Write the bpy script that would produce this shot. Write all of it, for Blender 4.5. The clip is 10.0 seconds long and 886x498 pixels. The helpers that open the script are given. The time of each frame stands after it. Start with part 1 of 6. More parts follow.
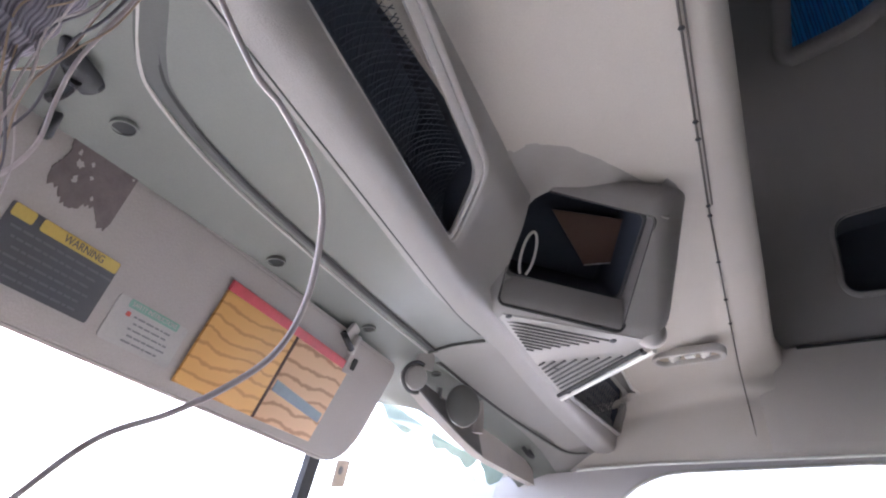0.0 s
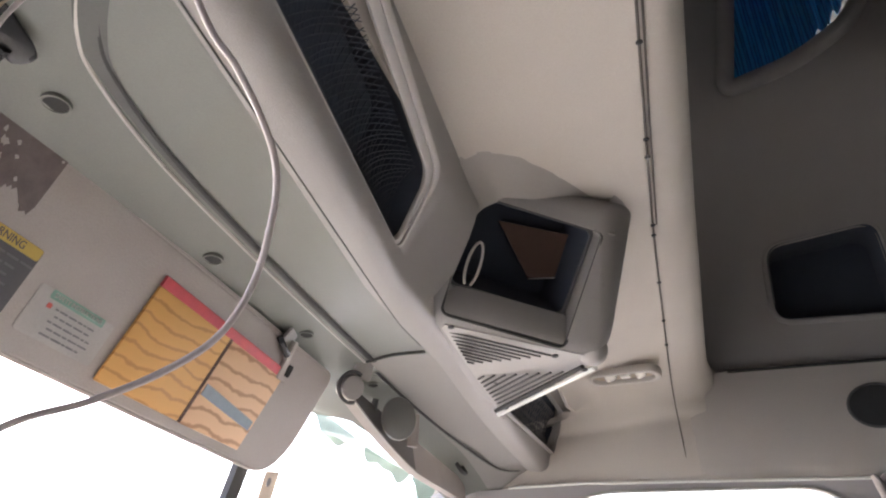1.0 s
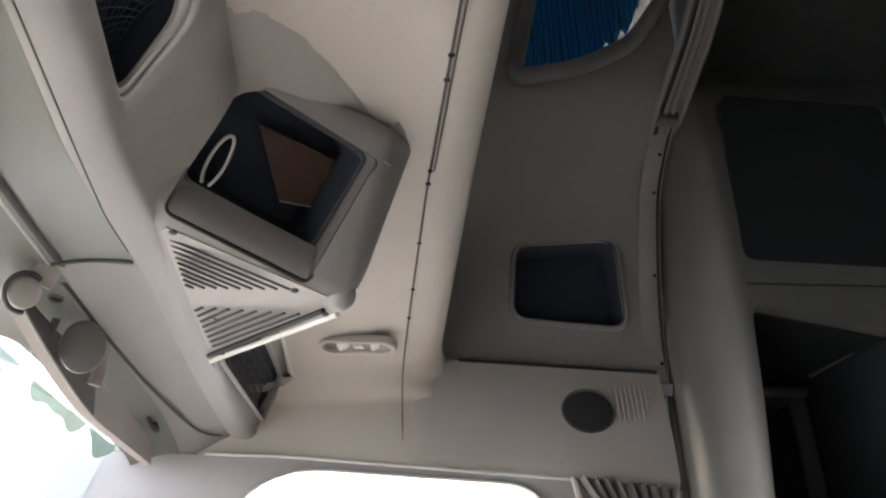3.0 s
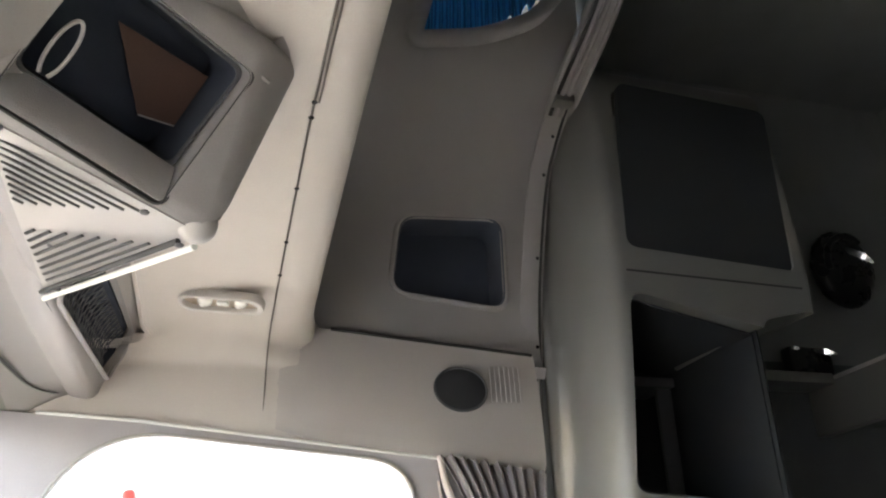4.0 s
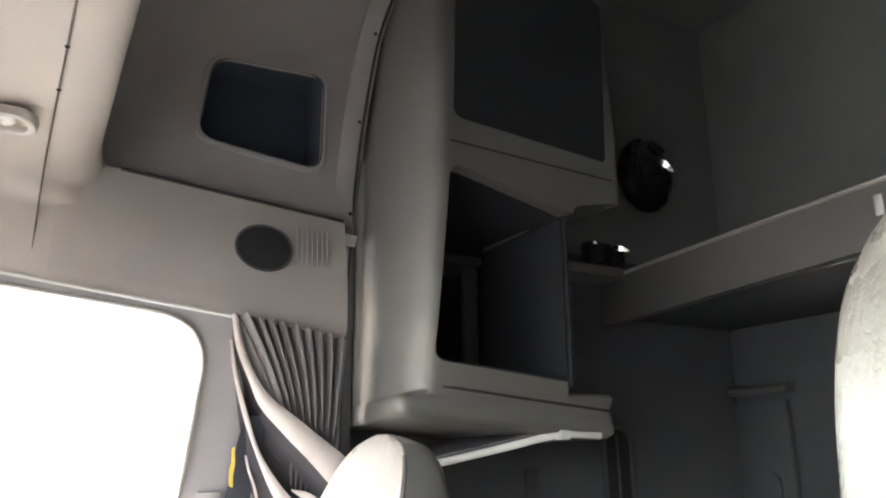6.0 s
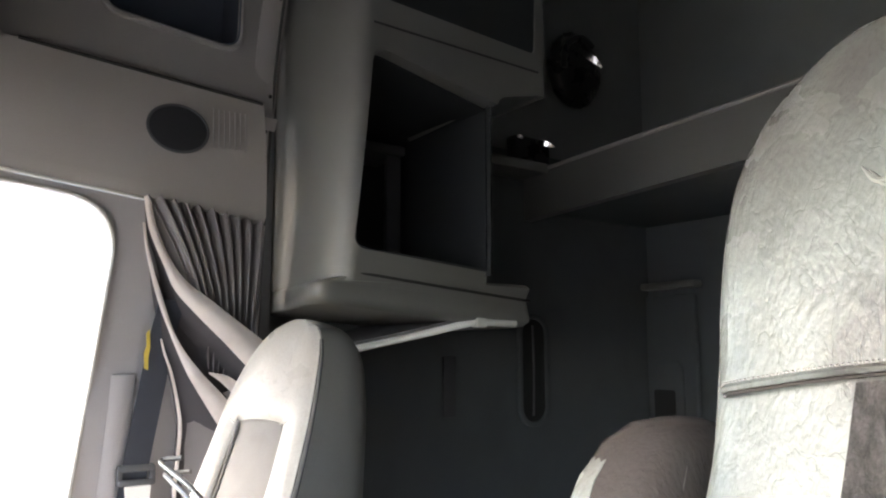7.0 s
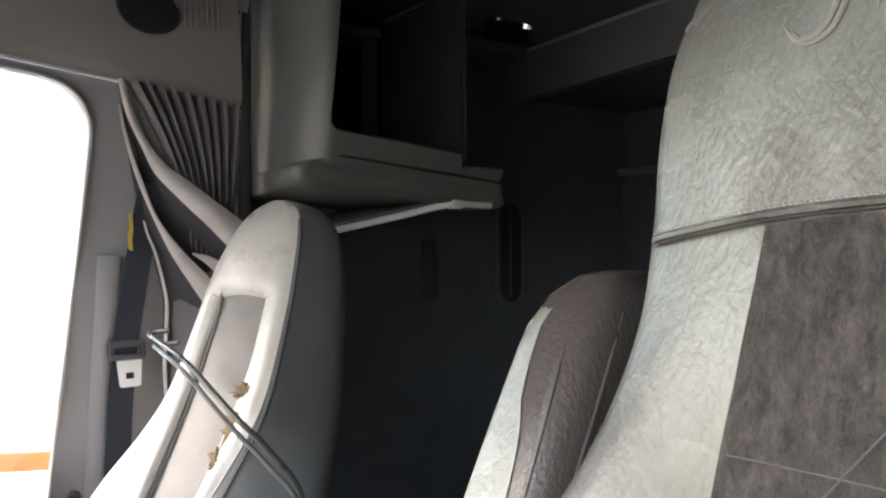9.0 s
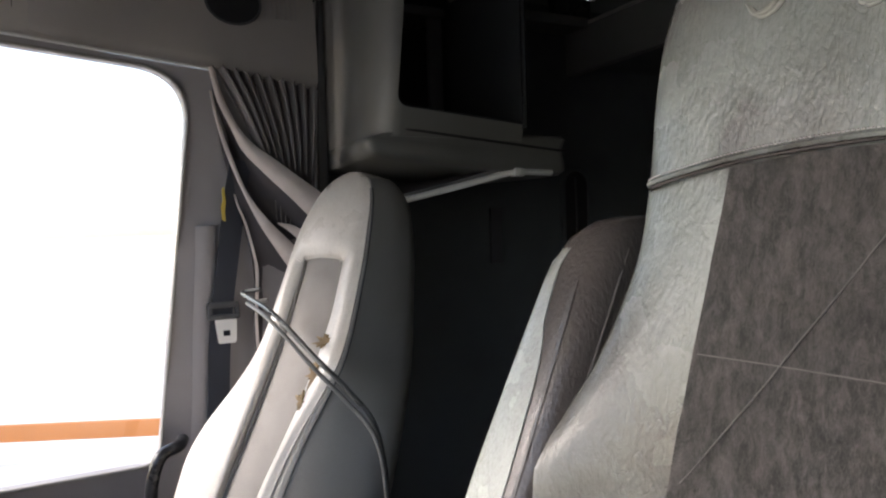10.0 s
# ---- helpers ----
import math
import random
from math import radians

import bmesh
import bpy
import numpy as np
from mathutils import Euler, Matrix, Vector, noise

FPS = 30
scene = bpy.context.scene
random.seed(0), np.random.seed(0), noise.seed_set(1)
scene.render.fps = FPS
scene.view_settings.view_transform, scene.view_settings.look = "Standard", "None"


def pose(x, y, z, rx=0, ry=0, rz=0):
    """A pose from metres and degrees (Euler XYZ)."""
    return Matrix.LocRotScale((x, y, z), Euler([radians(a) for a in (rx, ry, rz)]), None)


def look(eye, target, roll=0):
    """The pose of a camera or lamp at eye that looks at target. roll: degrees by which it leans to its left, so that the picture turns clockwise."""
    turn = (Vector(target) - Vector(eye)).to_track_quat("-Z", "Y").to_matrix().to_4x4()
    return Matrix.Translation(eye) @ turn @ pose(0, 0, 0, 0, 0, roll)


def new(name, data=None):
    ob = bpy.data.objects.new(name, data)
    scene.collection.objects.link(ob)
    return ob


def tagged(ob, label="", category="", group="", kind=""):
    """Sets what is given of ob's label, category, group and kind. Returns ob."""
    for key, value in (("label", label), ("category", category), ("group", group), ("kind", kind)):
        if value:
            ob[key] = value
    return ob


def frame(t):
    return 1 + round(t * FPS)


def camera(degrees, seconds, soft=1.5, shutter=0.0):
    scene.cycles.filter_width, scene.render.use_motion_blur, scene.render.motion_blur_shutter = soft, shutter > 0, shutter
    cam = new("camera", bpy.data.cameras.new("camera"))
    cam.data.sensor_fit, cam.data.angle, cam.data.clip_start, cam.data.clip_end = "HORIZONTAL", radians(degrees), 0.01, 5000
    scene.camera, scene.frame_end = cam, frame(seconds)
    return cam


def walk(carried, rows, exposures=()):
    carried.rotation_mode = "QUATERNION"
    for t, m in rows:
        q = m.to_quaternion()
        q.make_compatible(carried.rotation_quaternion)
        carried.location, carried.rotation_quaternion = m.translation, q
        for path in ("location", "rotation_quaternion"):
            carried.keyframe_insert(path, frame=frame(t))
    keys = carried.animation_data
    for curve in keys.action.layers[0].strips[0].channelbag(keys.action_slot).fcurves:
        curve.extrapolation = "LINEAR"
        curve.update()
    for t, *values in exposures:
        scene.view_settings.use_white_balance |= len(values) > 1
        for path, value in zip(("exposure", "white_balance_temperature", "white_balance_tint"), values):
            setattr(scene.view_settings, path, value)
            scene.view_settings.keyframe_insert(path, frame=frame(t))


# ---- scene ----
cam = camera(59.9, 10.0, soft=2.1)
PATH = [
    (0, (-1.217, 0.605, 1.369), (0.489, 1.191, 2.233), -5.3),
    (0.5, (-1.21, 0.615, 1.37), (0.512, 1.121, 2.252), -5.2),
    (1, (-1.195, 0.624, 1.369), (0.546, 1.048, 2.258), -5.0),
    (1.5, (-1.151, 0.644, 1.368), (0.617, 0.962, 2.248), -4.6),
    (2, (-1.096, 0.66, 1.367), (0.703, 0.819, 2.226), -4.0),
    (2.5, (-1.051, 0.664, 1.368), (0.764, 0.625, 2.208), -3.2),
    (4, (-0.901, 0.639, 1.344), (0.856, 0.118, 2.143), -1.6),
    (4.5, (-0.866, 0.628, 1.332), (0.863, -0.015, 2.104), -1.2),
    (5, (-0.844, 0.62, 1.322), (0.855, -0.146, 2.048), -0.9),
    (6.5, (-0.796, 0.581, 1.294), (0.831, -0.506, 1.707), -0.1),
    (7, (-0.805, 0.573, 1.288), (0.799, -0.591, 1.558), -0.0),
    (7.5, (-0.818, 0.579, 1.281), (0.778, -0.614, 1.455), -0.1),
    (8, (-0.822, 0.575, 1.272), (0.774, -0.626, 1.373), -0.2),
    (8.5, (-0.827, 0.575, 1.271), (0.771, -0.628, 1.309), -0.3),
    (9, (-0.85, 0.58, 1.261), (0.746, -0.624, 1.252), -0.4),
    (9.5, (-0.912, 0.603, 1.265), (0.708, -0.57, 1.218), -0.7),
    (10, (-0.98, 0.622, 1.237), (0.734, -0.406, 1.168), -1.7),
]
# ---- camera ----
walk(cam, [(t, look(eye, aim, roll)) for t, eye, aim, roll in PATH],
     exposures=[(0.0, 3.65, 6200, 20), (1.0, 3.65, 7000, 18), (2.5, 3.4, 6850, 14), (4.5, 4.3, 7150, 11), (6.5, 4.0, 6950, 14), (7.0, 3.36, 6900, 14), (7.5, 3.05, 6900, 14), (8.0, 2.88, 6900, 14), (8.5, 2.75, 6900, 14), (9.0, 2.55, 6900, 14), (9.5, 2.3, 6900, 15), (10.0, 1.95, 6900, 16)])

# ---- world and light ----
world = bpy.data.worlds.new("world")
scene.world = world
world.use_nodes = True
sky = world.node_tree.nodes.new("ShaderNodeTexSky")
sky.sky_type, sky.sun_disc = "NISHITA", False
sky.sun_elevation, sky.sun_rotation = radians(34), radians(30)
sky.air_density, sky.dust_density = 1.0, 1.2
world.node_tree.links.new(sky.outputs[0], world.node_tree.nodes["Background"].inputs[0])
world.node_tree.nodes["Background"].inputs[1].default_value = 0.15
sun_lamp = new("sun", bpy.data.lights.new("sun", "SUN"))
sun_lamp.data.energy, sun_lamp.data.angle, sun_lamp.data.color = 1.0, radians(11), (1, 0.97, 0.93)
sun_lamp.matrix_world = look((4.15, 7.18, 5.59), (0, 0, 0))


# ---- materials ----


def material(name, colour, rough=0.6, metal=0.0, vary=0.12, scale=9.0, bump=0.08, bump_scale=350.0, stain=0.0,
             sheen=0.0, coat=0.0):
    """A surface with slow stains, fine grain and fine relief."""
    m = bpy.data.materials.new(name)
    m.use_nodes = True
    nt = m.node_tree
    n, lk = nt.nodes, nt.links
    p = n["Principled BSDF"]
    geo = n.new("ShaderNodeTexCoord")
    big = n.new("ShaderNodeTexNoise")
    big.inputs["Scale"].default_value, big.inputs["Detail"].default_value = scale, 6
    fine = n.new("ShaderNodeTexNoise")
    fine.inputs["Scale"].default_value, fine.inputs["Detail"].default_value = bump_scale, 3
    lk.new(geo.outputs["Object"], big.inputs["Vector"])
    lk.new(geo.outputs["Object"], fine.inputs["Vector"])
    ramp = n.new("ShaderNodeMix")
    ramp.data_type = "RGBA"
    dark = [c * (1 - vary) for c in colour]
    light = [min(1, c * (1 + vary)) for c in colour]
    ramp.inputs[6].default_value, ramp.inputs[7].default_value = (*dark, 1), (*light, 1)
    lk.new(big.outputs["Fac"], ramp.inputs[0])
    grain = n.new("ShaderNodeMix")
    grain.data_type, grain.blend_type = "RGBA", "OVERLAY"
    grain.inputs[0].default_value = 0.10
    lk.new(ramp.outputs[2], grain.inputs[6])
    lk.new(fine.outputs["Fac"], grain.inputs[7])
    out = grain.outputs[2]
    if stain:
        spot = n.new("ShaderNodeTexNoise")
        spot.inputs["Scale"].default_value, spot.inputs["Detail"].default_value = scale * 0.45, 9
        lk.new(geo.outputs["Object"], spot.inputs["Vector"])
        cut = n.new("ShaderNodeValToRGB")
        cut.color_ramp.elements[0].position, cut.color_ramp.elements[1].position = 0.55, 0.75
        lk.new(spot.outputs["Fac"], cut.inputs[0])
        amount = n.new("ShaderNodeMath")
        amount.operation = "MULTIPLY"
        amount.inputs[1].default_value = stain
        lk.new(cut.outputs[0], amount.inputs[0])
        dirt = n.new("ShaderNodeMix")
        dirt.data_type = "RGBA"
        dirt.inputs[7].default_value = (colour[0] * 0.45, colour[1] * 0.4, colour[2] * 0.34, 1)
        lk.new(amount.outputs[0], dirt.inputs[0])
        lk.new(out, dirt.inputs[6])
        out = dirt.outputs[2]
    lk.new(out, p.inputs["Base Color"])
    rr_ = n.new("ShaderNodeMapRange")
    rr_.inputs["To Min"].default_value, rr_.inputs["To Max"].default_value = max(0.02, rough - 0.1), min(1, rough + 0.1)
    lk.new(big.outputs["Fac"], rr_.inputs["Value"])
    lk.new(rr_.outputs[0], p.inputs["Roughness"])
    p.inputs["Metallic"].default_value = metal
    p.inputs["Sheen Weight"].default_value = sheen
    p.inputs["Coat Weight"].default_value = coat
    if bump:
        b = n.new("ShaderNodeBump")
        b.inputs["Strength"].default_value, b.inputs["Distance"].default_value = bump, 0.002
        lk.new(fine.outputs["Fac"], b.inputs["Height"])
        lk.new(b.outputs[0], p.inputs["Normal"])
    return m


def leather(name, colour, dark, crease=0.5, rough=0.42, wear_shade=()):
    """Hide with long upright creases over a fine grain; browner where it is rubbed, in patches, and round listed spots,
    some worn, some shaded.
    """
    m = material(name, colour, rough, vary=0.1, scale=14, bump=0)
    nt = m.node_tree
    n, lk = nt.nodes, nt.links
    p = n["Principled BSDF"]

    def math_node(op, a, b):
        k = n.new("ShaderNodeMath")
        k.operation = op
        for i, v in enumerate((a, b)):
            if isinstance(v, (int, float)):
                k.inputs[i].default_value = v
            else:
                lk.new(v, k.inputs[i])
        return k.outputs[0]

    def span(v, lo, hi, a=0.0, b=1.0):
        k = n.new("ShaderNodeMapRange")
        for key, value in (("From Min", lo), ("From Max", hi), ("To Min", a), ("To Max", b)):
            k.inputs[key].default_value = value
        lk.new(v, k.inputs["Value"])
        return k.outputs[0]

    def noise(scale, detail, vector, kind="FBM"):
        k = n.new("ShaderNodeTexNoise")
        k.noise_type = kind
        k.inputs["Scale"].default_value, k.inputs["Detail"].default_value = scale, detail
        lk.new(vector, k.inputs["Vector"])
        return k

    co = n.new("ShaderNodeTexCoord").outputs["Object"]
    warp = noise(16, 2, co)
    bent = n.new("ShaderNodeMix")
    bent.data_type = "VECTOR"
    bent.inputs[0].default_value = 0.02
    lk.new(co, bent.inputs[4])
    lk.new(warp.outputs["Color"], bent.inputs[5])
    tall = n.new("ShaderNodeMapping")
    tall.inputs["Scale"].default_value, tall.inputs["Rotation"].default_value = (1.0, 1.0, 0.40), (0, radians(9), 0)
    lk.new(bent.outputs[1], tall.inputs["Vector"])
    veins = []
    for scale, width, turn in ((30, 0.008, 38), (60, 0.014, -24), (125, 0.026, 10)):
        lean = n.new("ShaderNodeMapping")
        lean.inputs["Rotation"].default_value = (0, radians(turn), radians(turn))
        lk.new(tall.outputs[0], lean.inputs["Vector"])
        level = noise(scale, 3, lean.outputs[0]).outputs["Fac"]
        veins.append(span(math_node("ABSOLUTE", math_node("SUBTRACT", level, 0.5), 0.0), 0.0, width, 1.0, 0.0))
    patches = noise(11, 2, co).outputs["Fac"]
    here = span(patches, 0.22, 0.52)
    ripple = noise(270, 1.8, tall.outputs[0]).outputs["Fac"]
    folds = span(ripple, 0.28, 0.72)
    # wrinkle shading for the colour, as the bump alone stays faint
    crease_shade = span(ripple, 0.36, 0.50, 1.0, 0.0)
    grain = noise(420, 2, co).outputs["Fac"]
    cracks = math_node("MULTIPLY", math_node("ADD", math_node("MULTIPLY", veins[0], 1.0), math_node("ADD", math_node("MULTIPLY", veins[1], 0.6), math_node("MULTIPLY", veins[2], 0.5))), here)
    height = math_node("SUBTRACT", math_node("ADD", math_node("MULTIPLY", folds, 0.42), math_node("MULTIPLY", grain, 0.10)), math_node("MULTIPLY", cracks, 0.14))
    b = n.new("ShaderNodeBump")
    b.inputs["Strength"].default_value, b.inputs["Distance"].default_value = crease, 0.0016
    lk.new(height, b.inputs["Height"])
    lk.new(b.outputs[0], p.inputs["Normal"])
    rub_shade = span(noise(8, 2, co).outputs["Fac"], 0.48, 0.85, 0.0, 0.55)
    for x, y, z, r in wear_shade:
        d = n.new("ShaderNodeVectorMath")
        d.operation = "DISTANCE"
        lk.new(co, d.inputs[0])
        d.inputs[1].default_value = (x, y, z)
        near = span(math_node("ADD", d.outputs["Value"], math_node("MULTIPLY", patches, 0.10)), r * 0.25 + 0.05, r * 1.45 + 0.05, 0.74, 0.0)
        rub_shade = math_node("MAXIMUM", rub_shade, near)
    tone = n.new("ShaderNodeMix")
    tone.data_type = "RGBA"
    tone.inputs[7].default_value = (*dark, 1)
    lk.new(rub_shade, tone.inputs[0])
    lk.new(p.inputs["Base Color"].links[0].from_socket, tone.inputs[6])
    lined = n.new("ShaderNodeMix")
    lined.data_type = "RGBA"
    lined.inputs[7].default_value = (dark[0] * 0.7, dark[1] * 0.7, dark[2] * 0.7, 1)
    lk.new(math_node("MINIMUM", math_node("ADD", math_node("MULTIPLY", cracks, 0.18), math_node("MULTIPLY", crease_shade, 0.11)), 0.30), lined.inputs[0])
    lk.new(tone.outputs[2], lined.inputs[6])
    lk.new(lined.outputs[2], p.inputs["Base Color"])
    return m


def suede(name, deep, pale):
    """Brushed hide: blotches of two sizes and a soft nap."""
    m = material(name, pale, 0.95, vary=0.2, scale=90, bump=0.3, bump_scale=420, sheen=0.3)
    n, lk = m.node_tree.nodes, m.node_tree.links
    p = n["Principled BSDF"]
    co = n.new("ShaderNodeTexCoord")
    brush = n.new("ShaderNodeMapping")
    brush.inputs["Rotation"].default_value, brush.inputs["Scale"].default_value = (0, radians(28), 0), (1.0, 1.0, 0.45)
    lk.new(co.outputs["Object"], brush.inputs["Vector"])
    levels = []
    for scale, rough, twist in ((95, 0.66, 0.6), (310, 0.7, 1.0)):
        blot = n.new("ShaderNodeTexNoise")
        blot.inputs["Scale"].default_value, blot.inputs["Detail"].default_value, blot.inputs["Roughness"].default_value = scale, 7, rough
        blot.inputs["Distortion"].default_value = twist
        lk.new(brush.outputs[0], blot.inputs["Vector"])
        levels.append(blot.outputs["Fac"])
    both = n.new("ShaderNodeMix")
    both.inputs[0].default_value = 0.42
    lk.new(levels[0], both.inputs[2])
    lk.new(levels[1], both.inputs[3])
    ramp = n.new("ShaderNodeValToRGB")
    ramp.color_ramp.elements[0].position, ramp.color_ramp.elements[1].position = 0.40, 0.62
    lk.new(both.outputs[0], ramp.inputs[0])
    tone = n.new("ShaderNodeMix")
    tone.data_type = "RGBA"
    tone.inputs[6].default_value = (*deep, 1)
    lk.new(ramp.outputs[0], tone.inputs[0])
    lk.new(p.inputs["Base Color"].links[0].from_socket, tone.inputs[7])
    lk.new(tone.outputs[2], p.inputs["Base Color"])
    return m


def stripes(name, a, b, scale, distortion, rough, bands="Z", detail=2.0, bump=0.1, span=(0.12, 0.5), ripple=1.5):
    """Two colours in wavy bands: printed paper, knit and weave."""
    m = bpy.data.materials.new(name)
    m.use_nodes = True
    nt = m.node_tree
    n, lk = nt.nodes, nt.links
    p = n["Principled BSDF"]
    co = n.new("ShaderNodeTexCoord")
    w = n.new("ShaderNodeTexWave")
    w.bands_direction = bands
    w.inputs["Scale"].default_value, w.inputs["Distortion"].default_value = scale, distortion
    w.inputs["Detail"].default_value, w.inputs["Detail Scale"].default_value = detail, ripple
    lk.new(co.outputs["Object"], w.inputs["Vector"])
    ramp = n.new("ShaderNodeValToRGB")
    ramp.color_ramp.elements[0].color, ramp.color_ramp.elements[1].color = (*a, 1), (*b, 1)
    ramp.color_ramp.elements[0].position, ramp.color_ramp.elements[1].position = span
    lk.new(w.outputs["Fac"], ramp.inputs[0])
    lk.new(ramp.outputs[0], p.inputs["Base Color"])
    p.inputs["Roughness"].default_value = rough
    bm_ = n.new("ShaderNodeBump")
    bm_.inputs["Strength"].default_value, bm_.inputs["Distance"].default_value = bump, 0.002
    lk.new(w.outputs["Fac"], bm_.inputs["Height"])
    lk.new(bm_.outputs[0], p.inputs["Normal"])
    return m


# the headliner again, darkened for the shade over the door
SHADEHEADER = material("shade_darkened_header_plastic", (0.425, 0.388, 0.358), 0.7, vary=0.06, scale=5, bump=0.15, bump_scale=500, stain=0.12)
# trim grey darkened for the shade the upper panel lies in
SHADELINER = material("shade_darkened_side_lining", (0.31, 0.29, 0.283), 0.8, vary=0.06, scale=5, bump=0.15, bump_scale=500, stain=0.12)
HEADLINER = material("headliner", (0.52, 0.474, 0.43), 0.85, vary=0.06, scale=5, bump=0.15, bump_scale=500, stain=0.12)
TRIM = material("grey_trim_plastic", (0.385, 0.36, 0.345), 0.55, vary=0.07, scale=6, bump=0.2, bump_scale=600, stain=0.15)
HEADBROWN = material("grey_brown_plastic", (0.25, 0.235, 0.222), 0.55, vary=0.08, scale=7, bump=0.15, bump_scale=550, stain=0.15)
# trim grey darkened, so the pod's shaded faces are in its colour
SHADEPOD = material("shade_darkened_pod_plastic", (0.275, 0.256, 0.25), 0.5, vary=0.07, scale=6, bump=0.2, bump_scale=600, stain=0.15)
# headliner tone lowered to carry the shade above the bay
COWLSHADE = material("cowl_shade_plastic", (0.335, 0.309, 0.29), 0.6, vary=0.07, scale=6, bump=0.15, bump_scale=600, stain=0.12)
# trim grey lowered for the shade on the roll's rear face
SHADEROLL = material("shade_darkened_roll_plastic", (0.30, 0.279, 0.266), 0.45, vary=0.07, scale=6, bump=0.2, bump_scale=600, stain=0.15)
PILLAR = material("grey_pillar_plastic", (0.36, 0.335, 0.338), 0.5, vary=0.07, scale=6, bump=0.2, bump_scale=600, stain=0.15)
GREENISH = material("grey_green_plastic", (0.172, 0.178, 0.160), 0.45, vary=0.08, scale=8, bump=0.1, bump_scale=500, stain=0.15)
DARKTRIM = material("dark_grey_plastic", (0.085, 0.085, 0.09), 0.55, vary=0.15, scale=12, bump=0.15)
BLACK = material("black_plastic", (0.018, 0.019, 0.022), 0.28, vary=0.2, scale=20, bump=0.1)
GRILLE = material("black_mesh_grille", (0.022, 0.022, 0.025), 0.75, vary=0.15, scale=40, bump=0.6, bump_scale=900)
RUBBER = material("black_rubber", (0.03, 0.03, 0.032), 0.75, vary=0.2, scale=30, bump=0.1)
SLEEPER = material("sleeper_carpet_wall", (0.118, 0.126, 0.130), 0.95, vary=0.15, scale=8, bump=0.4, bump_scale=260, stain=0.2)
CABINET = material("grey_cabinet_plastic", (0.165, 0.163, 0.152), 0.42, vary=0.06, scale=6, bump=0.15, bump_scale=500, stain=0.1)
JOINT = material("brown_grey_joint", (0.10, 0.085, 0.076), 0.8, vary=0.2, scale=30, bump=0)
GROOVE = material("shadow_groove", (0.035, 0.034, 0.034), 0.8, vary=0.1, bump=0)
# dark grey for the shaded part of the passenger visor
VISORSHADE = material("visor_shade_grey", (0.11, 0.10, 0.096), 0.5, vary=0.1, scale=12, bump=0.15)
VISOR = material("visor_vinyl", (0.41, 0.365, 0.34), 0.65, vary=0.08, scale=9, bump=0.25, bump_scale=420, stain=0.35)
STAINED = material("stained_patch", (0.16, 0.125, 0.12), 0.7, vary=0.35, scale=60, bump=0.2, stain=0.5)
LABELDARK = material("label_dark", (0.075, 0.072, 0.08), 0.5, vary=0.1, scale=40, bump=0)
LABELYELLOW = material("label_yellow", (0.55, 0.38, 0.08), 0.5, vary=0.1, scale=40, bump=0)
LABELWHITE = material("label_white", (0.43, 0.405, 0.385), 0.5, vary=0.08, scale=40, bump=0)
LABELGREEN = material("label_green", (0.20, 0.36, 0.29), 0.5, vary=0.1, scale=40, bump=0)
LABELRED = material("label_red", (0.55, 0.08, 0.06), 0.5, vary=0.1, bump=0)
INKGREY = material("label_ink", (0.2, 0.19, 0.2), 0.6, vary=0.1, bump=0)
INKDIM = material("label_faint_ink", (0.125, 0.12, 0.13), 0.6, vary=0.1, bump=0)
MAPPAPER = stripes("map_paper", (0.54, 0.26, 0.07), (0.74, 0.40, 0.12), 21, 5, 0.6, "Z", 4, 0.1, (0.0, 0.2), 0.8)
MAPPALE = stripes("map_paper_pale", (0.50, 0.26, 0.14), (0.80, 0.52, 0.31), 17, 5, 0.6, "Z", 4, 0.1, (0.0, 0.22), 0.8)
MAPRED = material("map_red_border", (0.60, 0.085, 0.10), 0.6, vary=0.3, scale=45, bump=0.05)
MAPBLUE = material("map_blue_band", (0.30, 0.36, 0.42), 0.6, vary=0.2, scale=40, bump=0)
WHITEWIRE = material("pale_cable_sheath", (0.52, 0.46, 0.46), 0.45, vary=0.08, scale=60, bump=0.05)
TANWIRE = material("tan_cable_sheath", (0.42, 0.31, 0.22), 0.5, vary=0.1, scale=60, bump=0.05)
GREYWIRE = material("grey_cable_sheath", (0.16, 0.15, 0.17), 0.5, vary=0.1, scale=60, bump=0.05)
HOSE = stripes("ribbed_grey_cloth", (0.20, 0.18, 0.22), (0.36, 0.33, 0.38), 120, 0.6, 0.85, "X", 2, 0.6)
NET = material("net_cord", (0.062, 0.072, 0.098), 0.85, vary=0.2, scale=60, bump=0.1)
NETLIGHT = material("pale_net_cord", (0.15, 0.15, 0.16), 0.85, vary=0.2, scale=60, bump=0.1)
NAVY = material("navy_shelf_lining", (0.055, 0.065, 0.09), 0.9, vary=0.2, scale=15, bump=0.2)
CARDBOARD = material("brown_card", (0.11, 0.060, 0.044), 0.8, vary=0.15, scale=20, bump=0.1)
BLUECLOTH = stripes("blue_curtain_cloth", (0.01, 0.06, 0.14), (0.03, 0.25, 0.45), 34, 1.2, 0.8, "Y", 2, 0.2)
cloth = BLUECLOTH.node_tree      # daylight glows through the thin blue cloth
thin = cloth.nodes.new("ShaderNodeBsdfTranslucent")
thin.inputs["Color"].default_value = (0.02, 0.22, 0.40, 1)
blend = cloth.nodes.new("ShaderNodeMixShader")
blend.inputs[0].default_value = 0.28
cloth.links.new(cloth.nodes["Principled BSDF"].outputs[0], blend.inputs[1])
cloth.links.new(thin.outputs[0], blend.inputs[2])
cloth.links.new(blend.outputs[0], cloth.nodes["Material Output"].inputs[0])
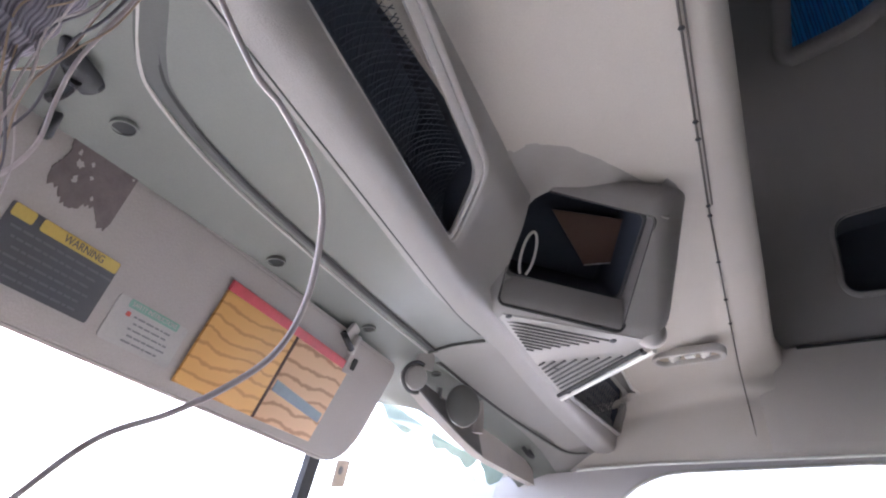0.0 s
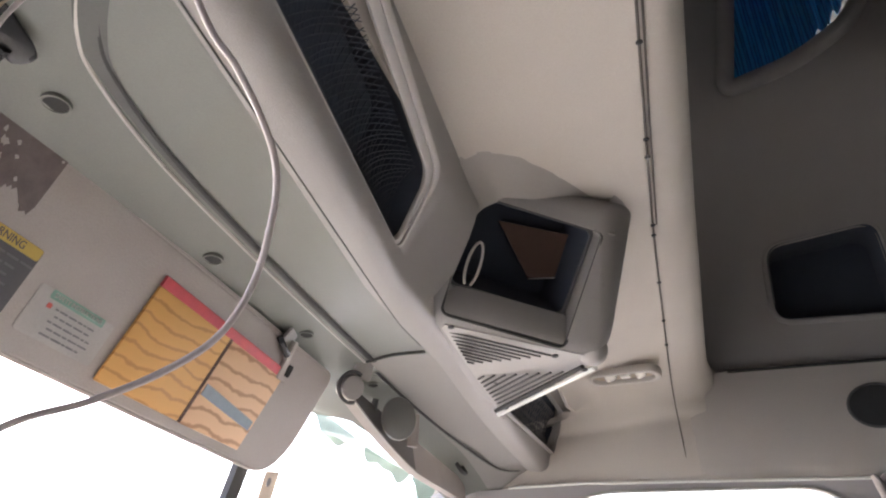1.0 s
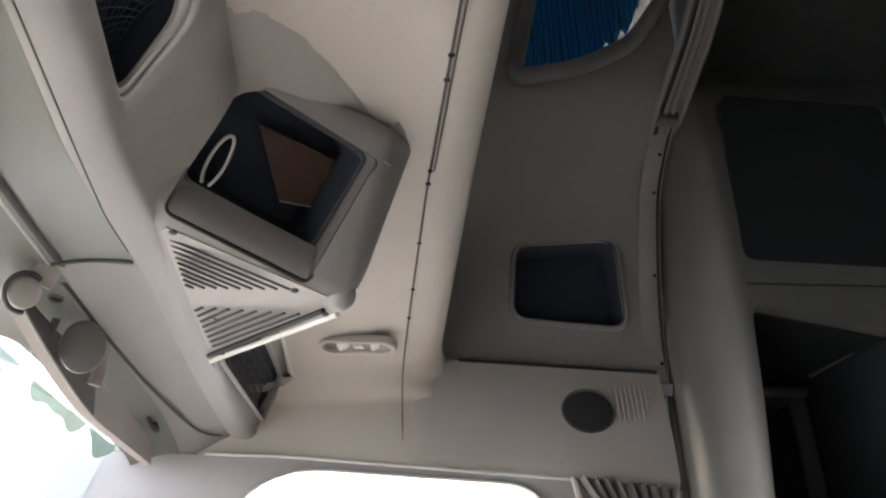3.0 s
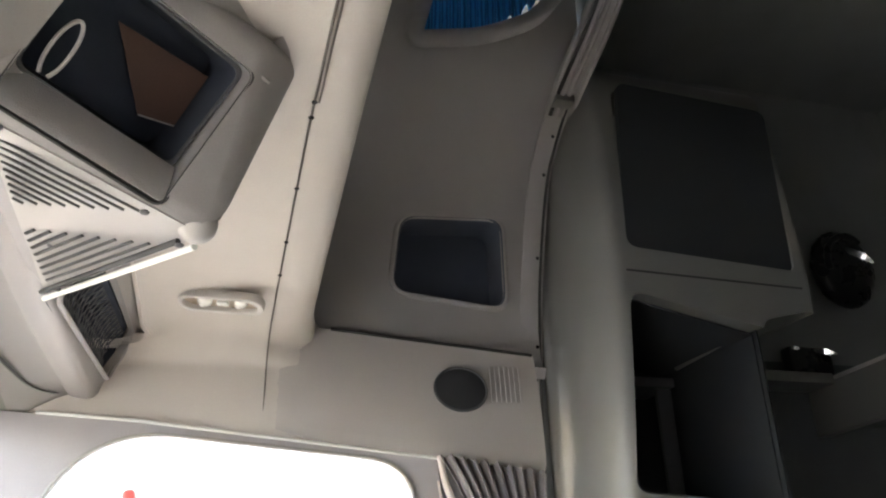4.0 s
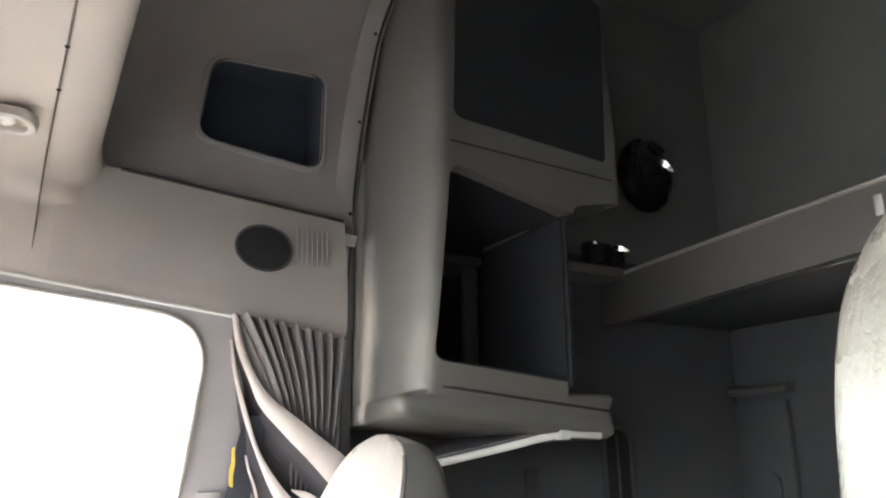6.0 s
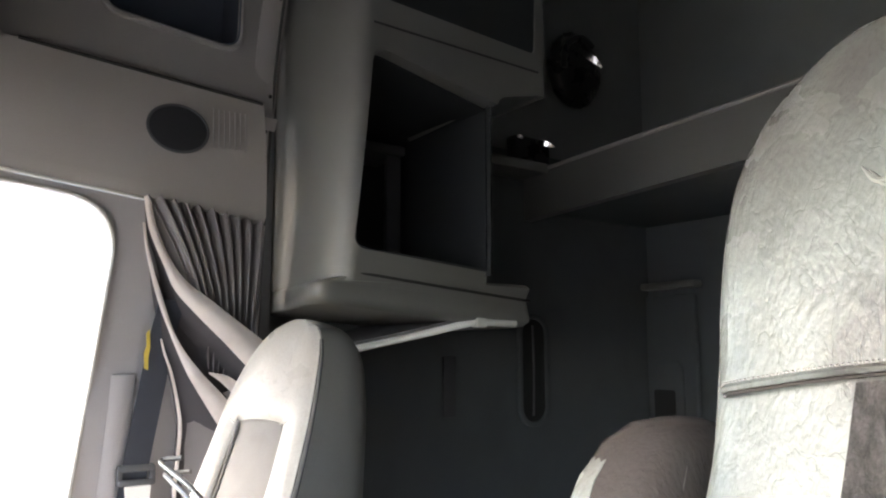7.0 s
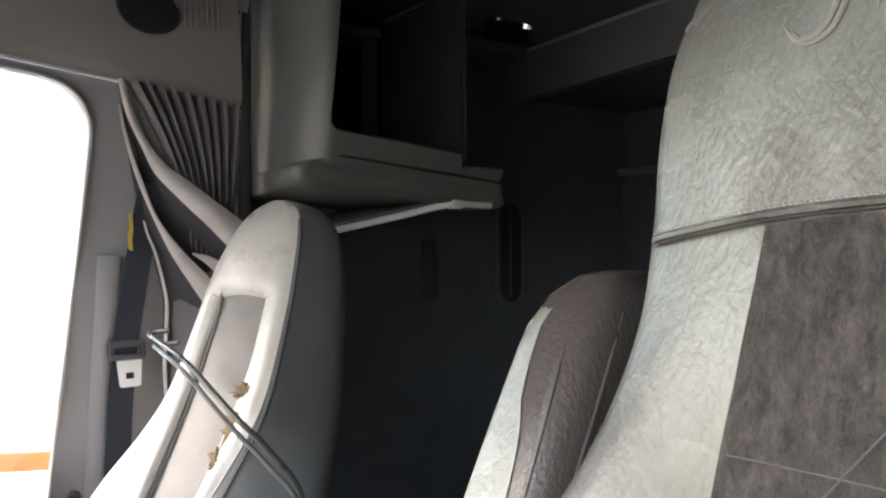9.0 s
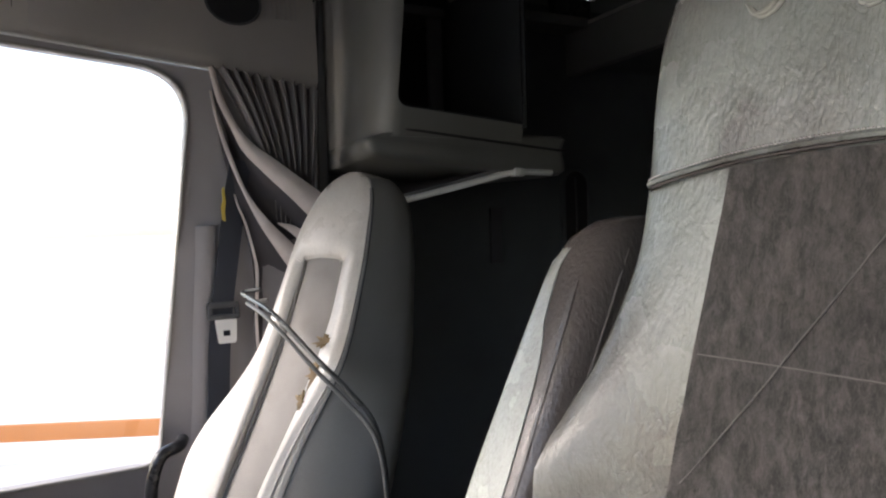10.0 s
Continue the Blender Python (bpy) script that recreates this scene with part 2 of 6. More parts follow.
# curtain cloth with the shade between its folds put into the colour
HOLLOWSHADE = material("curtain_hollow_shade", (0.062, 0.055, 0.06), 0.9, vary=0.15, scale=18, bump=0.3, bump_scale=700)
# sleeper lining lightened to imitate haze high in the sleeper
HAZELINING = material("haze_lifted_lining", (0.25, 0.262, 0.252), 0.95, vary=0.12, scale=6, bump=0.3, bump_scale=260, stain=0.2)
GREYCLOTH = material("grey_curtain_cloth", (0.19, 0.172, 0.172), 0.9, vary=0.12, scale=18, bump=0.3, bump_scale=700, sheen=0.2)
# pale hem cloth, lightened further for the sun on it
SUNHEM = material("pale_sunlit_hem", (0.768, 0.678, 0.640), 0.9, vary=0.12, scale=22, bump=0.3, bump_scale=700, stain=0.4)
# spots low on the bolster darken it for shade as well as wear
LEATHER = leather("grey_leather", (0.275, 0.295, 0.274), (0.098, 0.087, 0.079), 0.50, 0.27, ((-0.47, 0.17, 1.11, 0.07), (-0.49, 0.09, 1.46, 0.10), (-0.58, 0.10, 1.48, 0.07), (-0.66, 0.125, 1.286, 0.035), (-0.59, 0.125, 1.292, 0.03), (-0.455, 0.20, 1.03, 0.16), (-0.50, 0.22, 1.09, 0.07), (-0.55, 0.19, 1.04, 0.09), (-0.42, 0.26, 0.94, 0.20)))
BANDLEATHER = leather("pale_armrest_leather", (0.34, 0.355, 0.335), (0.16, 0.138, 0.122), 0.5, 0.25, ((-0.375, 0.10, 1.222, 0.03),))
WORN = leather("brown_worn_leather", (0.095, 0.083, 0.078), (0.055, 0.048, 0.045), 0.5, 0.22)
SUEDE = suede("brown_suede", (0.032, 0.029, 0.027), (0.108, 0.097, 0.090))
VINYL = leather("pale_grey_vinyl", (0.60, 0.572, 0.532), (0.47, 0.43, 0.38), 0.16, 0.30)
PANELCLOTH = material("grey_seat_cloth", (0.30, 0.28, 0.265), 0.9, vary=0.12, scale=26, bump=0.4, bump_scale=550, stain=0.25)
SEATSIDE = material("grey_seat_side", (0.33, 0.317, 0.293), 0.40, vary=0.1, scale=10, bump=0.2, bump_scale=400)
FOAM = material("torn_yellow_foam", (0.46, 0.33, 0.16), 0.95, vary=0.5, scale=80, bump=0.5, bump_scale=150)
TORN = material("torn_brown_edge", (0.24, 0.17, 0.10), 0.9, vary=0.3, scale=60, bump=0.3)
SCROLL = material("tone_on_tone_stitching", (0.36, 0.36, 0.32), 0.7, vary=0.1, scale=60, bump=0.3)
THREAD = material("pale_stitching", (0.155, 0.141, 0.132), 0.8, vary=0.1, bump=0)
STEEL = material("bright_steel", (0.80, 0.80, 0.80), 0.45, metal=0.6, vary=0.05, scale=30, bump=0.02)
CHROME = material("chrome", (0.85, 0.85, 0.85), 0.08, metal=1.0, vary=0.02, bump=0)
WHITEPLASTIC = material("white_plastic", (0.72, 0.72, 0.68), 0.35, vary=0.05, scale=20, bump=0.02)
LAMPGREY = material("lamp_housing_plastic", (0.46, 0.43, 0.40), 0.4, vary=0.05, scale=20, bump=0.02)
LAMPDISH = material("lamp_reflector", (0.42, 0.34, 0.27), 0.3, metal=0.5, vary=0.15, scale=60, bump=0.2, bump_scale=120)
LENS = material("clear_lamp_lens", (0.75, 0.72, 0.66), 0.15, vary=0.05, scale=30, bump=0.1, bump_scale=90, coat=0.6)
STRAPDARK = material("dark_strap_sheath", (0.07, 0.072, 0.072), 0.3, vary=0.15, scale=30, bump=0.05)
STRAPPALE = material("grey_strap_sheath", (0.17, 0.17, 0.165), 0.3, vary=0.12, scale=30, bump=0.05)
YELLOW = material("yellow_tag", (0.62, 0.45, 0.08), 0.5, vary=0.15, scale=50, bump=0.05)
WEBBING = stripes("seat_belt_webbing", (0.022, 0.025, 0.035), (0.04, 0.044, 0.06), 260, 0.5, 0.7, "Z", 1, 0.2)
BEAM = material("orange_painted_steel", (0.60, 0.21, 0.055), 0.5, vary=0.12, scale=2, bump=0.05)
CONCRETE = material("pale_concrete", (0.70, 0.645, 0.57), 0.9, vary=0.12, scale=0.6, bump=0.2, bump_scale=30)
REDPAINT = material("red_lamp_plastic", (0.6, 0.05, 0.04), 0.3, vary=0.05, bump=0)
PAPERTAG = material("tan_paper_tag", (0.55, 0.45, 0.36), 0.7, vary=0.15, scale=60, bump=0.05)


def glass(name, tint=(1, 1, 1)):
    m = bpy.data.materials.new(name)
    m.use_nodes = True
    p = m.node_tree.nodes["Principled BSDF"]
    p.inputs["Base Color"].default_value = (*tint, 1)
    p.inputs["Roughness"].default_value = 0.02
    p.inputs["Transmission Weight"].default_value = 1.0
    p.inputs["IOR"].default_value = 1.45
    return m


CHANNEL = material("grey_green_channel", (0.085, 0.088, 0.083), 0.6, vary=0.15, scale=10, bump=0.1)
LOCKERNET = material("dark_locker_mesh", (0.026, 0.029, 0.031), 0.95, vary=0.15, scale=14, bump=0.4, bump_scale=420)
# near black, so the cubby's deep shade is in the colour
CUBBYSHADE = material("cubby_shade_lining", (0.026, 0.028, 0.031), 0.95, vary=0.2, scale=12, bump=0.2)
GLASS = glass("window_glass", (0.97, 0.99, 0.98))
TINTFILM = material("green_tint_film", (0.36, 0.50, 0.455), 0.4, vary=0.2, scale=25, bump=0.1)
SHADEBAND = glass("green_tinted_glass", (0.91, 0.97, 0.945))

# ---- mesh tools ----
INSIDE = Vector((-0.2, 0.3, 1.3))


def V(*a):
    return Vector(a)


def basis(o, x, y):
    """A frame at o with its x axis along x and its y axis near y."""
    x = Vector(x).normalized()
    z = x.cross(Vector(y)).normalized()
    y = z.cross(x)
    return Matrix(((x.x, y.x, z.x, o[0]), (x.y, y.y, z.y, o[1]), (x.z, y.z, z.z, o[2]), (0, 0, 0, 1)))


def rr(w, h, r, k=5):
    """A rounded rectangle round the origin."""
    out = []
    for cx, cy, a0 in ((w / 2 - r, h / 2 - r, 0), (-w / 2 + r, h / 2 - r, 90), (-w / 2 + r, -h / 2 + r, 180), (w / 2 - r, -h / 2 + r, 270)):
        for i in range(k + 1):
            a = radians(a0 + 90 * i / k)
            out.append((cx + r * math.cos(a), cy + r * math.sin(a)))
    return out


def rounded(poly, r, k=5):
    """A polygon with rounded corners; r may be one number or one for each corner."""
    out, n = [], len(poly)
    for i, p in enumerate(poly):
        p, a, b = Vector(p), Vector(poly[i - 1]), Vector(poly[(i + 1) % n])
        q = r[i] if isinstance(r, (list, tuple)) else r
        u, v = (a - p).normalized(), (b - p).normalized()
        d = min(q, (a - p).length * 0.49, (b - p).length * 0.49)
        s, e = p + u * d, p + v * d
        for j in range(k + 1):
            f = j / k
            out.append(tuple(s * (1 - f) ** 2 + p * 2 * f * (1 - f) + e * f * f))
    return out


def spline(points, step=8):
    """A smooth line through points."""
    pts = [Vector(p) for p in points]
    pts = [2 * pts[0] - pts[1]] + pts + [2 * pts[-1] - pts[-2]]
    out = []
    for i in range(1, len(pts) - 2):
        a, b, c, d = pts[i - 1:i + 3]
        for j in range(step):
            f = j / step
            out.append(0.5 * (2 * b + (c - a) * f + (2 * a - 5 * b + 4 * c - d) * f * f + (3 * b - a - 3 * c + d) * f ** 3))
    out.append(pts[-2])
    return out


def loft(rings, closed=True, caps=True):
    """Faces between rings of equally many points."""
    bm = bmesh.new()
    vs = [[bm.verts.new(p) for p in ring] for ring in rings]
    n = len(vs[0])
    for a, b in zip(vs, vs[1:]):
        for i in range(n if closed else n - 1):
            bm.faces.new((a[i], a[(i + 1) % n], b[(i + 1) % n], b[i]))
    if caps and closed:
        bm.faces.new(vs[0][::-1])
        bm.faces.new(vs[-1])
    bmesh.ops.recalc_face_normals(bm, faces=bm.faces[:])
    return bm


def tube(points, r, n=10, smooth=8, closed=False, flat=1.0, up=(0, 0, 1)):
    """A round or flattened cord along points; r may be a function of 0..1."""
    line = spline(points, smooth) if smooth else [Vector(p) for p in points]
    rings, m = [], len(line)
    side = None
    for i, p in enumerate(line):
        if closed:
            d = (line[(i + 1) % m] - line[i - 1]).normalized()
        else:
            d = (line[min(i + 1, m - 1)] - line[max(i - 1, 0)]).normalized()
        side = d.cross(Vector(up)) if side is None else side - d * side.dot(d)
        if side.length < 1e-5:
            side = d.orthogonal()
        side = side.normalized()
        top = side.cross(d).normalized()
        q = r(i / (m - 1)) if callable(r) else r
        rings.append([p + side * q * math.cos(2 * math.pi * j / n) + top * q * flat * math.sin(2 * math.pi * j / n) for j in range(n)])
    if closed:
        rings.append(rings[0])
        bm = loft(rings, True, False)
        bmesh.ops.remove_doubles(bm, verts=bm.verts[:], dist=1e-5)
        return bm
    return loft(rings)


def prism(outline, m, depth, bevel=0.0, seg=2):
    """An outline in the frame m, made depth thick along its z, with its rims rounded."""
    bm = bmesh.new()
    a = [bm.verts.new(m @ Vector((x, y, 0))) for x, y in outline]
    b = [bm.verts.new(m @ Vector((x, y, depth))) for x, y in outline]
    n = len(a)
    bm.faces.new(a[::-1])
    bm.faces.new(b)
    for i in range(n):
        bm.faces.new((a[i], a[(i + 1) % n], b[(i + 1) % n], b[i]))
    bmesh.ops.recalc_face_normals(bm, faces=bm.faces[:])
    if bevel:
        rim = [e for e in bm.edges if any(len(f.verts) > 4 or len(outline) == 4 for f in e.link_faces)]
        bmesh.ops.bevel(bm, geom=rim, offset=bevel, segments=seg, profile=0.5, affect="EDGES")
    return bm


def block(lo, hi, bevel=0.0, seg=2):
    """A box between two corners."""
    m = Matrix.Translation(((lo[0] + hi[0]) / 2, (lo[1] + hi[1]) / 2, lo[2]))
    w, d = hi[0] - lo[0], hi[1] - lo[1]
    return prism([(-w / 2, -d / 2), (w / 2, -d / 2), (w / 2, d / 2), (-w / 2, d / 2)], m, hi[2] - lo[2], bevel, seg)


def ring(outer, inner, m, depth, bevel=0.0):
    """A frame between two outlines of equally many points."""
    bm = bmesh.new()
    loops = []
    for z in (0, depth):
        loops.append([[bm.verts.new(m @ Vector((x, y, z))) for x, y in o] for o in (outer, inner)])
    n = len(outer)
    for i in range(n):
        j = (i + 1) % n
        (oa, ia), (ob, ib) = loops
        bm.faces.new((oa[i], oa[j], ob[j], ob[i]))
        bm.faces.new((ia[j], ia[i], ib[i], ib[j]))
        bm.faces.new((ob[i], ob[j], ib[j], ib[i]))
        bm.faces.new((oa[j], oa[i], ia[i], ia[j]))
    bmesh.ops.recalc_face_normals(bm, faces=bm.faces[:])
    if bevel:
        rim = [e for e in bm.edges if e.calc_face_angle(0) > 1.0]
        bmesh.ops.bevel(bm, geom=rim, offset=bevel, segments=2, profile=0.5, affect="EDGES")
    return bm


def sheet(fn, us, vs, thick, flip=False):
    """A curved sheet fn(u, v) over two lists of parameters; its thickness grows away from the cab's middle."""
    bm = bmesh.new()
    g = [[bm.verts.new(fn(u, v)) for v in vs] for u in us]
    for i in range(len(us) - 1):
        for j in range(len(vs) - 1):
            bm.faces.new((g[i][j], g[i + 1][j], g[i + 1][j + 1], g[i][j + 1]))
    bm.normal_update()
    if not thick:
        return bm
    facing = sum((v.co - INSIDE).dot(v.normal) for v in bm.verts)
    sign = (1 if facing > 0 else -1) * (-1 if flip else 1)
    far = [[bm.verts.new(v.co + v.normal * sign * thick) for v in row] for row in g]
    a, b = len(us) - 1, len(vs) - 1
    for i in range(a):
        for j in range(b):
            bm.faces.new((far[i][j], far[i][j + 1], far[i + 1][j + 1], far[i + 1][j]))
    edge = [(i, 0) for i in range(a)] + [(a, j) for j in range(b)] + [(i, b) for i in range(a, 0, -1)] + [(0, j) for j in range(b, 0, -1)]
    for (i, j), (k, m) in zip(edge, edge[1:] + edge[:1]):
        bm.faces.new((g[i][j], g[k][m], far[k][m], far[i][j]))
    bmesh.ops.recalc_face_normals(bm, faces=bm.faces[:])
    return bm


def joined(*bms):
    out = bmesh.new()
    for b in bms:
        me = bpy.data.meshes.new("joined")
        b.to_mesh(me)
        b.free()
        out.from_mesh(me)
        bpy.data.meshes.remove(me)
    return out


def disc(m, r, depth, n=24, bevel=0.0):
    return prism([(r * math.cos(2 * math.pi * i / n), r * math.sin(2 * math.pi * i / n)) for i in range(n)], m, depth, bevel)


def ball(c, r, sx=1, sy=1, sz=1, n=14):
    bm = bmesh.new()
    bmesh.ops.create_uvsphere(bm, u_segments=n, v_segments=n // 2 + 2, radius=r)
    bmesh.ops.transform(bm, matrix=Matrix.Translation(c) @ Matrix.Diagonal((sx, sy, sz, 1)), verts=bm.verts[:])
    return bm


def steps(a, b, n):
    return [a + (b - a) * i / (n - 1) for i in range(n)]


def along(table, x):
    """A value between the rows (x, value) of a table."""
    if x <= table[0][0]:
        return table[0][1]
    for (x0, a), (x1, b) in zip(table, table[1:]):
        if x <= x1:
            f = (x - x0) / (x1 - x0)
            f = f * f * (3 - 2 * f)
            return a + (b - a) * f
    return table[-1][1]


def linear(table, x):
    """Straight lines between the rows (x, value) of a table."""
    for (x0, a), (x1, b) in zip(table, table[1:]):
        if x <= x1:
            return a + (b - a) * (x - x0) / (x1 - x0)
    return table[-1][1]


def mesh_object(name, bm, mat, angle=38):
    me = bpy.data.meshes.new(name)
    bm.to_mesh(me)
    bm.free()
    me.materials.append(mat)
    for f in me.polygons:
        f.use_smooth = True
    me.set_sharp_from_angle(angle=radians(angle))
    return new(name, me)


def part(name, bm, mat, parent, label="", angle=38):
    ob = mesh_object(name, bm, mat, angle)
    ob.parent = parent
    ob.matrix_parent_inverse = Matrix.Translation(-parent.location)
    if label:
        ob["label"] = label
    return ob


def thing(name, at, label, category, group=""):
    ob = new(name)
    ob.empty_display_size = 0.05
    ob.location = at
    return tagged(ob, label, category, group)


def setting(name, bm, mat, label, category, angle=38):
    return tagged(mesh_object(name, bm, mat, angle), label, category, kind="structure")


def cut(ob, *cutters):
    """Takes solids out of a mesh object for good."""
    tools = []
    for bm in cutters:
        me = bpy.data.meshes.new("cutter")
        bm.to_mesh(me)
        bm.free()
        tool = new("cutter", me)
        mod = ob.modifiers.new("cut", "BOOLEAN")
        mod.operation, mod.object, mod.solver = "DIFFERENCE", tool, "EXACT"
        tools.append(tool)
    bpy.context.view_layer.update()
    made = bpy.data.meshes.new_from_object(ob.evaluated_get(bpy.context.evaluated_depsgraph_get()))
    ob.modifiers.clear()
    old = ob.data
    made.name = old.name
    ob.data = made
    bpy.data.meshes.remove(old)
    for tool in tools:
        me = tool.data
        bpy.data.objects.remove(tool)
        bpy.data.meshes.remove(me)
    return ob

# ---- the cab's shell ----
setting("ground", block((-400, -400, -1.45), (400, 400, -1.35)), CONCRETE, "pale sunlit concrete yard round the truck", "ground")
setting("floor", block((-1.38, -1.80, -0.05), (1.12, 1.64, 0.0)), RUBBER, "black rubber cab floor", "floor")

WALL_X = [(0.0, 1.05), (0.5, 1.03), (0.9, 0.955), (1.25, 0.895), (1.6, 0.84)]


def wall_x(z):
    return along(WALL_X, z)


# the passenger door's side, up to the header over the window
door_top = [(-0.14, 1.575), (0.143, 1.606), (0.545, 1.647), (0.81, 1.674), (1.25, 1.70)]
def screen_y(z):
    """Where the side walls end at the slanting windscreen."""
    return 1.20 + (1.745 - z) * 0.42


def side_at(u, f):
    z = f * linear(door_top, -0.118 + 1.35 * u)
    return (wall_x(z), -0.118 + (screen_y(z) + 0.118) * u, z)


wall_right = setting("wall_right", sheet(side_at, steps(0, 1, 24), steps(0, 1, 16), 0.045), PILLAR,
                     "grey plastic passenger side wall and door pillar", "wall")
opening = rounded([(0.193, 1.597), (0.895, 1.663), (1.12, 1.20), (1.13, 0.66), (0.268, 0.66)], [0.125, 0.17, 0.12, 0.05, 0.05], 10)
face_x = basis((0.5, 0, 0), (0, 1, 0), (0, 0, 1))
cut(wall_right, prism(opening, face_x, 0.9))
seal_line = [(wall_x(z) - 0.002, y, z) for y, z in opening]
window_1 = tagged(new("window_1"), "passenger door window blown out by daylight", "window", kind="structure")
part("window_seal", tube(seal_line, 0.0045, 6, 0, closed=True), SEATSIDE, window_1, "grey rubber window seal")
pane_pts = [(wall_x(z) + 0.026, y, z) for y, z in opening]
pane_bm = loft([pane_pts, [(x + 0.004, y, z) for x, y, z in pane_pts]])
pane = part("pane", pane_bm, GLASS, window_1, "clear side glass")
pane.visible_shadow = False

# header over the door
header_z = [0, 0.06, 0.12, 0.2, 0.3, 0.45, 0.6, 0.75, 0.9, 1.0]


def header_x(f):
    return 0.838 + 0.034 * f - 0.012 * math.sin(math.pi * f)


def header_at(y, f):
    z0 = linear(door_top, y) + 0.004
    z1 = 1.875 + (y + 0.1) * 0.075 if y < 0.48 else 1.92
    x = header_x(f) + (0.012 if f == 0 else 0.0) + (0.02 if y > 0.56 else 0.0)
    return (x, y, z0 + (z1 - z0) * f)


header = setting("wall_right_header", sheet(header_at, steps(-0.118, 1.22, 30), header_z, 0.03), SHADEHEADER,
                 "grey moulded panel over the passenger door", "wall panel")
bead = thing("door_seal_bead", (0.84, 0.4, 1.6), "pale rubber bead along the top of the door opening", "door seal")
part("bead", tube([(0.834, y, linear(door_top, y) + 0.002) for y in steps(-0.03, 1.0, 12)], 0.0038, 8, 3), WHITEPLASTIC, bead)

# recessed upper side panel, leaning in to the roof window
UPPER = [(0.874, 1.862), (0.905, 1.895), (0.910, 2.10), (0.900, 2.26), (0.85, 2.36), (0.745, 2.43), (0.615, 2.475), (0.545, 2.53),
         (0.515, 2.62), (0.495, 2.80), (0.44, 2.92), (0.30, 2.98), (0.0, 3.0)]
upper_line = [tuple(p) for p in spline([(x, 0, z) for x, z in UPPER], 4)]
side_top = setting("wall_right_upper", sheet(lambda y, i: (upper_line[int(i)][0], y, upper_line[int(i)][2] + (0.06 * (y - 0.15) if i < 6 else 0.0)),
                   steps(-0.155, 0.62, 21), range(len(upper_line) - 10), 0.03), SHADELINER,
                   "grey moulded upper side panel, its shade put into the colour", "wall panel")
pocket_out = rounded([(-0.068, 2.272), (0.222, 2.252), (0.246, 2.035), (-0.066, 2.005)], 0.05, 6)
cut(side_top, prism(pocket_out, basis((0.7, 0, 0), (0, 1, 0), (0, 0, 1)), 0.5))
roof_out = rounded([(0.262, 2.545), (0.10, 2.575), (-0.03, 2.64), (-0.17, 2.84), (0.19, 2.86)], [0.03, 0.05, 0.05, 0.03, 0.03], 5)
cut(side_top, prism(roof_out, basis((0.3, 0, 0), (0, 1, 0), (0, 0, 1)), 0.5))
pocket = thing("side_pocket", (0.91, 0.09, 2.03), "square dark storage pocket in the upper side panel", "storage pocket")
pm = basis((0.90, 0, 0), (0, 1, 0), (0, 0, 1))
part("pocket_liner", joined(ring([(y * 1.0, z) for y, z in pocket_out],
     [(0.088 + (y - 0.088) * 0.97, 2.14 + (z - 2.14) * 0.97) for y, z in pocket_out], pm, 0.12),
     prism(pocket_out, basis((1.02, 0, 0), (0, 1, 0), (0, 0, 1)), 0.006)), NAVY, pocket, "dark cloth lining")
part("pocket_rim", tube([(0.907, 0.088 + (y - 0.088) * 1.02, 2.14 + (z - 2.14) * 1.02) for y, z in pocket_out], 0.009, 8, 0, closed=True), SHADELINER, pocket)

roof_window = tagged(new("window_2"), "small roof side window behind a blue curtain", "window", kind="structure")


def upper_x(z):
    for (a, _, za), (b, _, zb) in zip(upper_line, upper_line[1:]):
        if za <= z <= zb:
            return a + (b - a) * (z - za) / (zb - za)
    return 0.3


part("window_frame", tube([(upper_x(z) - 0.004, 0.05 + (y - 0.05) * 1.07, 2.70 + (z - 2.70) * 1.07) for y, z in roof_out], 0.022, 10, 0, closed=True), SHADELINER, roof_window)
rp = [(upper_x(z) + 0.05, y * 1.05, z) for y, z in roof_out]
roof_pane = part("pane", loft([rp, [(x + 0.004, y, z) for x, y, z in rp]]), GLASS, roof_window)
roof_pane.visible_shadow = False

# low front ceiling with its rolled rear lip
CEIL_X = [(-1.34, 1.88), (-1.1, 1.885), (-0.86, 1.895), (-0.6, 1.908), (-0.3, 1.918), (0.0, 1.920), (0.2, 1.912), (0.4, 1.902), (0.55, 1.892),
          (0.66, 1.882), (0.735, 1.871), (0.785, 1.853), (0.817, 1.828), (0.833, 1.797), (0.837, 1.765), (0.838, 1.725), (0.838, 1.68)]
ceil_line = spline([(x, 0, z) for x, z in CEIL_X], 5)
CEIL_Y = [(0.803, -0.040), (0.785, -0.022), (0.765, -0.010), (0.74, -0.003), (0.72, 0.001), (0.70, 0.002), (0.67, 0.003), (0.635, 0.003), (0.60, 0.004), (0.56, 0.004),
          (0.548, 0.004), (0.533, 0.007), (0.519, 0.014), (0.507, 0.025), (0.499, 0.039), (0.495, 0.060), (0.502, 0.10), (0.56, 0.34), (0.70, 0.75), (0.80, 1.06)]


def ease(a):
    a = min(1.0, max(0.0, a))
    return a * a * (3 - 2 * a)


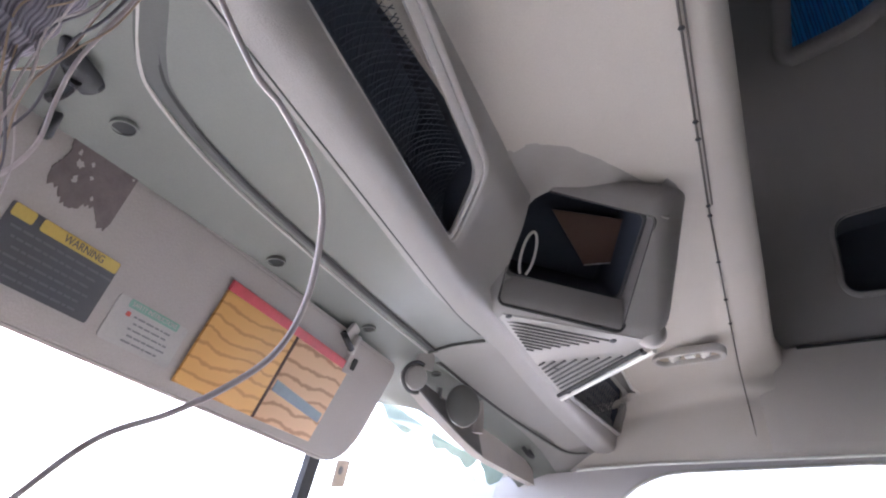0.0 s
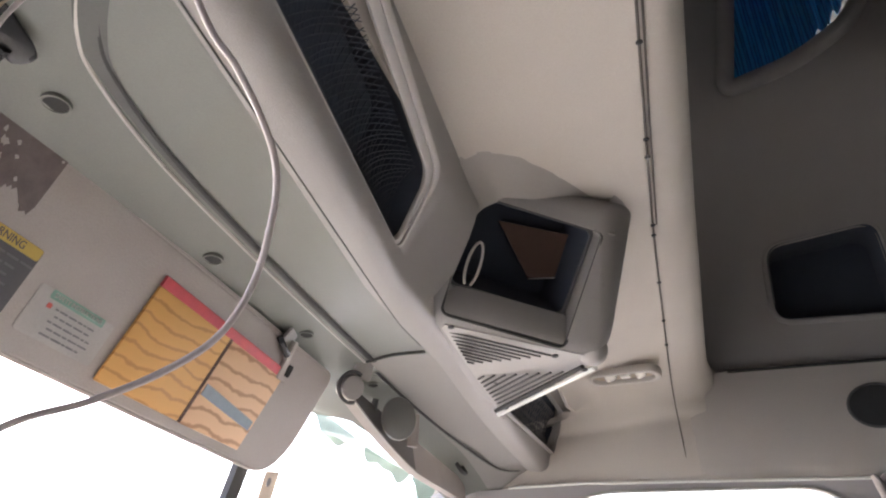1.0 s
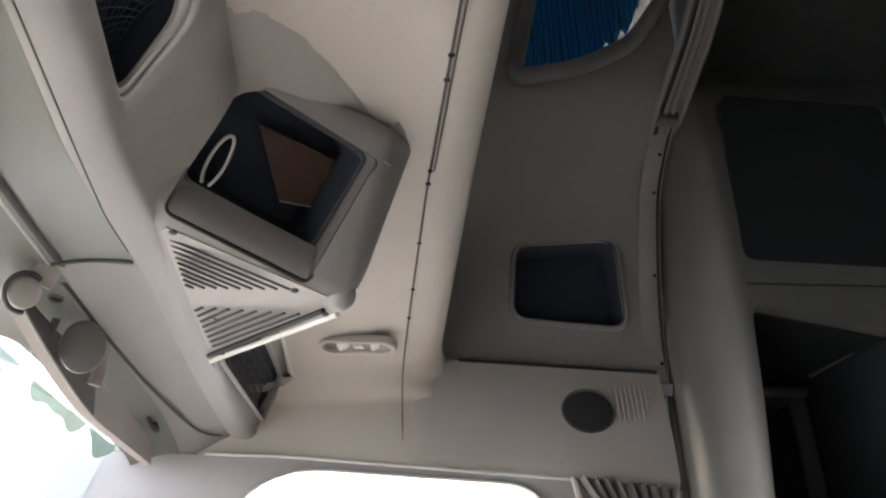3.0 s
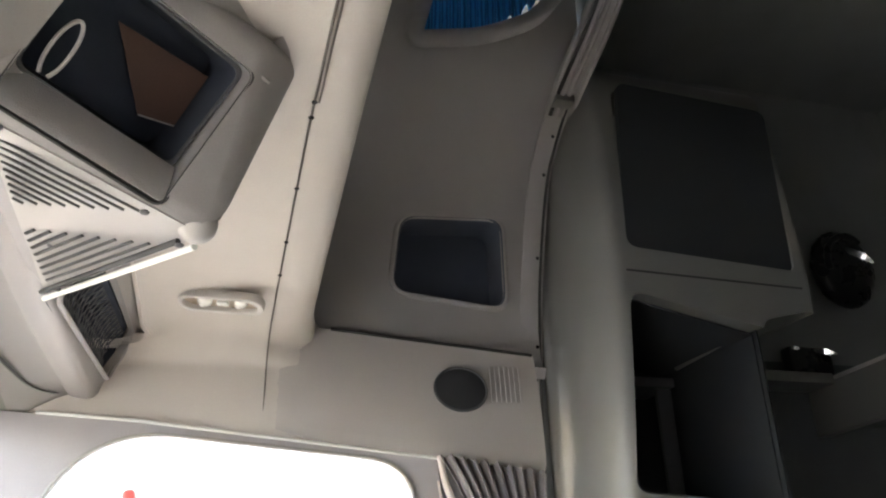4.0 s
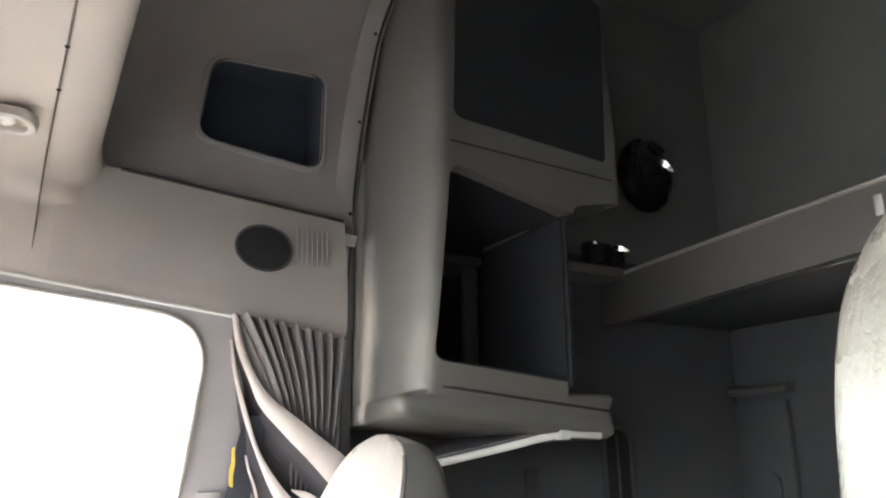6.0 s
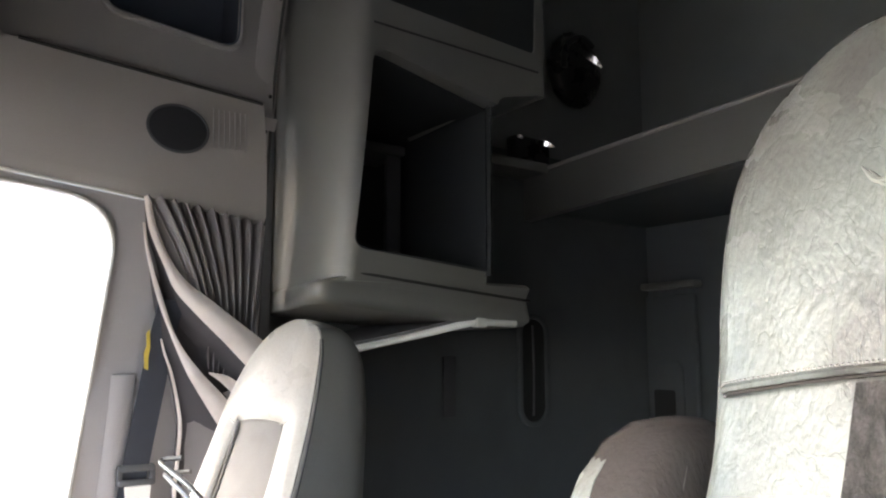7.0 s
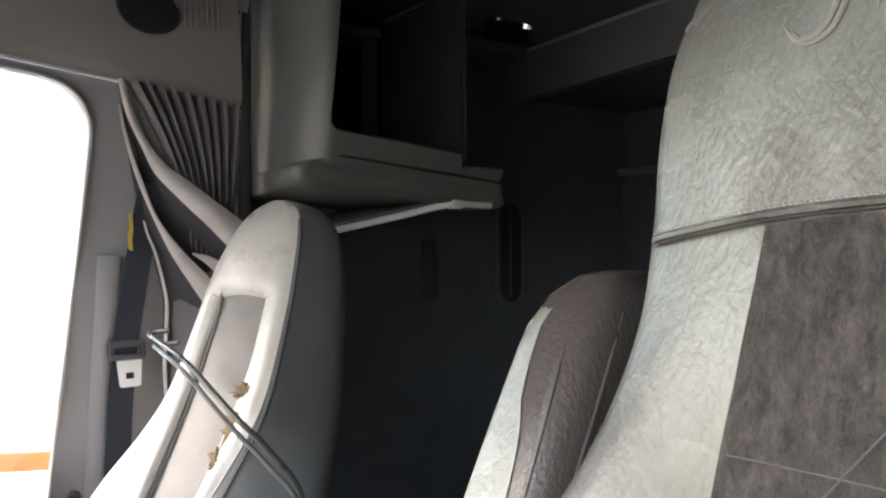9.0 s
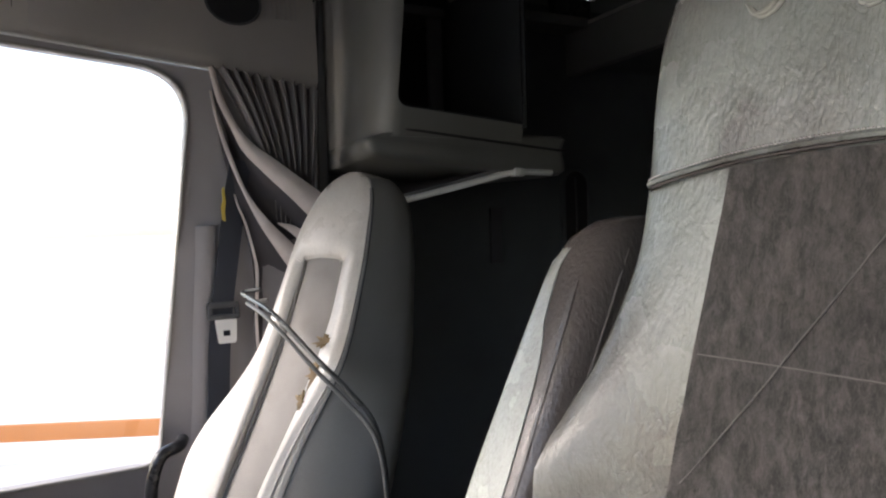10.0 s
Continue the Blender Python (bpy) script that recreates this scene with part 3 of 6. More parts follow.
def ceiling_at(i, j):
    """The headliner: flat, then a cove down the side wall to the door; its rear edge rolls up, and outwards on the wall."""
    p = ceil_line[int(i)]
    y, dz = CEIL_Y[int(j)]
    tail = ease((1.868 - p.z) / 0.07) if p.x > 0 else 0.0
    edge = min(1.0, max(0.0, (0.555 - y) / 0.05))
    back = -0.045 * (p.x + 0.45) / 1.2 * edge
    if p.x > 0.72:
        back -= 0.06 * ((p.x - 0.72) / 0.12) ** 2 * edge
    if y > 0.64:
        back += (y - 0.64) / 0.157 * 0.40 * tail
    low = linear(door_top, y + back) + 0.004
    z = p.z if p.z > 1.80 or p.x < 0 else 1.80 - (1.80 - p.z) / 0.12 * (1.80 - low)
    x = p.x
    if p.x > 0.6:
        g = max(ease((1.840 - p.z) / 0.04), ease((1.878 - p.z) / 0.035) * ease((0.585 - y) / 0.085))
        top = 1.875 + (min(y + back, 0.48) + 0.1) * 0.075
        x = p.x * (1 - g) + (header_x(max(0.0, (z - low) / (top - low))) - 0.0015 + 0.012 * ease((y + back - 0.62) / 0.2)) * g
    f = min(1.0, max(0.0, (0.86 - abs(p.x)) / 0.5))
    roll = min(dz, 0.05) * 0.7 * tail if dz > 0.005 else 0.0
    lift = 0.0 if dz < 0.005 else 0.06 * (1 - f) * min(1, dz * 20) * (1 - tail)
    return (x + roll + lift, y + back, z + dz * (1 - tail))


ceiling = setting("ceiling", sheet(ceiling_at, range(len(ceil_line)), range(len(CEIL_Y)), 0.012), HEADLINER,
        "low beige front headliner with a rolled rear edge", "ceiling")
setting("ceiling_high", sheet(lambda x, y: (x, y, 3.0), steps(-1.36, 1.2, 6), steps(-1.85, 1.02, 6), 0.03), HAZELINING,
        "high roof lining over the sleeper, lightened for haze", "ceiling")

# overhead header above the windscreen
HEAD = [(1.222, 1.757), (1.20, 1.761), (1.16, 1.768), (1.10, 1.777), (1.055, 1.785), (1.02, 1.784), (0.945, 1.773), (0.938, 1.769), (0.912, 1.764), (0.897, 1.768),
        (0.888, 1.778), (0.883, 1.798), (0.811, 1.852), (0.80, 1.866), (0.79, 1.885), (0.785, 1.94)]


def head_at(x, j):
    y, z = HEAD[int(j)]
    f = min(1.0, max(0.0, x / 0.85))
    low = -0.045 * f if j < 12 else 0.03 * f
    if x > 0.55 and j < 6:
        low -= 0.05 * ((x - 0.55) / 0.3) ** 2
    bow = -0.11 * max(0.0, -0.33 - x) * (1.0 if 5 < j < 12 else 0.4)
    if j < 3:      # the passenger half ends short of the glass
        y = y + (1.16 - 0.012 * j - y) * min(1.0, max(0.0, (x - 0.08) / 0.12))
    return (x, y + bow + (0.012 * math.sin(f * 3) if j < 12 else 0.0), z + low)


setting("header_panel", sheet(head_at, steps(-1.34, -0.045, 30), range(8), 0.014), GREENISH,
        "grey-green overhead header panel above the windscreen", "header panel")
setting("header_panel_front", sheet(head_at, steps(-0.045, 0.86, 24), range(5), 0.014), GREENISH,
        "grey-green header strip above the passenger visor", "header panel")
setting("header_panel_right", sheet(head_at, steps(-0.045, 0.86, 24), range(4, 8), 0.014), HEADBROWN,
        "grey-brown header panel over the passenger side", "header panel")
overhead = setting("header_roll", sheet(head_at, steps(-1.34, 0.86, 50), range(7, len(HEAD)), 0.014), SHADEROLL,
                   "grey rounded edge of the overhead header with two net openings", "header panel", 70)


def shelf_cut(x0, x1, grow=0.0):
    """A long net opening's outline, and its frame in the header's slanted face."""
    w, g = x1 - x0, grow
    if x0 < 0:
        out = [(g, -g), (-0.085 + g, 0.088 + g), (-w - g, 0.088 + g), (-w - 0.02 - g, -g)]
        m = basis((x1, 0.883, 1.80), (1, 0.116, 0), (0, -0.82, 0.57))
    else:
        out = [(g, -g), (-0.015 + g, 0.118 + g), (-w - g, 0.118 + g), (-w - g, -g)]
        m = basis((x1, 0.868, 1.752), (1, -0.03, 0.012), (0, -0.36, 0.93))
    return rounded(out, [0.02, 0.03, 0.03, 0.03], 5), m


SHELVES = ((-0.86, -0.372), (0.30, 0.836))
for x0, x1 in SHELVES:
    out, m = shelf_cut(x0, x1)
    if x0 > 0:
        out = shelf_cut(x0, x1, -0.009)[0]
    cut(overhead, prism(out, m @ Matrix.Translation((0, 0, -0.06)), 0.14))
    if x0 > 0:
        cut(ceiling, prism(out, m @ Matrix.Translation((0, 0, -0.06)), 0.14))

# slots of the header panel: one for each side, each bent back at its outer end
SLOT_L = [(-0.965, 0.857), (-0.902, 0.909), (-0.846, 0.956), (-0.792, 0.981), (-0.665, 1.006), (-0.455, 1.024), (-0.2, 1.040), (-0.03, 1.048)]
SLOT_R = [(0.03, 1.060), (0.229, 1.060), (0.482, 1.051), (0.714, 1.016), (0.775, 0.990), (0.815, 0.962)]


def head_z(x, y):
    for j in range(len(HEAD) - 1):
        a, b = head_at(x, j), head_at(x, j + 1)
        if b[1] <= y <= a[1]:
            return a[2] + (b[2] - a[2]) * (a[1] - y) / (a[1] - b[1])
    return HEAD[5][1]


for row, w in ((SLOT_L, 0.0105), (SLOT_R, 0.004)):
    slot = thing("header_slot", (row[2][0], row[2][1], 1.78), "long dark recessed groove in the header panel", "panel groove", "header grooves")
    pts = [(x, y, head_z(x, y) - 0.0015) for x, y in row]
    wide = (lambda f: 0.0035 + 0.0085 * ease((0.62 - f) / 0.42)) if w > 0.01 else w      # the driver's groove opens out into a trough round its bend
    part("groove", tube(pts, wide, 6, 6, flat=0.12), CHANNEL if w > 0.01 else GROOVE, slot)
    if w > 0.01:
        part("groove_shadow_line", tube([(x + 0.004, y - 0.0035, z - 0.0006) for x, y, z in pts], lambda f: 0.0018 + 0.0032 * ease((f - 0.35) / 0.6), 6, 6, flat=0.3), GROOVE, slot, "dark inner edge of the groove")
    # the driver's lip is made paler to draw the highlight along it
    part("groove_lip", tube([(x, y + w + 0.001, head_z(x, y + w) - 0.001) for x, y in row], 0.0022, 6, 6), LAMPGREY if w > 0.01 else GREENISH, slot)

# divider seam between the two header halves
seam = thing("header_seam", (0.0, 0.99, 1.77), "thin joint between the header panel halves", "panel joint")
part("joint", tube([(-0.03, 1.056, head_z(-0.03, 1.056) - 0.002), (-0.052, 1.0, head_z(-0.05, 1.0) - 0.002), (-0.066, 0.944, head_z(-0.06, 0.944) - 0.002)], 0.0025, 6, 4), CHANNEL, seam)
crease = thing("header_crease", (-0.4, 0.941, 1.77), "fine crease along the header panel's rounded edge", "panel joint")
part("joint", tube([(x, 0.940 - 0.098 * max(0.0, -0.2 - x), head_z(x, 0.940 - 0.098 * max(0.0, -0.2 - x)) - 0.0006) for x in steps(-1.1, -0.1, 12)], 0.0009, 5, 3), CHANNEL, crease)

# windscreen
GL = lambda z: 1.262 + (1.745 - z) * 0.42
window_3 = tagged(new("window_3"), "windscreen blown out white by daylight", "window", kind="structure")
wind = part("pane", sheet(lambda x, z: (x, GL(z) - 0.10 * x * x, z), steps(-1.05, 1.0, 14), steps(0.86, 1.735, 4), 0.005), GLASS, window_3, "clear windscreen glass")
wind.visible_shadow = False
band = part("shade_band", sheet(lambda x, f: V(x, GL(1.735) - 0.10 * x * x, 1.735).lerp(V(*head_at(min(x, 0.86), 0)), f), steps(-1.05, 0.97, 14), steps(0, 0.97, 4), 0.005), SHADEBAND, window_3, "green tinted band at the top of the glass")
band.visible_shadow = False
part("centre_strip", sheet(lambda x, z: (x, GL(z) - 0.018, z), (-0.032, 0.004), steps(0.86, 1.75, 4), 0.012), RUBBER, window_3, "black rubber strip between the windscreen panes")
DASH = material("dash_plastic", (0.12, 0.115, 0.11), 0.6, vary=0.1, scale=8, bump=0.2)
# unseen; blocks light thrown up from the ground ahead
setting("bonnet", block((-1.0, 1.66, -0.6), (1.0, 3.7, 0.96), 0.08, 3), DARKTRIM, "unseen dark bonnet, added to keep ground light out", "bonnet")
# unseen too; made deep to hold ground light off the ceiling
setting("wall_front", block((-1.38, 0.92, 0.0), (1.08, 1.64, 0.90)), DASH, "grey panel below the windscreen", "wall")
setting("pillar_right", sheet(lambda f, g: (0.84 + 0.2 * (1 - f) + 0.02 * g, 1.20 + 0.50 * (1 - f) + 0.10 * g, 0.85 + 0.87 * f), steps(0, 1, 6), (0, 1), 0.05), TRIM,
        "grey windscreen pillar on the passenger side", "pillar")

# driver's side
# added, unseen: fills the open doorway so no light enters there
setting("wall_left", sheet(lambda u, z: (-1.32 - 0.04 * (1.8 - z), -0.17 + (screen_y(z) + 0.17) * u, z), steps(0, 1, 12), steps(0, 1.92, 10), 0.045), DARKTRIM,
        "added dark wall closing the driver's doorway against light", "wall")
setting("wall_left_upper", sheet(lambda y, z: (-1.30, y, z), (-0.2, 0.4, 0.98), steps(1.72, 3.05, 4), 0.03), SLEEPER, "dark upper side wall over the driver door", "wall")
setting("wall_front_upper", sheet(lambda x, z: (x, 1.0 - (z - 1.95) * 0.1, z), steps(-1.36, 1.16, 4), steps(1.80, 3.05, 4), 0.03), SLEEPER, "roof front closing panel above the header", "wall")
setting("wall_right_outer", sheet(lambda y, z: (1.16, y, z), steps(-0.2, 0.98, 3), (1.74, 2.2, 2.50), 0.03), SLEEPER, "outer skin behind the side panel", "wall")
setting("roof_shoulder", block((0.66, -0.20, 2.485), (1.19, 1.0, 2.51)), SLEEPER, "roof shoulder closing the side panel from outside", "roof")
setting("roof_return", prism([(1.045, 1.5), (1.025, 1.55), (1.005, 1.82), (0.98, 2.0), (0.943, 2.16), (0.865, 2.375), (0.75, 2.475), (0.63, 2.535), (0.41, 2.60), (0.29, 2.665), (0.29, 3.02), (1.19, 3.02), (1.19, 1.5)],
        basis((0, -0.165, 0), (1, 0, 0), (0, 0, 1)), 0.03), SLEEPER, "dark return panel between the side panel and the sleeper", "wall")

# sleeper
# the walls split at 1.96 so that the upper parts carry the haze
setting("wall_right_sleeper_upper", block((1.08, -1.80, 1.96), (1.12, -0.19, 3.02)), HAZELINING, "upper side wall over the bunk, lightened for haze", "wall")
setting("wall_right_sleeper", block((1.08, -1.80, 0.0), (1.12, -0.19, 1.96)), SLEEPER, "dark carpeted sleeper side wall", "wall")
setting("wall_left_return", block((-1.38, -0.20, 0.0), (-1.08, -0.16, 3.02)), SLEEPER, "dark carpeted sleeper side wall", "wall")
setting("wall_left_sleeper", block((-1.12, -1.80, 0.0), (-1.08, -0.20, 3.02)), SLEEPER, "dark carpeted sleeper side wall", "wall")
setting("wall_back_upper", block((-1.12, -1.80, 1.96), (1.12, -1.75, 3.02)), HAZELINING, "upper back wall over the bunk, lightened for haze", "wall")
setting("wall_back", block((-1.12, -1.80, 0.0), (1.12, -1.75, 1.96)), SLEEPER, "dark carpeted sleeper back wall", "wall")
setting("pillar_return", joined(block((1.002, -0.185, 0.9), (1.15, -0.04, 1.95)), block((1.06, -0.185, 0.0), (1.15, -0.04, 0.9))), SLEEPER, "dark body skin outside the rear door pillar", "pillar")
setting("pillar_rear_right", block((0.99, -0.20, 0.0), (1.12, -0.165, 3.0)), SLEEPER, "dark door pillar beside the sleeper", "pillar")

# ---- overhead: pod, nets, lamp, seam ----


def hull(points, bevel):
    bm = bmesh.new()
    for p in points:
        bm.verts.new(p)
    got = bmesh.ops.convex_hull(bm, input=bm.verts[:])
    bmesh.ops.delete(bm, geom=[v for v in got["geom_interior"] if isinstance(v, bmesh.types.BMVert)], context="VERTS")
    bmesh.ops.dissolve_limit(bm, angle_limit=radians(4), verts=bm.verts[:], edges=bm.edges[:])
    bmesh.ops.bevel(bm, geom=bm.edges[:], offset=bevel, segments=5, profile=0.5, affect="EDGES", clamp_overlap=True)
    bmesh.ops.recalc_face_normals(bm, faces=bm.faces[:])
    return bm


pod = thing("overhead_pod", (-0.05, 0.80, 1.92), "grey moulded overhead pod with an open radio bay and vents", "overhead console")
body = part("body", hull([(-0.20, 0.895, 1.774), (-0.070, 0.658, 1.713), (0.265, 0.900, 1.738), (0.262, 0.965, 1.80), (-0.195, 0.955, 1.81),
                          (-0.305, 0.815, 1.945), (-0.19, 0.615, 1.895), (-0.10, 0.575, 1.945), (0.31, 0.83, 1.945), (0.31, 1.0, 1.945), (-0.3, 1.0, 1.945)],
                         0.019), SHADEPOD, pod)
def headliner_z(x, y):
    flat = min((abs(p.x - x), p.z) for p in ceil_line)[1]
    return flat + linear([(b, d) for b, d in CEIL_Y[:10]][::-1], y)


skirt = []
skirt_line = rounded([(-0.272, 0.842), (-0.188, 0.628), (-0.100, 0.598), (0.290, 0.846)], [0.02, 0.03, 0.07, 0.05], 8)
for i, p in enumerate(skirt_line):
    p, a, b = Vector(p), Vector(skirt_line[i - 1]), Vector(skirt_line[(i + 1) % len(skirt_line)])
    away = V((b - a).y, -(b - a).x).normalized()
    away = away if away.dot(p - V(-0.07, 0.75)) > 0 else -away
    r = 0.010 + 0.012 * (1 - ease((p.x + 0.13) / 0.22))
    skirt.append([(p.x + away.x * (r * (1 - math.cos(f)) - 0.008 * (f == 0)), p.y + away.y * (r * (1 - math.cos(f)) - 0.008 * (f == 0)), headliner_z(p.x + away.x * r, p.y + away.y * r) + 0.001 - r + r * math.sin(f)) for f in steps(0, math.pi / 2, 8)])
first = next(i for i, p in enumerate(skirt_line) if p[0] > -0.172 and p[1] < 0.64)
# the darkened grey paints shade round the pod on the headliner
part("skirt", loft([[side[k] for side in skirt[first:]] for k in range(8)], closed=False), SHADEPOD, pod, "hollow fillet where the pod meets the headliner, darkened for shade", 80)
bay = basis((-0.181, 0.757, 1.827), (0.107, -0.165, -0.046), (-0.097, -0.058, 0.144))
bay_out = rounded([(-0.095, -0.052), (0.092, -0.056), (0.096, 0.086), (-0.096, 0.088)], 0.014, 5)
bay_face = lambda x, y: 0.0065 + 0.045 * x - 0.03 * y      # the pod's skin over the bay
bay_cut = rounded([(-0.096, -0.089), (0.094, -0.091), (0.096, 0.086), (-0.096, 0.088)], 0.014, 5)
cut(body, prism(bay_cut, bay @ Matrix.Translation((0, 0, -0.20)), 0.35))
for solid in (overhead, bpy.data.objects["ceiling"]):
    cut(solid, prism(bay_out, bay @ Matrix.Translation((0, 0, -0.20)), 0.35))


cowl_edge = spline([(-0.425, 0.815, 0), (-0.40, 0.757, 0), (-0.31, 0.695, 0), (-0.195, 0.643, 0), (-0.115, 0.602, 0), (-0.05, 0.60, 0)], 8)


def cowl_at(u, v):
    """The pod's face above the bay, sweeping out into the headliner."""
    x = -0.125 + 0.240 * u
    start = bay @ V(x, 0.0895, bay_face(x, 0.088) - 0.002)
    end = cowl_edge[int(round(u * (len(cowl_edge) - 1)))].copy()
    end.z = headliner_z(end.x, end.y) - 0.0005
    rise = max(0.004, end.z - start.z)
    out = V(end.x - start.x, end.y - start.y, 0).normalized()
    bend = V(start.x + out.x * rise * 0.8, start.y + out.y * rise * 0.8, end.z - 0.003)
    p = start.lerp(bend, v).lerp(bend.lerp(end, v), v)
    return V(p.x, p.y, min(p.z, headliner_z(p.x, p.y) - 0.0012) if v < 0.99 else headliner_z(p.x, p.y) + 0.003)


# the dark zone over the bay is painted by this sheet's colour
part("cowl", sheet(cowl_at, steps(0, 1, len(cowl_edge)), steps(0, 1, 12), 0.003), COWLSHADE, pod, "smooth sweep from the bay into the headliner, greyed for its shade", 80)
inner = [(x * 0.985, 0.005 + (y - 0.005) * 0.985) for x, y in bay_out]
part("bay_liner", joined(ring(bay_out, inner, bay @ Matrix.Translation((0, 0, -0.16)), 0.134),
     prism(bay_out, bay @ Matrix.Translation((0, 0, -0.165)), 0.006)), NAVY, pod, "dark bay lining")
part("bay_rim", tube([bay @ V(x * 1.015, y * 1.015, bay_face(x, y) - 0.001) for x, y in bay_cut], 0.0024, 6, 0, closed=True), GROOVE, pod, "dark joint round the bay")
part("bay_sill", sheet(lambda x, v: bay @ V(x * (1 + 0.0 * v), -0.0885 + 0.036 * v, bay_face(x, -0.09) - 0.004 - 0.030 * v ** 1.6), steps(-0.094, 0.093, 9), steps(0, 1, 9), 0.004, True), SHADEPOD, pod, "smooth sloping bay sill")
bay_frame = [(x * 0.955, 0.016 + (y - 0.016) * 0.93) for x, y in bay_out]
part("bay_frame", ring(bay_out, bay_frame, bay @ Matrix.Translation((0, 0, -0.030)), 0.006, 0.001), DARKTRIM, pod, "dark inner frame")
card = thing("brown_card", tuple(bay @ V(0.05, -0.026, -0.118)), "brown cardboard sheet leaning inside the radio bay", "card")
cm = bay @ Matrix.Translation((0, 0, -0.118))
part("sheet", prism([(-0.026, 0.050), (0.091, 0.060), (0.092, -0.014), (0.050, -0.027)], cm, 0.002), CARDBOARD, card)
part("worn_edge", prism([(0.050, -0.0275), (0.092, -0.0145), (0.092, -0.0125), (0.050, -0.0255)], cm @ Matrix.Translation((0, 0, 0.0005)), 0.0025), LABELWHITE, card, "pale worn lower edge")
loop = thing("cable_loop", tuple(bay @ V(-0.07, -0.05, -0.02)), "small loop of white cable in the radio bay", "cable")
part("cable", tube([bay @ V(-0.072 + 0.010 * math.sin(a) + 0.004, -0.012 + 0.034 * math.cos(a), -0.012) for a in steps(-2.7, 2.7, 12)], 0.0022, 8, 4), LAMPGREY, loop)


# vents under the pod, in a pale plate
under = [V(-0.20, 0.895, 1.774), V(-0.07, 0.658, 1.713), V(0.265, 0.90, 1.738)]
down = (under[1] - under[0]).cross(under[2] - under[0]).normalized()
down = -down if down.z > 0 else down
centre_under = (under[0] + under[1] + under[2]) / 3
plate_at = [p.lerp(centre_under, 0.10) for p in under]
# lighter grey than the body: the underside's light is in the colour
part("vent_plate", loft([[p + down * d for p in (plate_at[0].lerp(plate_at[1], 0.04), plate_at[0].lerp(plate_at[1], 0.96), plate_at[1].lerp(plate_at[2], 0.04), plate_at[1].lerp(plate_at[2], 0.96), plate_at[2].lerp(plate_at[0], 0.04), plate_at[2].lerp(plate_at[0], 0.96))] for d in (-0.004, 0.0012)]), TRIM, pod, "vent plate, paler for the light from below")
def vent(a, b, c, n, name):
    """A three-cornered field of slats, parallel to a-b, narrowing to c."""
    a, b, c = Vector(a), Vector(b), Vector(c)
    up = (b - a).cross(c - a).normalized()
    if up.z > 0:
        up = -up
    for i in range(n):
        f = (i + 0.3) / n
        p = a.lerp(c, f) + up * 0.0035
        q = b.lerp(c, f) + up * 0.0035
        bm = tube([p, p.lerp(q, 0.5), q], 0.0026, 6, 1, flat=0.5, up=up)
        part(name, bm, GROOVE, pod)


vent((-0.150, 0.880, 1.7705), (-0.105, 0.735, 1.7215), (-0.020, 0.884, 1.757), 9, "vent_slot")
vent((0.187, 0.880, 1.739), (-0.030, 0.728, 1.7165), (0.045, 0.886, 1.7545), 8, "vent_slot")
for p in ((-0.168, 0.872, 1.768), (-0.108, 0.735, 1.719), (-0.05, 0.70, 1.709), (0.20, 0.87, 1.734), (0.075, 0.86, 1.748)):
    part("screw", ball((p[0], p[1], p[2] - 0.003), 0.0055, 1, 1, 0.5, 8), DARKTRIM, pod)
part("edge_strip", tube([(-0.042, 0.684, 1.7090), (0.102, 0.789, 1.7205), (0.245, 0.894, 1.732)], 0.0042, 8, 4), WHITEPLASTIC, pod, "pale edge trim")
# added ball, paler than the body, paints the corner's highlight
part("corner_highlight", ball((-0.0560, 0.683, 1.7320), 0.0235, 1.1, 1, 1, 22), TRIM, pod, "added pale ball for the light on the pod's corner")
part("edge_gap", tube([(-0.050, 0.702, 1.711), (0.0875, 0.7985, 1.7228), (0.225, 0.895, 1.7345)], 0.0038, 6, 4), GROOVE, pod)
tab_x = (V(-0.030, 0.728, 1.7165) - V(0.187, 0.880, 1.739)).normalized()
part("vent_tab", prism([(0.014 * math.cos(a), 0.009 * math.sin(a)) for a in steps(0, math.pi, 12)], basis(V(0.043, 0.842, 1.7475) + down * 0.003, tab_x, tab_x.cross(down)), 0.004, 0.0), GROOVE, pod, "dark half-round vent tab")

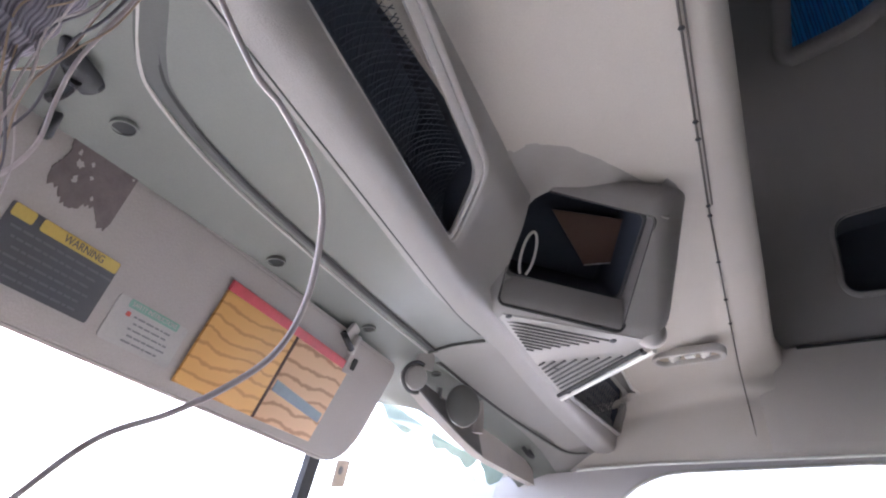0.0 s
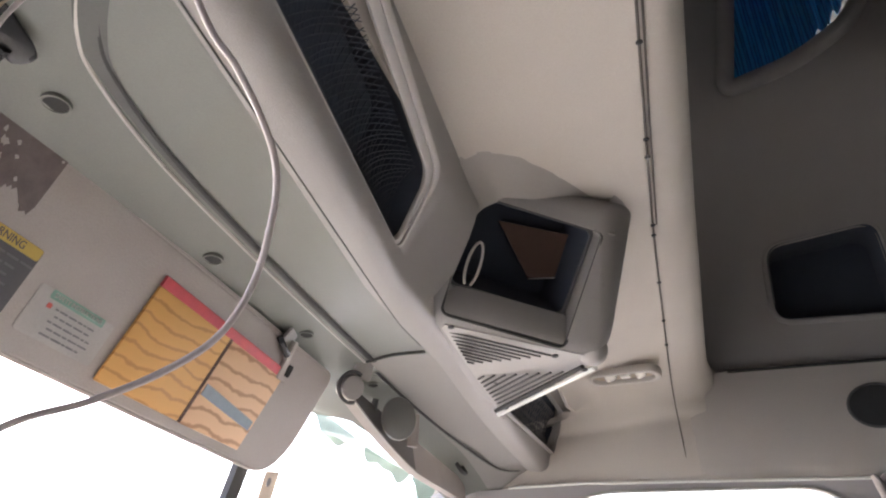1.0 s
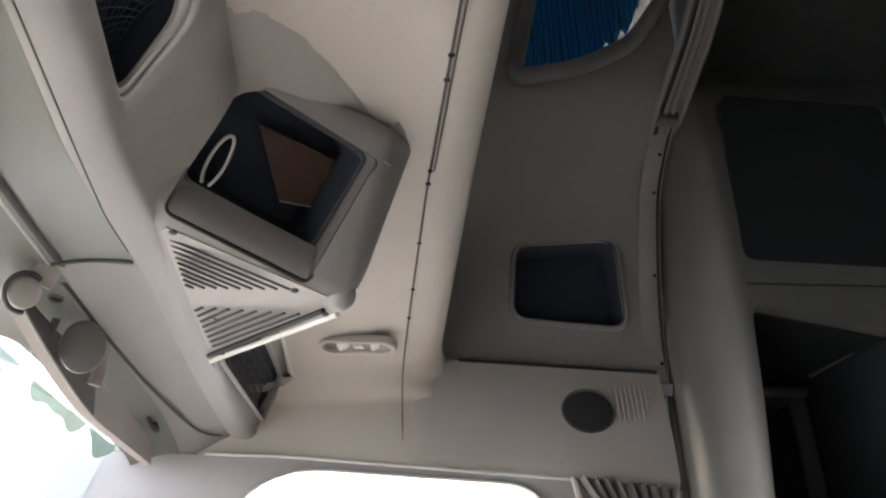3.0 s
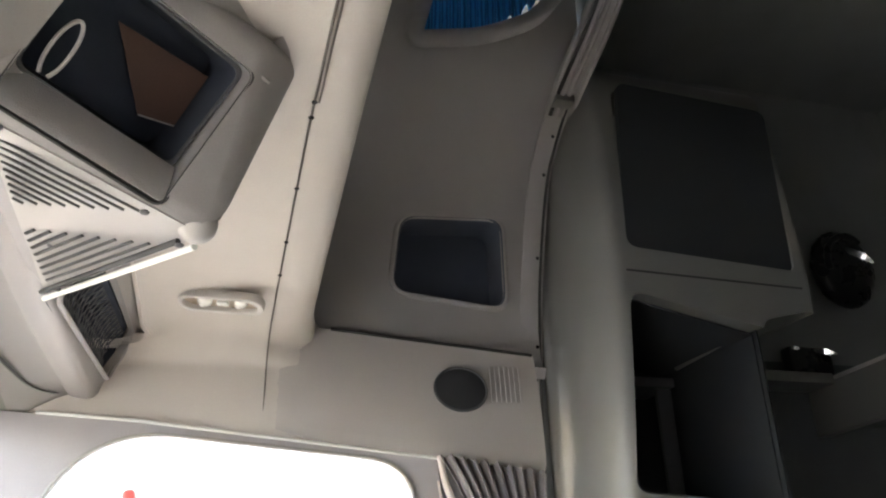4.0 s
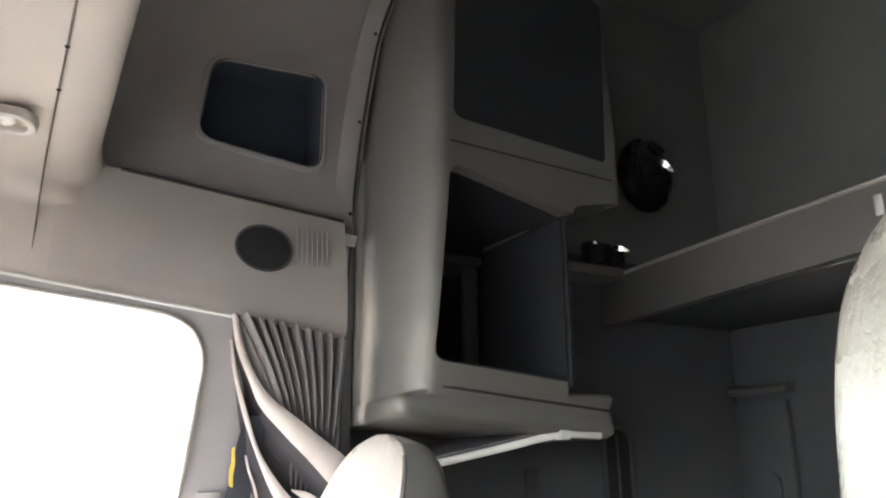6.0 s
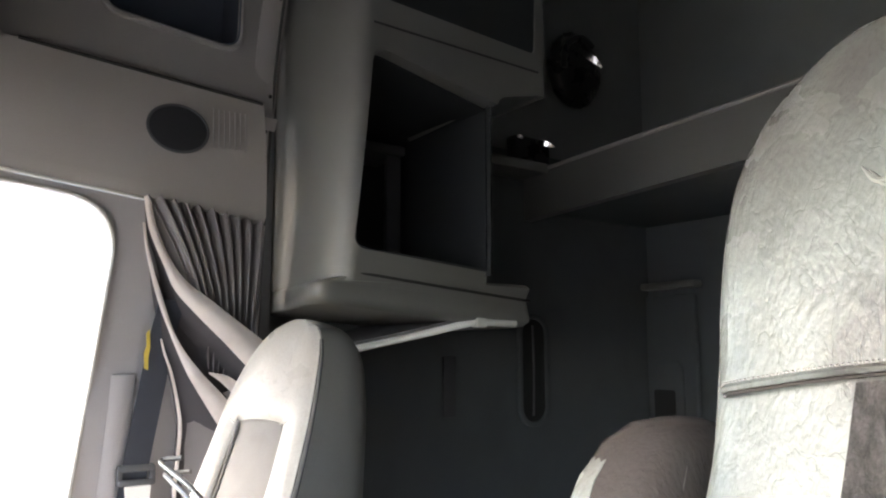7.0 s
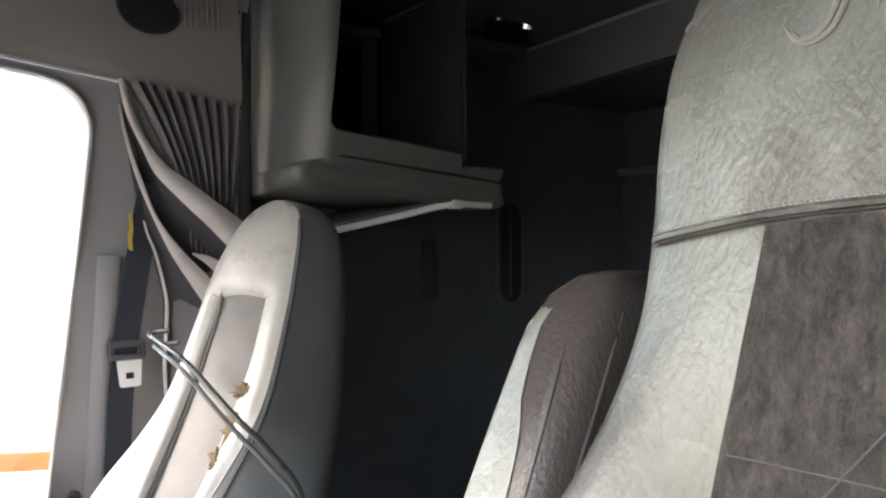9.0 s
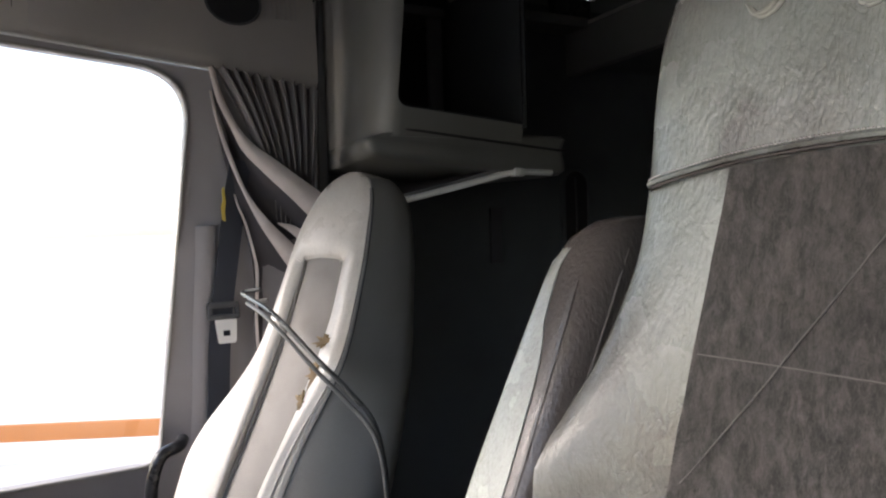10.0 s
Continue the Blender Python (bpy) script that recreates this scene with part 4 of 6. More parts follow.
# net shelves: lining behind each opening, and the net itself
for k, (x0, x1) in enumerate(SHELVES):
    shelf = thing("net_shelf", ((x0 + x1) / 2, 0.85, 1.80), "overhead storage shelf behind a dark stretchy net" if k == 0 else "overhead storage shelf behind a pale knotted net",
                  "storage shelf", "overhead net shelves")
    out, m = shelf_cut(x0, x1)
    part("shelf_liner", joined(ring(shelf_cut(x0, x1, 0.004)[0], out, m @ Matrix.Translation((0, 0, -0.13)), 0.128 - 0.022 * k),
         prism(shelf_cut(x0, x1, 0.004)[0], m @ Matrix.Translation((0, 0, -0.135)), 0.006)), NAVY, shelf, "dark blue shelf lining")
    cx, cy = sum(p[0] for p in out) / len(out), sum(p[1] for p in out) / len(out)
    hx, hy = max(abs(p[0] - cx) for p in out), max(abs(p[1] - cy) for p in out)
    if k == 0:
        for grow, z0, deep in ((0.003, 0.0, 0.004), (-0.0045, -0.006, 0.007)):
            outer = [(cx + (x - cx) * (1 + grow / hx), cy + (y - cy) * (1 + (grow if y > cy else min(grow, 0.0) / 6) / hy)) for x, y in out]
            within = [(cx + (x - cx) * (1 + (grow - 0.008 - 0.003 * (grow < 0)) / hx), cy + (y - cy) * (1 + ((grow - 0.008 - 0.003 * (grow < 0)) if y > cy else min(grow, 0.0) / 6 - 0.001) / hy)) for x, y in out]
            part("shelf_rim", ring(outer, within, m @ Matrix.Translation((0, 0, z0)), deep, 0.0015), TRIM, shelf, "stepped grey rim")
    else:
        part("shelf_rim", tube([m @ V(cx + (x - cx) * 0.985, cy + (y - cy) * 0.93, -0.008) for x, y in out], 0.0045, 8, 0, closed=True), SHADEROLL, shelf, "rounded grey rim")
    w, h = x1 - x0, 0.088 if k == 0 else 0.118
    cords = []
    n = 60 if k == 0 else 30
    for s in (-1, 1):
        for i in range(n):
            a = -w - 0.06 + (w + 0.12) * i / n
            line = []
            for f in steps(0, 1, 17):
                x, y = a + s * 0.075 * (f - 0.5) + 0.002 * math.sin(i * 1.7 + 5 * f), h * f
                xr = -0.012 - (0.085 if k == 0 else 0.015) * f
                if -w + 0.004 < x < xr and 0.006 < y < h - (0.016 if k == 0 else 0.012):
                    line.append(m @ V(x, y, -0.014 - 0.022 * math.sin(math.pi * f)))
            if len(line) > 1:
                cords.append(tube(line, 0.0006 if k == 0 else 0.0013, 4, 0))
    net = part("net", joined(*cords), NET if k == 0 else NETLIGHT, shelf, "woven storage net")
    net["kind"] = "stuff"

# seam and studs across the front headliner
headseam = thing("headliner_seam", (0.0, 0.556, 1.92), "dark joint strip with small studs across the headliner", "headliner joint")
seam_pts = [(p.x, 0.556 - 0.010 * max(0, p.x), p.z + 0.0005) for p in ceil_line if p.x > -0.97]
part("joint", tube(seam_pts, 0.0018, 5, 0), JOINT, headseam)
part("joint_edge", tube([(x, y - 0.006, z + 0.0005) for x, y, z in seam_pts if x < -0.02], 0.0014, 5, 0), JOINT, headseam)
for x in (-0.62, -0.52, -0.316, -0.269, -0.056, -0.02, 0.174, 0.36, 0.50):
    z = min((abs(p.x - x), p.z) for p in ceil_line)[1]
    part("stud", ball((x, 0.556 - 0.010 * max(0, x), z - 0.001), 0.0042, 1, 1, 0.6, 8), BLACK, headseam)
side_seam = thing("header_joint", (0.84, 0.548, 1.7), "fine upright joint in the panel over the door", "panel joint")
part("joint", tube([V(*header_at(0.548, f)) + V(-0.0005, 0, 0) for f in (0.0, 0.2, 0.36)], 0.0012, 5, 4), JOINT, side_seam)

# dome lamp
lamp = thing("dome_lamp", (0.61, 0.655, 1.872), "oval ceiling reading lamp with clear lenses, switched off", "ceiling lamp")
lm = basis((0.612, 0.655, 1.871), (-0.30, -0.93, -0.12), (0.92, -0.30, -0.26))
if (lm.to_3x3() @ V(0, 0, 1)).z > 0:
    lm = basis((0.612, 0.655, 1.871), (0.30, 0.93, 0.12), (0.92, -0.30, -0.26))
bezel = rr(0.175, 0.058, 0.028, 7)
dish = [(x * 0.86 + 0.002, y * 0.66) for x, y in bezel]
lamp_base = part("base", ring(bezel, dish, lm @ Matrix.Translation((0, 0, -0.012)), 0.021, 0.004), LAMPGREY, lamp, "pale grey lamp bezel")
part("dish", prism(dish, lm @ Matrix.Translation((0, 0, -0.010)), 0.007), LAMPDISH, lamp_base, "dull reflector dish")
for s, r in ((-0.040, 0.016), (0.034, 0.018)):
    part("lens", joined(ball(lm @ V(s, 0.0, -0.001), r, 1.35, 0.85, 0.55, 18), ball(lm @ V(s + 0.004, 0.001, 0.004), r * 0.5, 1.2, 0.9, 0.8, 12)), LENS, lamp_base, "clear bulb lens")
part("switch", prism(rr(0.024, 0.012, 0.004), lm @ Matrix.Translation((-0.003, 0, -0.003)), 0.008, 0.002), WHITEPLASTIC, lamp_base, "white rocker switch")

# ---- sun visors ----
VM = basis((-0.50, 1.11, 1.755), (1, 0.02, 0), (0, -0.52, 0.85))      # x along the visor, y up, z towards the cab
if (VM.to_3x3() @ V(0, 0, 1)).y > 0:
    VM = VM @ Matrix.Diagonal((1, 1, -1, 1))
visor = thing("sun_visor", (-0.50, 1.11, 1.77), "large folded-down beige sun visor with labels and a stained patch", "sun visor", "sun visors")
visor_out = rounded([(0.45, 0.010), (-0.64, 0.050), (-0.64, -0.122), (0.43, -0.174)], [0.02, 0.02, 0.02, 0.085], 7)
part("panel", prism(visor_out, VM @ Matrix.Translation((0, 0, -0.012)), 0.018, 0.005, 3), VISOR, visor)
part("hem", tube([VM @ V(x, y, 0.002) for x, y in visor_out], 0.0035, 6, 0, closed=True), VISOR, visor)
clip = part("pivot_clip", joined(prism(rounded([(-0.016, -0.006), (0.014, -0.010), (0.018, 0.016), (-0.004, 0.022)], 0.003, 3), VM @ Matrix.Translation((0.262, 0.012, 0.006)), 0.006, 0.0015),
     prism(rr(0.010, 0.030, 0.002), VM @ Matrix.Translation((0.276, 0.004, 0.010)), 0.010, 0.002)), LAMPGREY, visor, "pale plastic visor clip")
part("clip_pin", tube([VM @ V(0.240, 0.012, 0.010), VM @ V(0.252, 0.004, 0.015), VM @ V(0.272, -0.004, 0.016)], 0.005, 8, 3), BLACK, clip, "dark pin")
part("clip_base", prism(rr(0.035, 0.05, 0.006), VM @ Matrix.Translation((0.30, -0.014, 0.005)), 0.008, 0.002), VISOR, visor)
part("clip_slot", prism(rr(0.012, 0.018, 0.003), VM @ Matrix.Translation((0.302, -0.022, 0.011)), 0.004), GROOVE, visor)


def sticker(name, c, w, h, mat, label, bars=(), lean=0.0, r=0.004):
    ob = thing(name, tuple(VM @ V(c[0], c[1], 0.006)), label, "label")
    m = VM @ Matrix.Translation((c[0], c[1], 0.0062)) @ pose(0, 0, 0, 0, 0, lean)
    page = part("sheet", prism(rr(w, h, r, 3), m, 0.0008), mat, ob)
    for x, y, bw, bh, bmat in bars:
        if bmat in (INKGREY, INKDIM):      # a line of unreadable words
            at = x - bw / 2
            while at < x + bw / 2 - 0.004:
                ww = random.uniform(0.004, 0.015)
                part("printed_word", prism(rr(ww, bh, bh * 0.2, 2), m @ Matrix.Translation((at + ww / 2, y, 0.0009)), 0.0004), bmat, page)
                at += ww + 0.0022
        else:
            part("printed_bar", prism(rr(bw, bh, min(bw, bh) * 0.2, 2), m @ Matrix.Translation((x, y, 0.0009)), 0.0004), bmat, page)
    return page, m


def letters(text, m, size, mat, parent):
    cu = bpy.data.curves.new("lettering", "FONT")
    cu.body, cu.size, cu.align_x, cu.align_y = text, size, "CENTER", "CENTER"
    cu.extrude = 0.0002
    tmp = new("lettering", cu)
    bpy.context.view_layer.update()
    me = bpy.data.meshes.new_from_object(tmp.evaluated_get(bpy.context.evaluated_depsgraph_get()))
    bpy.data.objects.remove(tmp)
    bm = bmesh.new()
    bm.from_mesh(me)
    bmesh.ops.transform(bm, matrix=m, verts=bm.verts[:])
    return part("lettering", bm, mat, parent)


random.seed(21)
stain = thing("stained_patch", tuple(VM @ V(-0.254, 0.004, 0.006)), "dark blotched remains of a peeled label on the visor", "label")
sm_ = VM @ Matrix.Translation((-0.254, 0.004, 0.0062)) @ pose(0, 0, 0, 0, 0, -3)
ragged = [(0.041, y) for y in steps(-0.022, 0.029, 4)] + [(x, 0.029) for x in steps(0.03, -0.03, 4)]
ragged += [(-0.041 + random.uniform(0.0, 0.002) + 0.003 * math.sin(y * 150), y) for y in steps(0.026, -0.016, 22)] + [(x, -0.026 + random.uniform(-0.002, 0.004) + 0.006 * math.sin(x * 140)) for x in steps(-0.038, 0.038, 30)]
part("sheet", prism(ragged, sm_, 0.0008), STAINED, stain)
for x, y, r in ((-0.022, 0.008, 0.006), (-0.010, 0.014, 0.003), (-0.018, -0.006, 0.005), (-0.004, 0.003, 0.003), (-0.028, 0.016, 0.004), (0.036, 0.025, 0.002), (0.008, -0.012, 0.003)):
    flake = [(x + r * random.uniform(0.3, 0.95) * math.cos(2 * math.pi * i / 13), y + r * random.uniform(0.3, 0.95) * math.sin(2 * math.pi * i / 13)) for i in range(13)]
    part("bare_fleck", prism(flake, sm_ @ Matrix.Translation((0, 0, 0.0009)), 0.0004), VISOR, stain, "bare beige fleck")
warn, wm = sticker("warning_label", (-0.246, -0.078), 0.134, 0.066, LABELDARK, "dark warning label with a yellow heading band",
                   [(0.017, 0.027, 0.098, 0.0115, LABELYELLOW), (-0.052, 0.027, 0.024, 0.0115, LABELYELLOW)] +
                   [(0.0, 0.014 - 0.008 * i, 0.115 - 0.012 * (i % 3), 0.0022, INKDIM) for i in range(6)], -3, 0.003)
letters("WARNING", wm @ Matrix.Translation((0.02, 0.027, 0.0016)), 0.0105, LABELDARK, warn)
note, nm = sticker("caution_label", (-0.105, -0.100), 0.112, 0.048, LABELWHITE, "pale instruction label with a green heading band",
        [(0, 0.020, 0.08, 0.009, LABELGREEN), (-0.034, 0.009, 0.006, 0.005, LABELRED)] +
        [(0.006, 0.009 - 0.0065 * i, 0.062 - 0.008 * (i % 2), 0.002, INKGREY) for i in range(5)], -3)
letters("SAFETY INSTRUCTIONS", nm @ Matrix.Translation((0.0, 0.020, 0.0016)), 0.0068, LABELWHITE, note)
road_map = thing("road_map", tuple(VM @ V(0.12, -0.08, 0.01)), "folded orange road map with a red border tucked on the visor", "road map")
mm = VM @ Matrix.Translation((0.122, -0.078, 0.0065)) @ Matrix.Diagonal((1.12, 0.78, 1, 1)) @ pose(0, 0, 0, 0, 0, -4)
part("left_leaf", prism([(-0.135, -0.085), (0.012, -0.085), (0.012, 0.068), (-0.135, 0.068)], mm, 0.004, 0.0015), MAPPAPER, road_map, "orange map leaf")
part("right_leaf", prism([(0.016, -0.086), (0.155, -0.084), (0.158, 0.066), (0.016, 0.068)], mm, 0.003, 0.001), MAPPALE, road_map, "paler map leaf")
part("border", prism([(-0.135, 0.068), (0.157, 0.065), (0.157, 0.082), (-0.135, 0.085)], mm, 0.0045, 0.001), MAPRED, road_map, "red printed border")
part("fold", prism([(0.011, -0.085), (0.0165, -0.085), (0.0165, 0.068), (0.011, 0.068)], mm, 0.0044), CARDBOARD, road_map)
part("blue_band", prism([(0.022, -0.032), (0.150, -0.046), (0.150, -0.028), (0.022, -0.012)], mm, 0.0040), MAPBLUE, road_map)

# passenger visor, pushed out towards the glass
pv = thing("sun_visor", (0.45, 1.10, 1.75), "beige passenger sun visor tipped towards the glass", "sun visor", "sun visors")


def flap(f, g):
    """The visor's face: f along it from the pivot, g from the hinge down."""
    hinge = V(0.0 + 0.80 * f, 1.108, 1.764 - 0.05 * f)
    tip = V(0.80 * f, 1.098 + 0.01 * f, 1.738 - 0.066 * (1 - (1 - min(1.0, f / 0.5)) ** 1.6) - 0.012 * f)
    return hinge.lerp(tip, g)


part("panel", sheet(flap, steps(0, 1, 14), steps(0, 1, 5), 0.016), VISOR, pv)
part("hem", tube([flap(f, 1.0) for f in steps(0, 1, 10)], 0.0016, 6, 3), LABELWHITE, pv, "pale lower hem")
# a dark sheet laid on the visor paints its shade near the pivot
part("shaded_face", sheet(lambda f, g: flap(f, g) + V(0, -0.0035, -0.0005), steps(0.0, 0.44, 14), steps(0.02, 0.985, 6), 0.003), VISORSHADE, pv, "visor face near the pivot, darkened for shade")
part("mirror_cap", disc(basis((0.165, 1.070, 1.731), (0.48, -0.87, 0.0), (-0.1, -0.1, 1)) @ Matrix.Diagonal((0.86, 1.06, 1, 1)), 0.038, 0.012, 24, 0.004), CABINET, pv, "grey round cap")
part("strap", tube([(0.262, 1.068, 1.762), (0.268, 1.072, 1.735), (0.262, 1.076, 1.698)], 0.011, 8, 4, flat=0.4), VISOR, pv)
drum = basis((-0.030, 1.085, 1.744), (0.806, -0.591, 0), (-0.2, -0.25, 0.95))
pivot = part("pivot", joined(prism(rounded([(-0.016, -0.006), (0.022, -0.014), (0.026, 0.014), (-0.004, 0.028)], 0.004, 3), drum @ Matrix.Translation((0.012, 0.026, -0.004)), 0.006, 0.002),
     disc(drum @ Matrix.Translation((0, 0, -0.018)), 0.021, 0.028, 24, 0.004)), TRIM, pv, "grey round visor pivot")
part("pivot_band", tube([drum @ V(0.0255 * math.cos(a), 0.0255 * math.sin(a), 0.004) for a in steps(1.0, 5.0, 18)], 0.0034, 6, 2), DARKTRIM, pivot, "dark pivot band")
part("clip", tube([(0.66, 1.09, 1.735), (0.668, 1.08, 1.715), (0.69, 1.075, 1.712), (0.70, 1.085, 1.73)], 0.005, 8, 4), DARKTRIM, pv, "dark visor hook")
part("arm", tube([(0.13, 1.10, 1.765), (0.14, 1.11, 1.74), (0.16, 1.115, 1.725)], 0.006, 8, 4), DARKTRIM, pv)

for x, y in ((-0.481, 1.075), (-0.779, 1.042), (-0.205, 1.085), (0.075, 1.085)):
    plug = thing("screw_hole", (x, y, head_z(x, y)), "round recessed screw hole in the header panel", "screw hole", "header screw holes")
    z = head_z(x, y) - 0.0025
    part("rim", ring([(0.0145 * math.cos(a), 0.011 * math.sin(a)) for a in steps(0, 2 * math.pi * 19 / 20, 20)],
                     [(0.0115 * math.cos(a), 0.0095 * math.sin(a)) for a in steps(0, 2 * math.pi * 19 / 20, 20)], Matrix.Translation((x, y, z)), 0.004), GREENISH, plug)
    part("hole", disc(Matrix.Translation((x, y, z + 0.0012)) @ Matrix.Diagonal((1, 0.8, 1, 1)), 0.0118, 0.002, 18), GROOVE, plug)

hook = thing("coat_hook", (-0.78, 1.07, 1.78), "glossy black plastic visor bracket on the header", "bracket")
part("arm", hull([(-0.895, 1.001, 1.783), (-0.889, 0.993, 1.783), (-0.838, 1.002, 1.772), (-0.836, 1.014, 1.768), (-0.843, 1.028, 1.768), (-0.881, 1.018, 1.772), (-0.86, 1.008, 1.79)], 0.004), BLACK, hook)
part("pin", tube([(-0.858, 1.017, 1.771), (-0.852, 1.035, 1.771), (-0.848, 1.054, 1.774)], 0.0055, 8, 4), BLACK, hook)
part("pivot", hull([(-0.836, 1.069, 1.778), (-0.822, 1.062, 1.778), (-0.812, 1.088, 1.762), (-0.826, 1.092, 1.762), (-0.828, 1.075, 1.758)], 0.003), BLACK, hook)

for x0, x1, phase in ((0.10, 0.375, 0.4), (0.40, 0.66, 2.1), (0.68, 0.82, 4.0)):
    film = thing("tint_film", ((x0 + x1) / 2, 1.22, 1.75), "torn scrap of green tint film stuck to the windscreen", "tint film", "tint film scraps")

    def torn(x, f):
        """The scrap on the glass, with a ragged lower edge."""
        taper = math.sin(math.pi * (x - x0 * 0.995 + 0.0005) / (x1 - x0 * 0.995 + 0.001)) ** 0.4
        deep = (0.030 + 0.010 * math.sin(29 * x + phase) + 0.004 * math.sin(67 * x + 2 * phase)) * taper
        z = 1.792 - 0.092 * x - 0.018 * x * x - deep * f
        return (x, GL(z) - 0.018 - 0.10 * x * x, z)

    part("scrap", sheet(torn, steps(x0, x1, 60), steps(0, 1, 4), 0.0012), TINTFILM, film).visible_shadow = False

tag = thing("paper_tag", (0.09, 1.30, 1.63), "small tan paper tag stuck to the windscreen", "sticker")
tm = basis((0.092, GL(1.628) - 0.014, 1.628), (1, 0, 0.12), (-0.12, -0.42, 1))
part("sheet", prism(rr(0.052, 0.05, 0.004, 3), tm, 0.002), PAPERTAG, tag)
part("blot", disc(tm @ Matrix.Translation((-0.006, 0.006, -0.001)), 0.008, 0.004, 14), INKGREY, tag)

# ---- hanging cables ----
def cable(name, pts, r, mat, label, near=1.0):
    ob = thing(name, pts[0], label, "cable", "hanging cables")
    part("sheath", tube(pts, r, 10, 8), mat, ob)
    return ob


cable("hanging_cable", [(-1.06, 0.80, 1.80), (-1.040, 0.763, 1.640), (-1.009, 0.752, 1.579), (-0.992, 0.747, 1.565), (-0.975, 0.743, 1.546), (-0.964, 0.744, 1.530),
      (-0.956, 0.752, 1.508), (-0.952, 0.762, 1.489), (-0.954, 0.774, 1.473), (-0.961, 0.791, 1.461), (-0.972, 0.810, 1.451), (-0.987, 0.830, 1.442), (-1.002, 0.850, 1.422),
      (-1.02, 0.88, 1.39)], 0.0014, WHITEWIRE, "single pale cable hanging in a loose bow across the doorway")
random.seed(4)
BUNDLE = ((0.0, WHITEWIRE, 0.0011), (0.008, TANWIRE, 0.0008), (-0.010, WHITEWIRE, 0.0009), (0.004, GREYWIRE, 0.0012), (-0.018, TANWIRE, 0.0009), (0.002, WHITEWIRE, 0.0007),
          (-0.004, GREYWIRE, 0.0011), (-0.012, TANWIRE, 0.0008))
for dx, mat, r in BUNDLE:
    j = lambda s: random.uniform(-s, s)
    cable("hanging_cable", [(-0.965 + dx, 0.83, 1.74), (-0.989 + dx + j(0.006), 0.853, 1.668), (-0.997 + dx + j(0.008), 0.874, 1.650), (-0.995 + dx + j(0.012), 0.894 + j(0.008), 1.625),
          (-0.988 + dx * 0.8 + j(0.010), 0.913, 1.592), (-0.978 + dx * 0.5 + j(0.008), 0.930, 1.55), (-0.968 + dx * 0.5, 0.945 + j(0.008), 1.48), (-0.975, 0.955, 1.38)],
          r * 0.75, mat, "one of several tangled cables hanging at the windscreen pillar")
cable("hanging_cable", [(-1.0, 0.93, 1.575), (-0.982, 0.918, 1.588), (-0.974, 0.905, 1.607), (-0.976, 0.893, 1.632), (-0.978, 0.878, 1.652), (-0.97, 0.85, 1.69)],
      0.0013, WHITEWIRE, "pale cable curling at the windscreen pillar")
cable("hanging_cable", [(-0.905, 0.90, 1.79), (-0.927, 0.92, 1.748), (-0.945, 0.92, 1.705), (-0.961, 0.92, 1.674), (-0.985, 0.925, 1.655)], 0.0008, TANWIRE, "thin tan cable slung across the header corner")
roll = thing("cloth_sleeve", (-1.0, 0.93, 1.70), "ribbed grey cloth sleeve round a bundle of cables", "cable sleeve")
part("sleeve", tube([(-1.03, 0.925, 1.60), (-1.02, 0.908, 1.635), (-1.01, 0.884, 1.665), (-0.995, 0.85, 1.72)], lambda f: 0.019 + 0.0015 * math.sin(f * 60), 14, 12), HOSE, roll)

# ---- side panel: speaker, strip, curtain, belt ----
speaker = thing("wall_speaker", (0.862, 0.09, 1.771), "round black speaker in the panel over the door", "speaker")
sm = basis((0.846, 0.088, 1.771), (0, -1, 0), (0.12, 0, 1))
if (sm.to_3x3() @ V(0, 0, 1)).x > 0:
    sm = basis((0.846, 0.088, 1.771), (0, 1, 0), (0.12, 0, 1))
    sm = sm if (sm.to_3x3() @ V(0, 0, 1)).x < 0 else sm @ Matrix.Diagonal((1, 1, -1, 1))
grille = part("grille", disc(sm @ Matrix.Translation((0, 0, -0.006)) @ Matrix.Diagonal((1.22, 1, 1, 1)), 0.052, 0.014, 32, 0.003), GRILLE, speaker, "black mesh grille")
part("rim", tube([sm @ V(0.0655 * math.cos(a), 0.054 * math.sin(a), 0.007) for a in steps(0, 2 * math.pi * 31 / 32, 32)], 0.003, 6, 0, closed=True), DARKTRIM, grille)
for i in range(7):
    y = 0.008 - i * 0.0125
    part("vent_rib", tube([(0.8435, y, 1.745), (0.8465, y, 1.79), (0.852, y, 1.835)], 0.0018, 6, 2), TRIM, speaker, "")

ledge = thing("panel_joint", (0.875, 0.1, 1.885), "dark joint between the header and upper side panels", "panel joint")
part("joint", tube([(0.874, y, 1.871 + (y + 0.1) * 0.075 + 0.004) for y in steps(-0.115, 0.40, 10)], 0.005, 6, 3), GROOVE, ledge)

strip = thing("trim_strip", (0.92, -0.14, 1.6), "grey trim strip with screws down the side panel's rear edge", "trim strip")
STRIP = [(0.975, 1.20), (0.955, 1.55), (0.930, 1.82), (0.905, 2.0), (0.868, 2.14), (0.79, 2.33), (0.70, 2.42), (0.60, 2.48), (0.40, 2.555), (0.28, 2.62)]
sl = spline([(x, -0.138, z) for x, z in STRIP], 5)
sl_low = [p for p in sl if p.z < 2.475]
strip_rail = part("rail", sheet(lambda i, f: sl[int(i)] + V(-0.006 * math.sin(math.pi * f), 0.030 - (0.034 + 0.028 * ease((sl[int(i)].z - 1.62) / 0.3)) * f, 0), range(len(sl_low)), steps(0, 1, 5), 0.012), SHADELINER, strip)
part("gap", tube([p + V(-0.004, -0.021, 0) for p in sl_low], 0.004, 6, 0), GROOVE, strip)
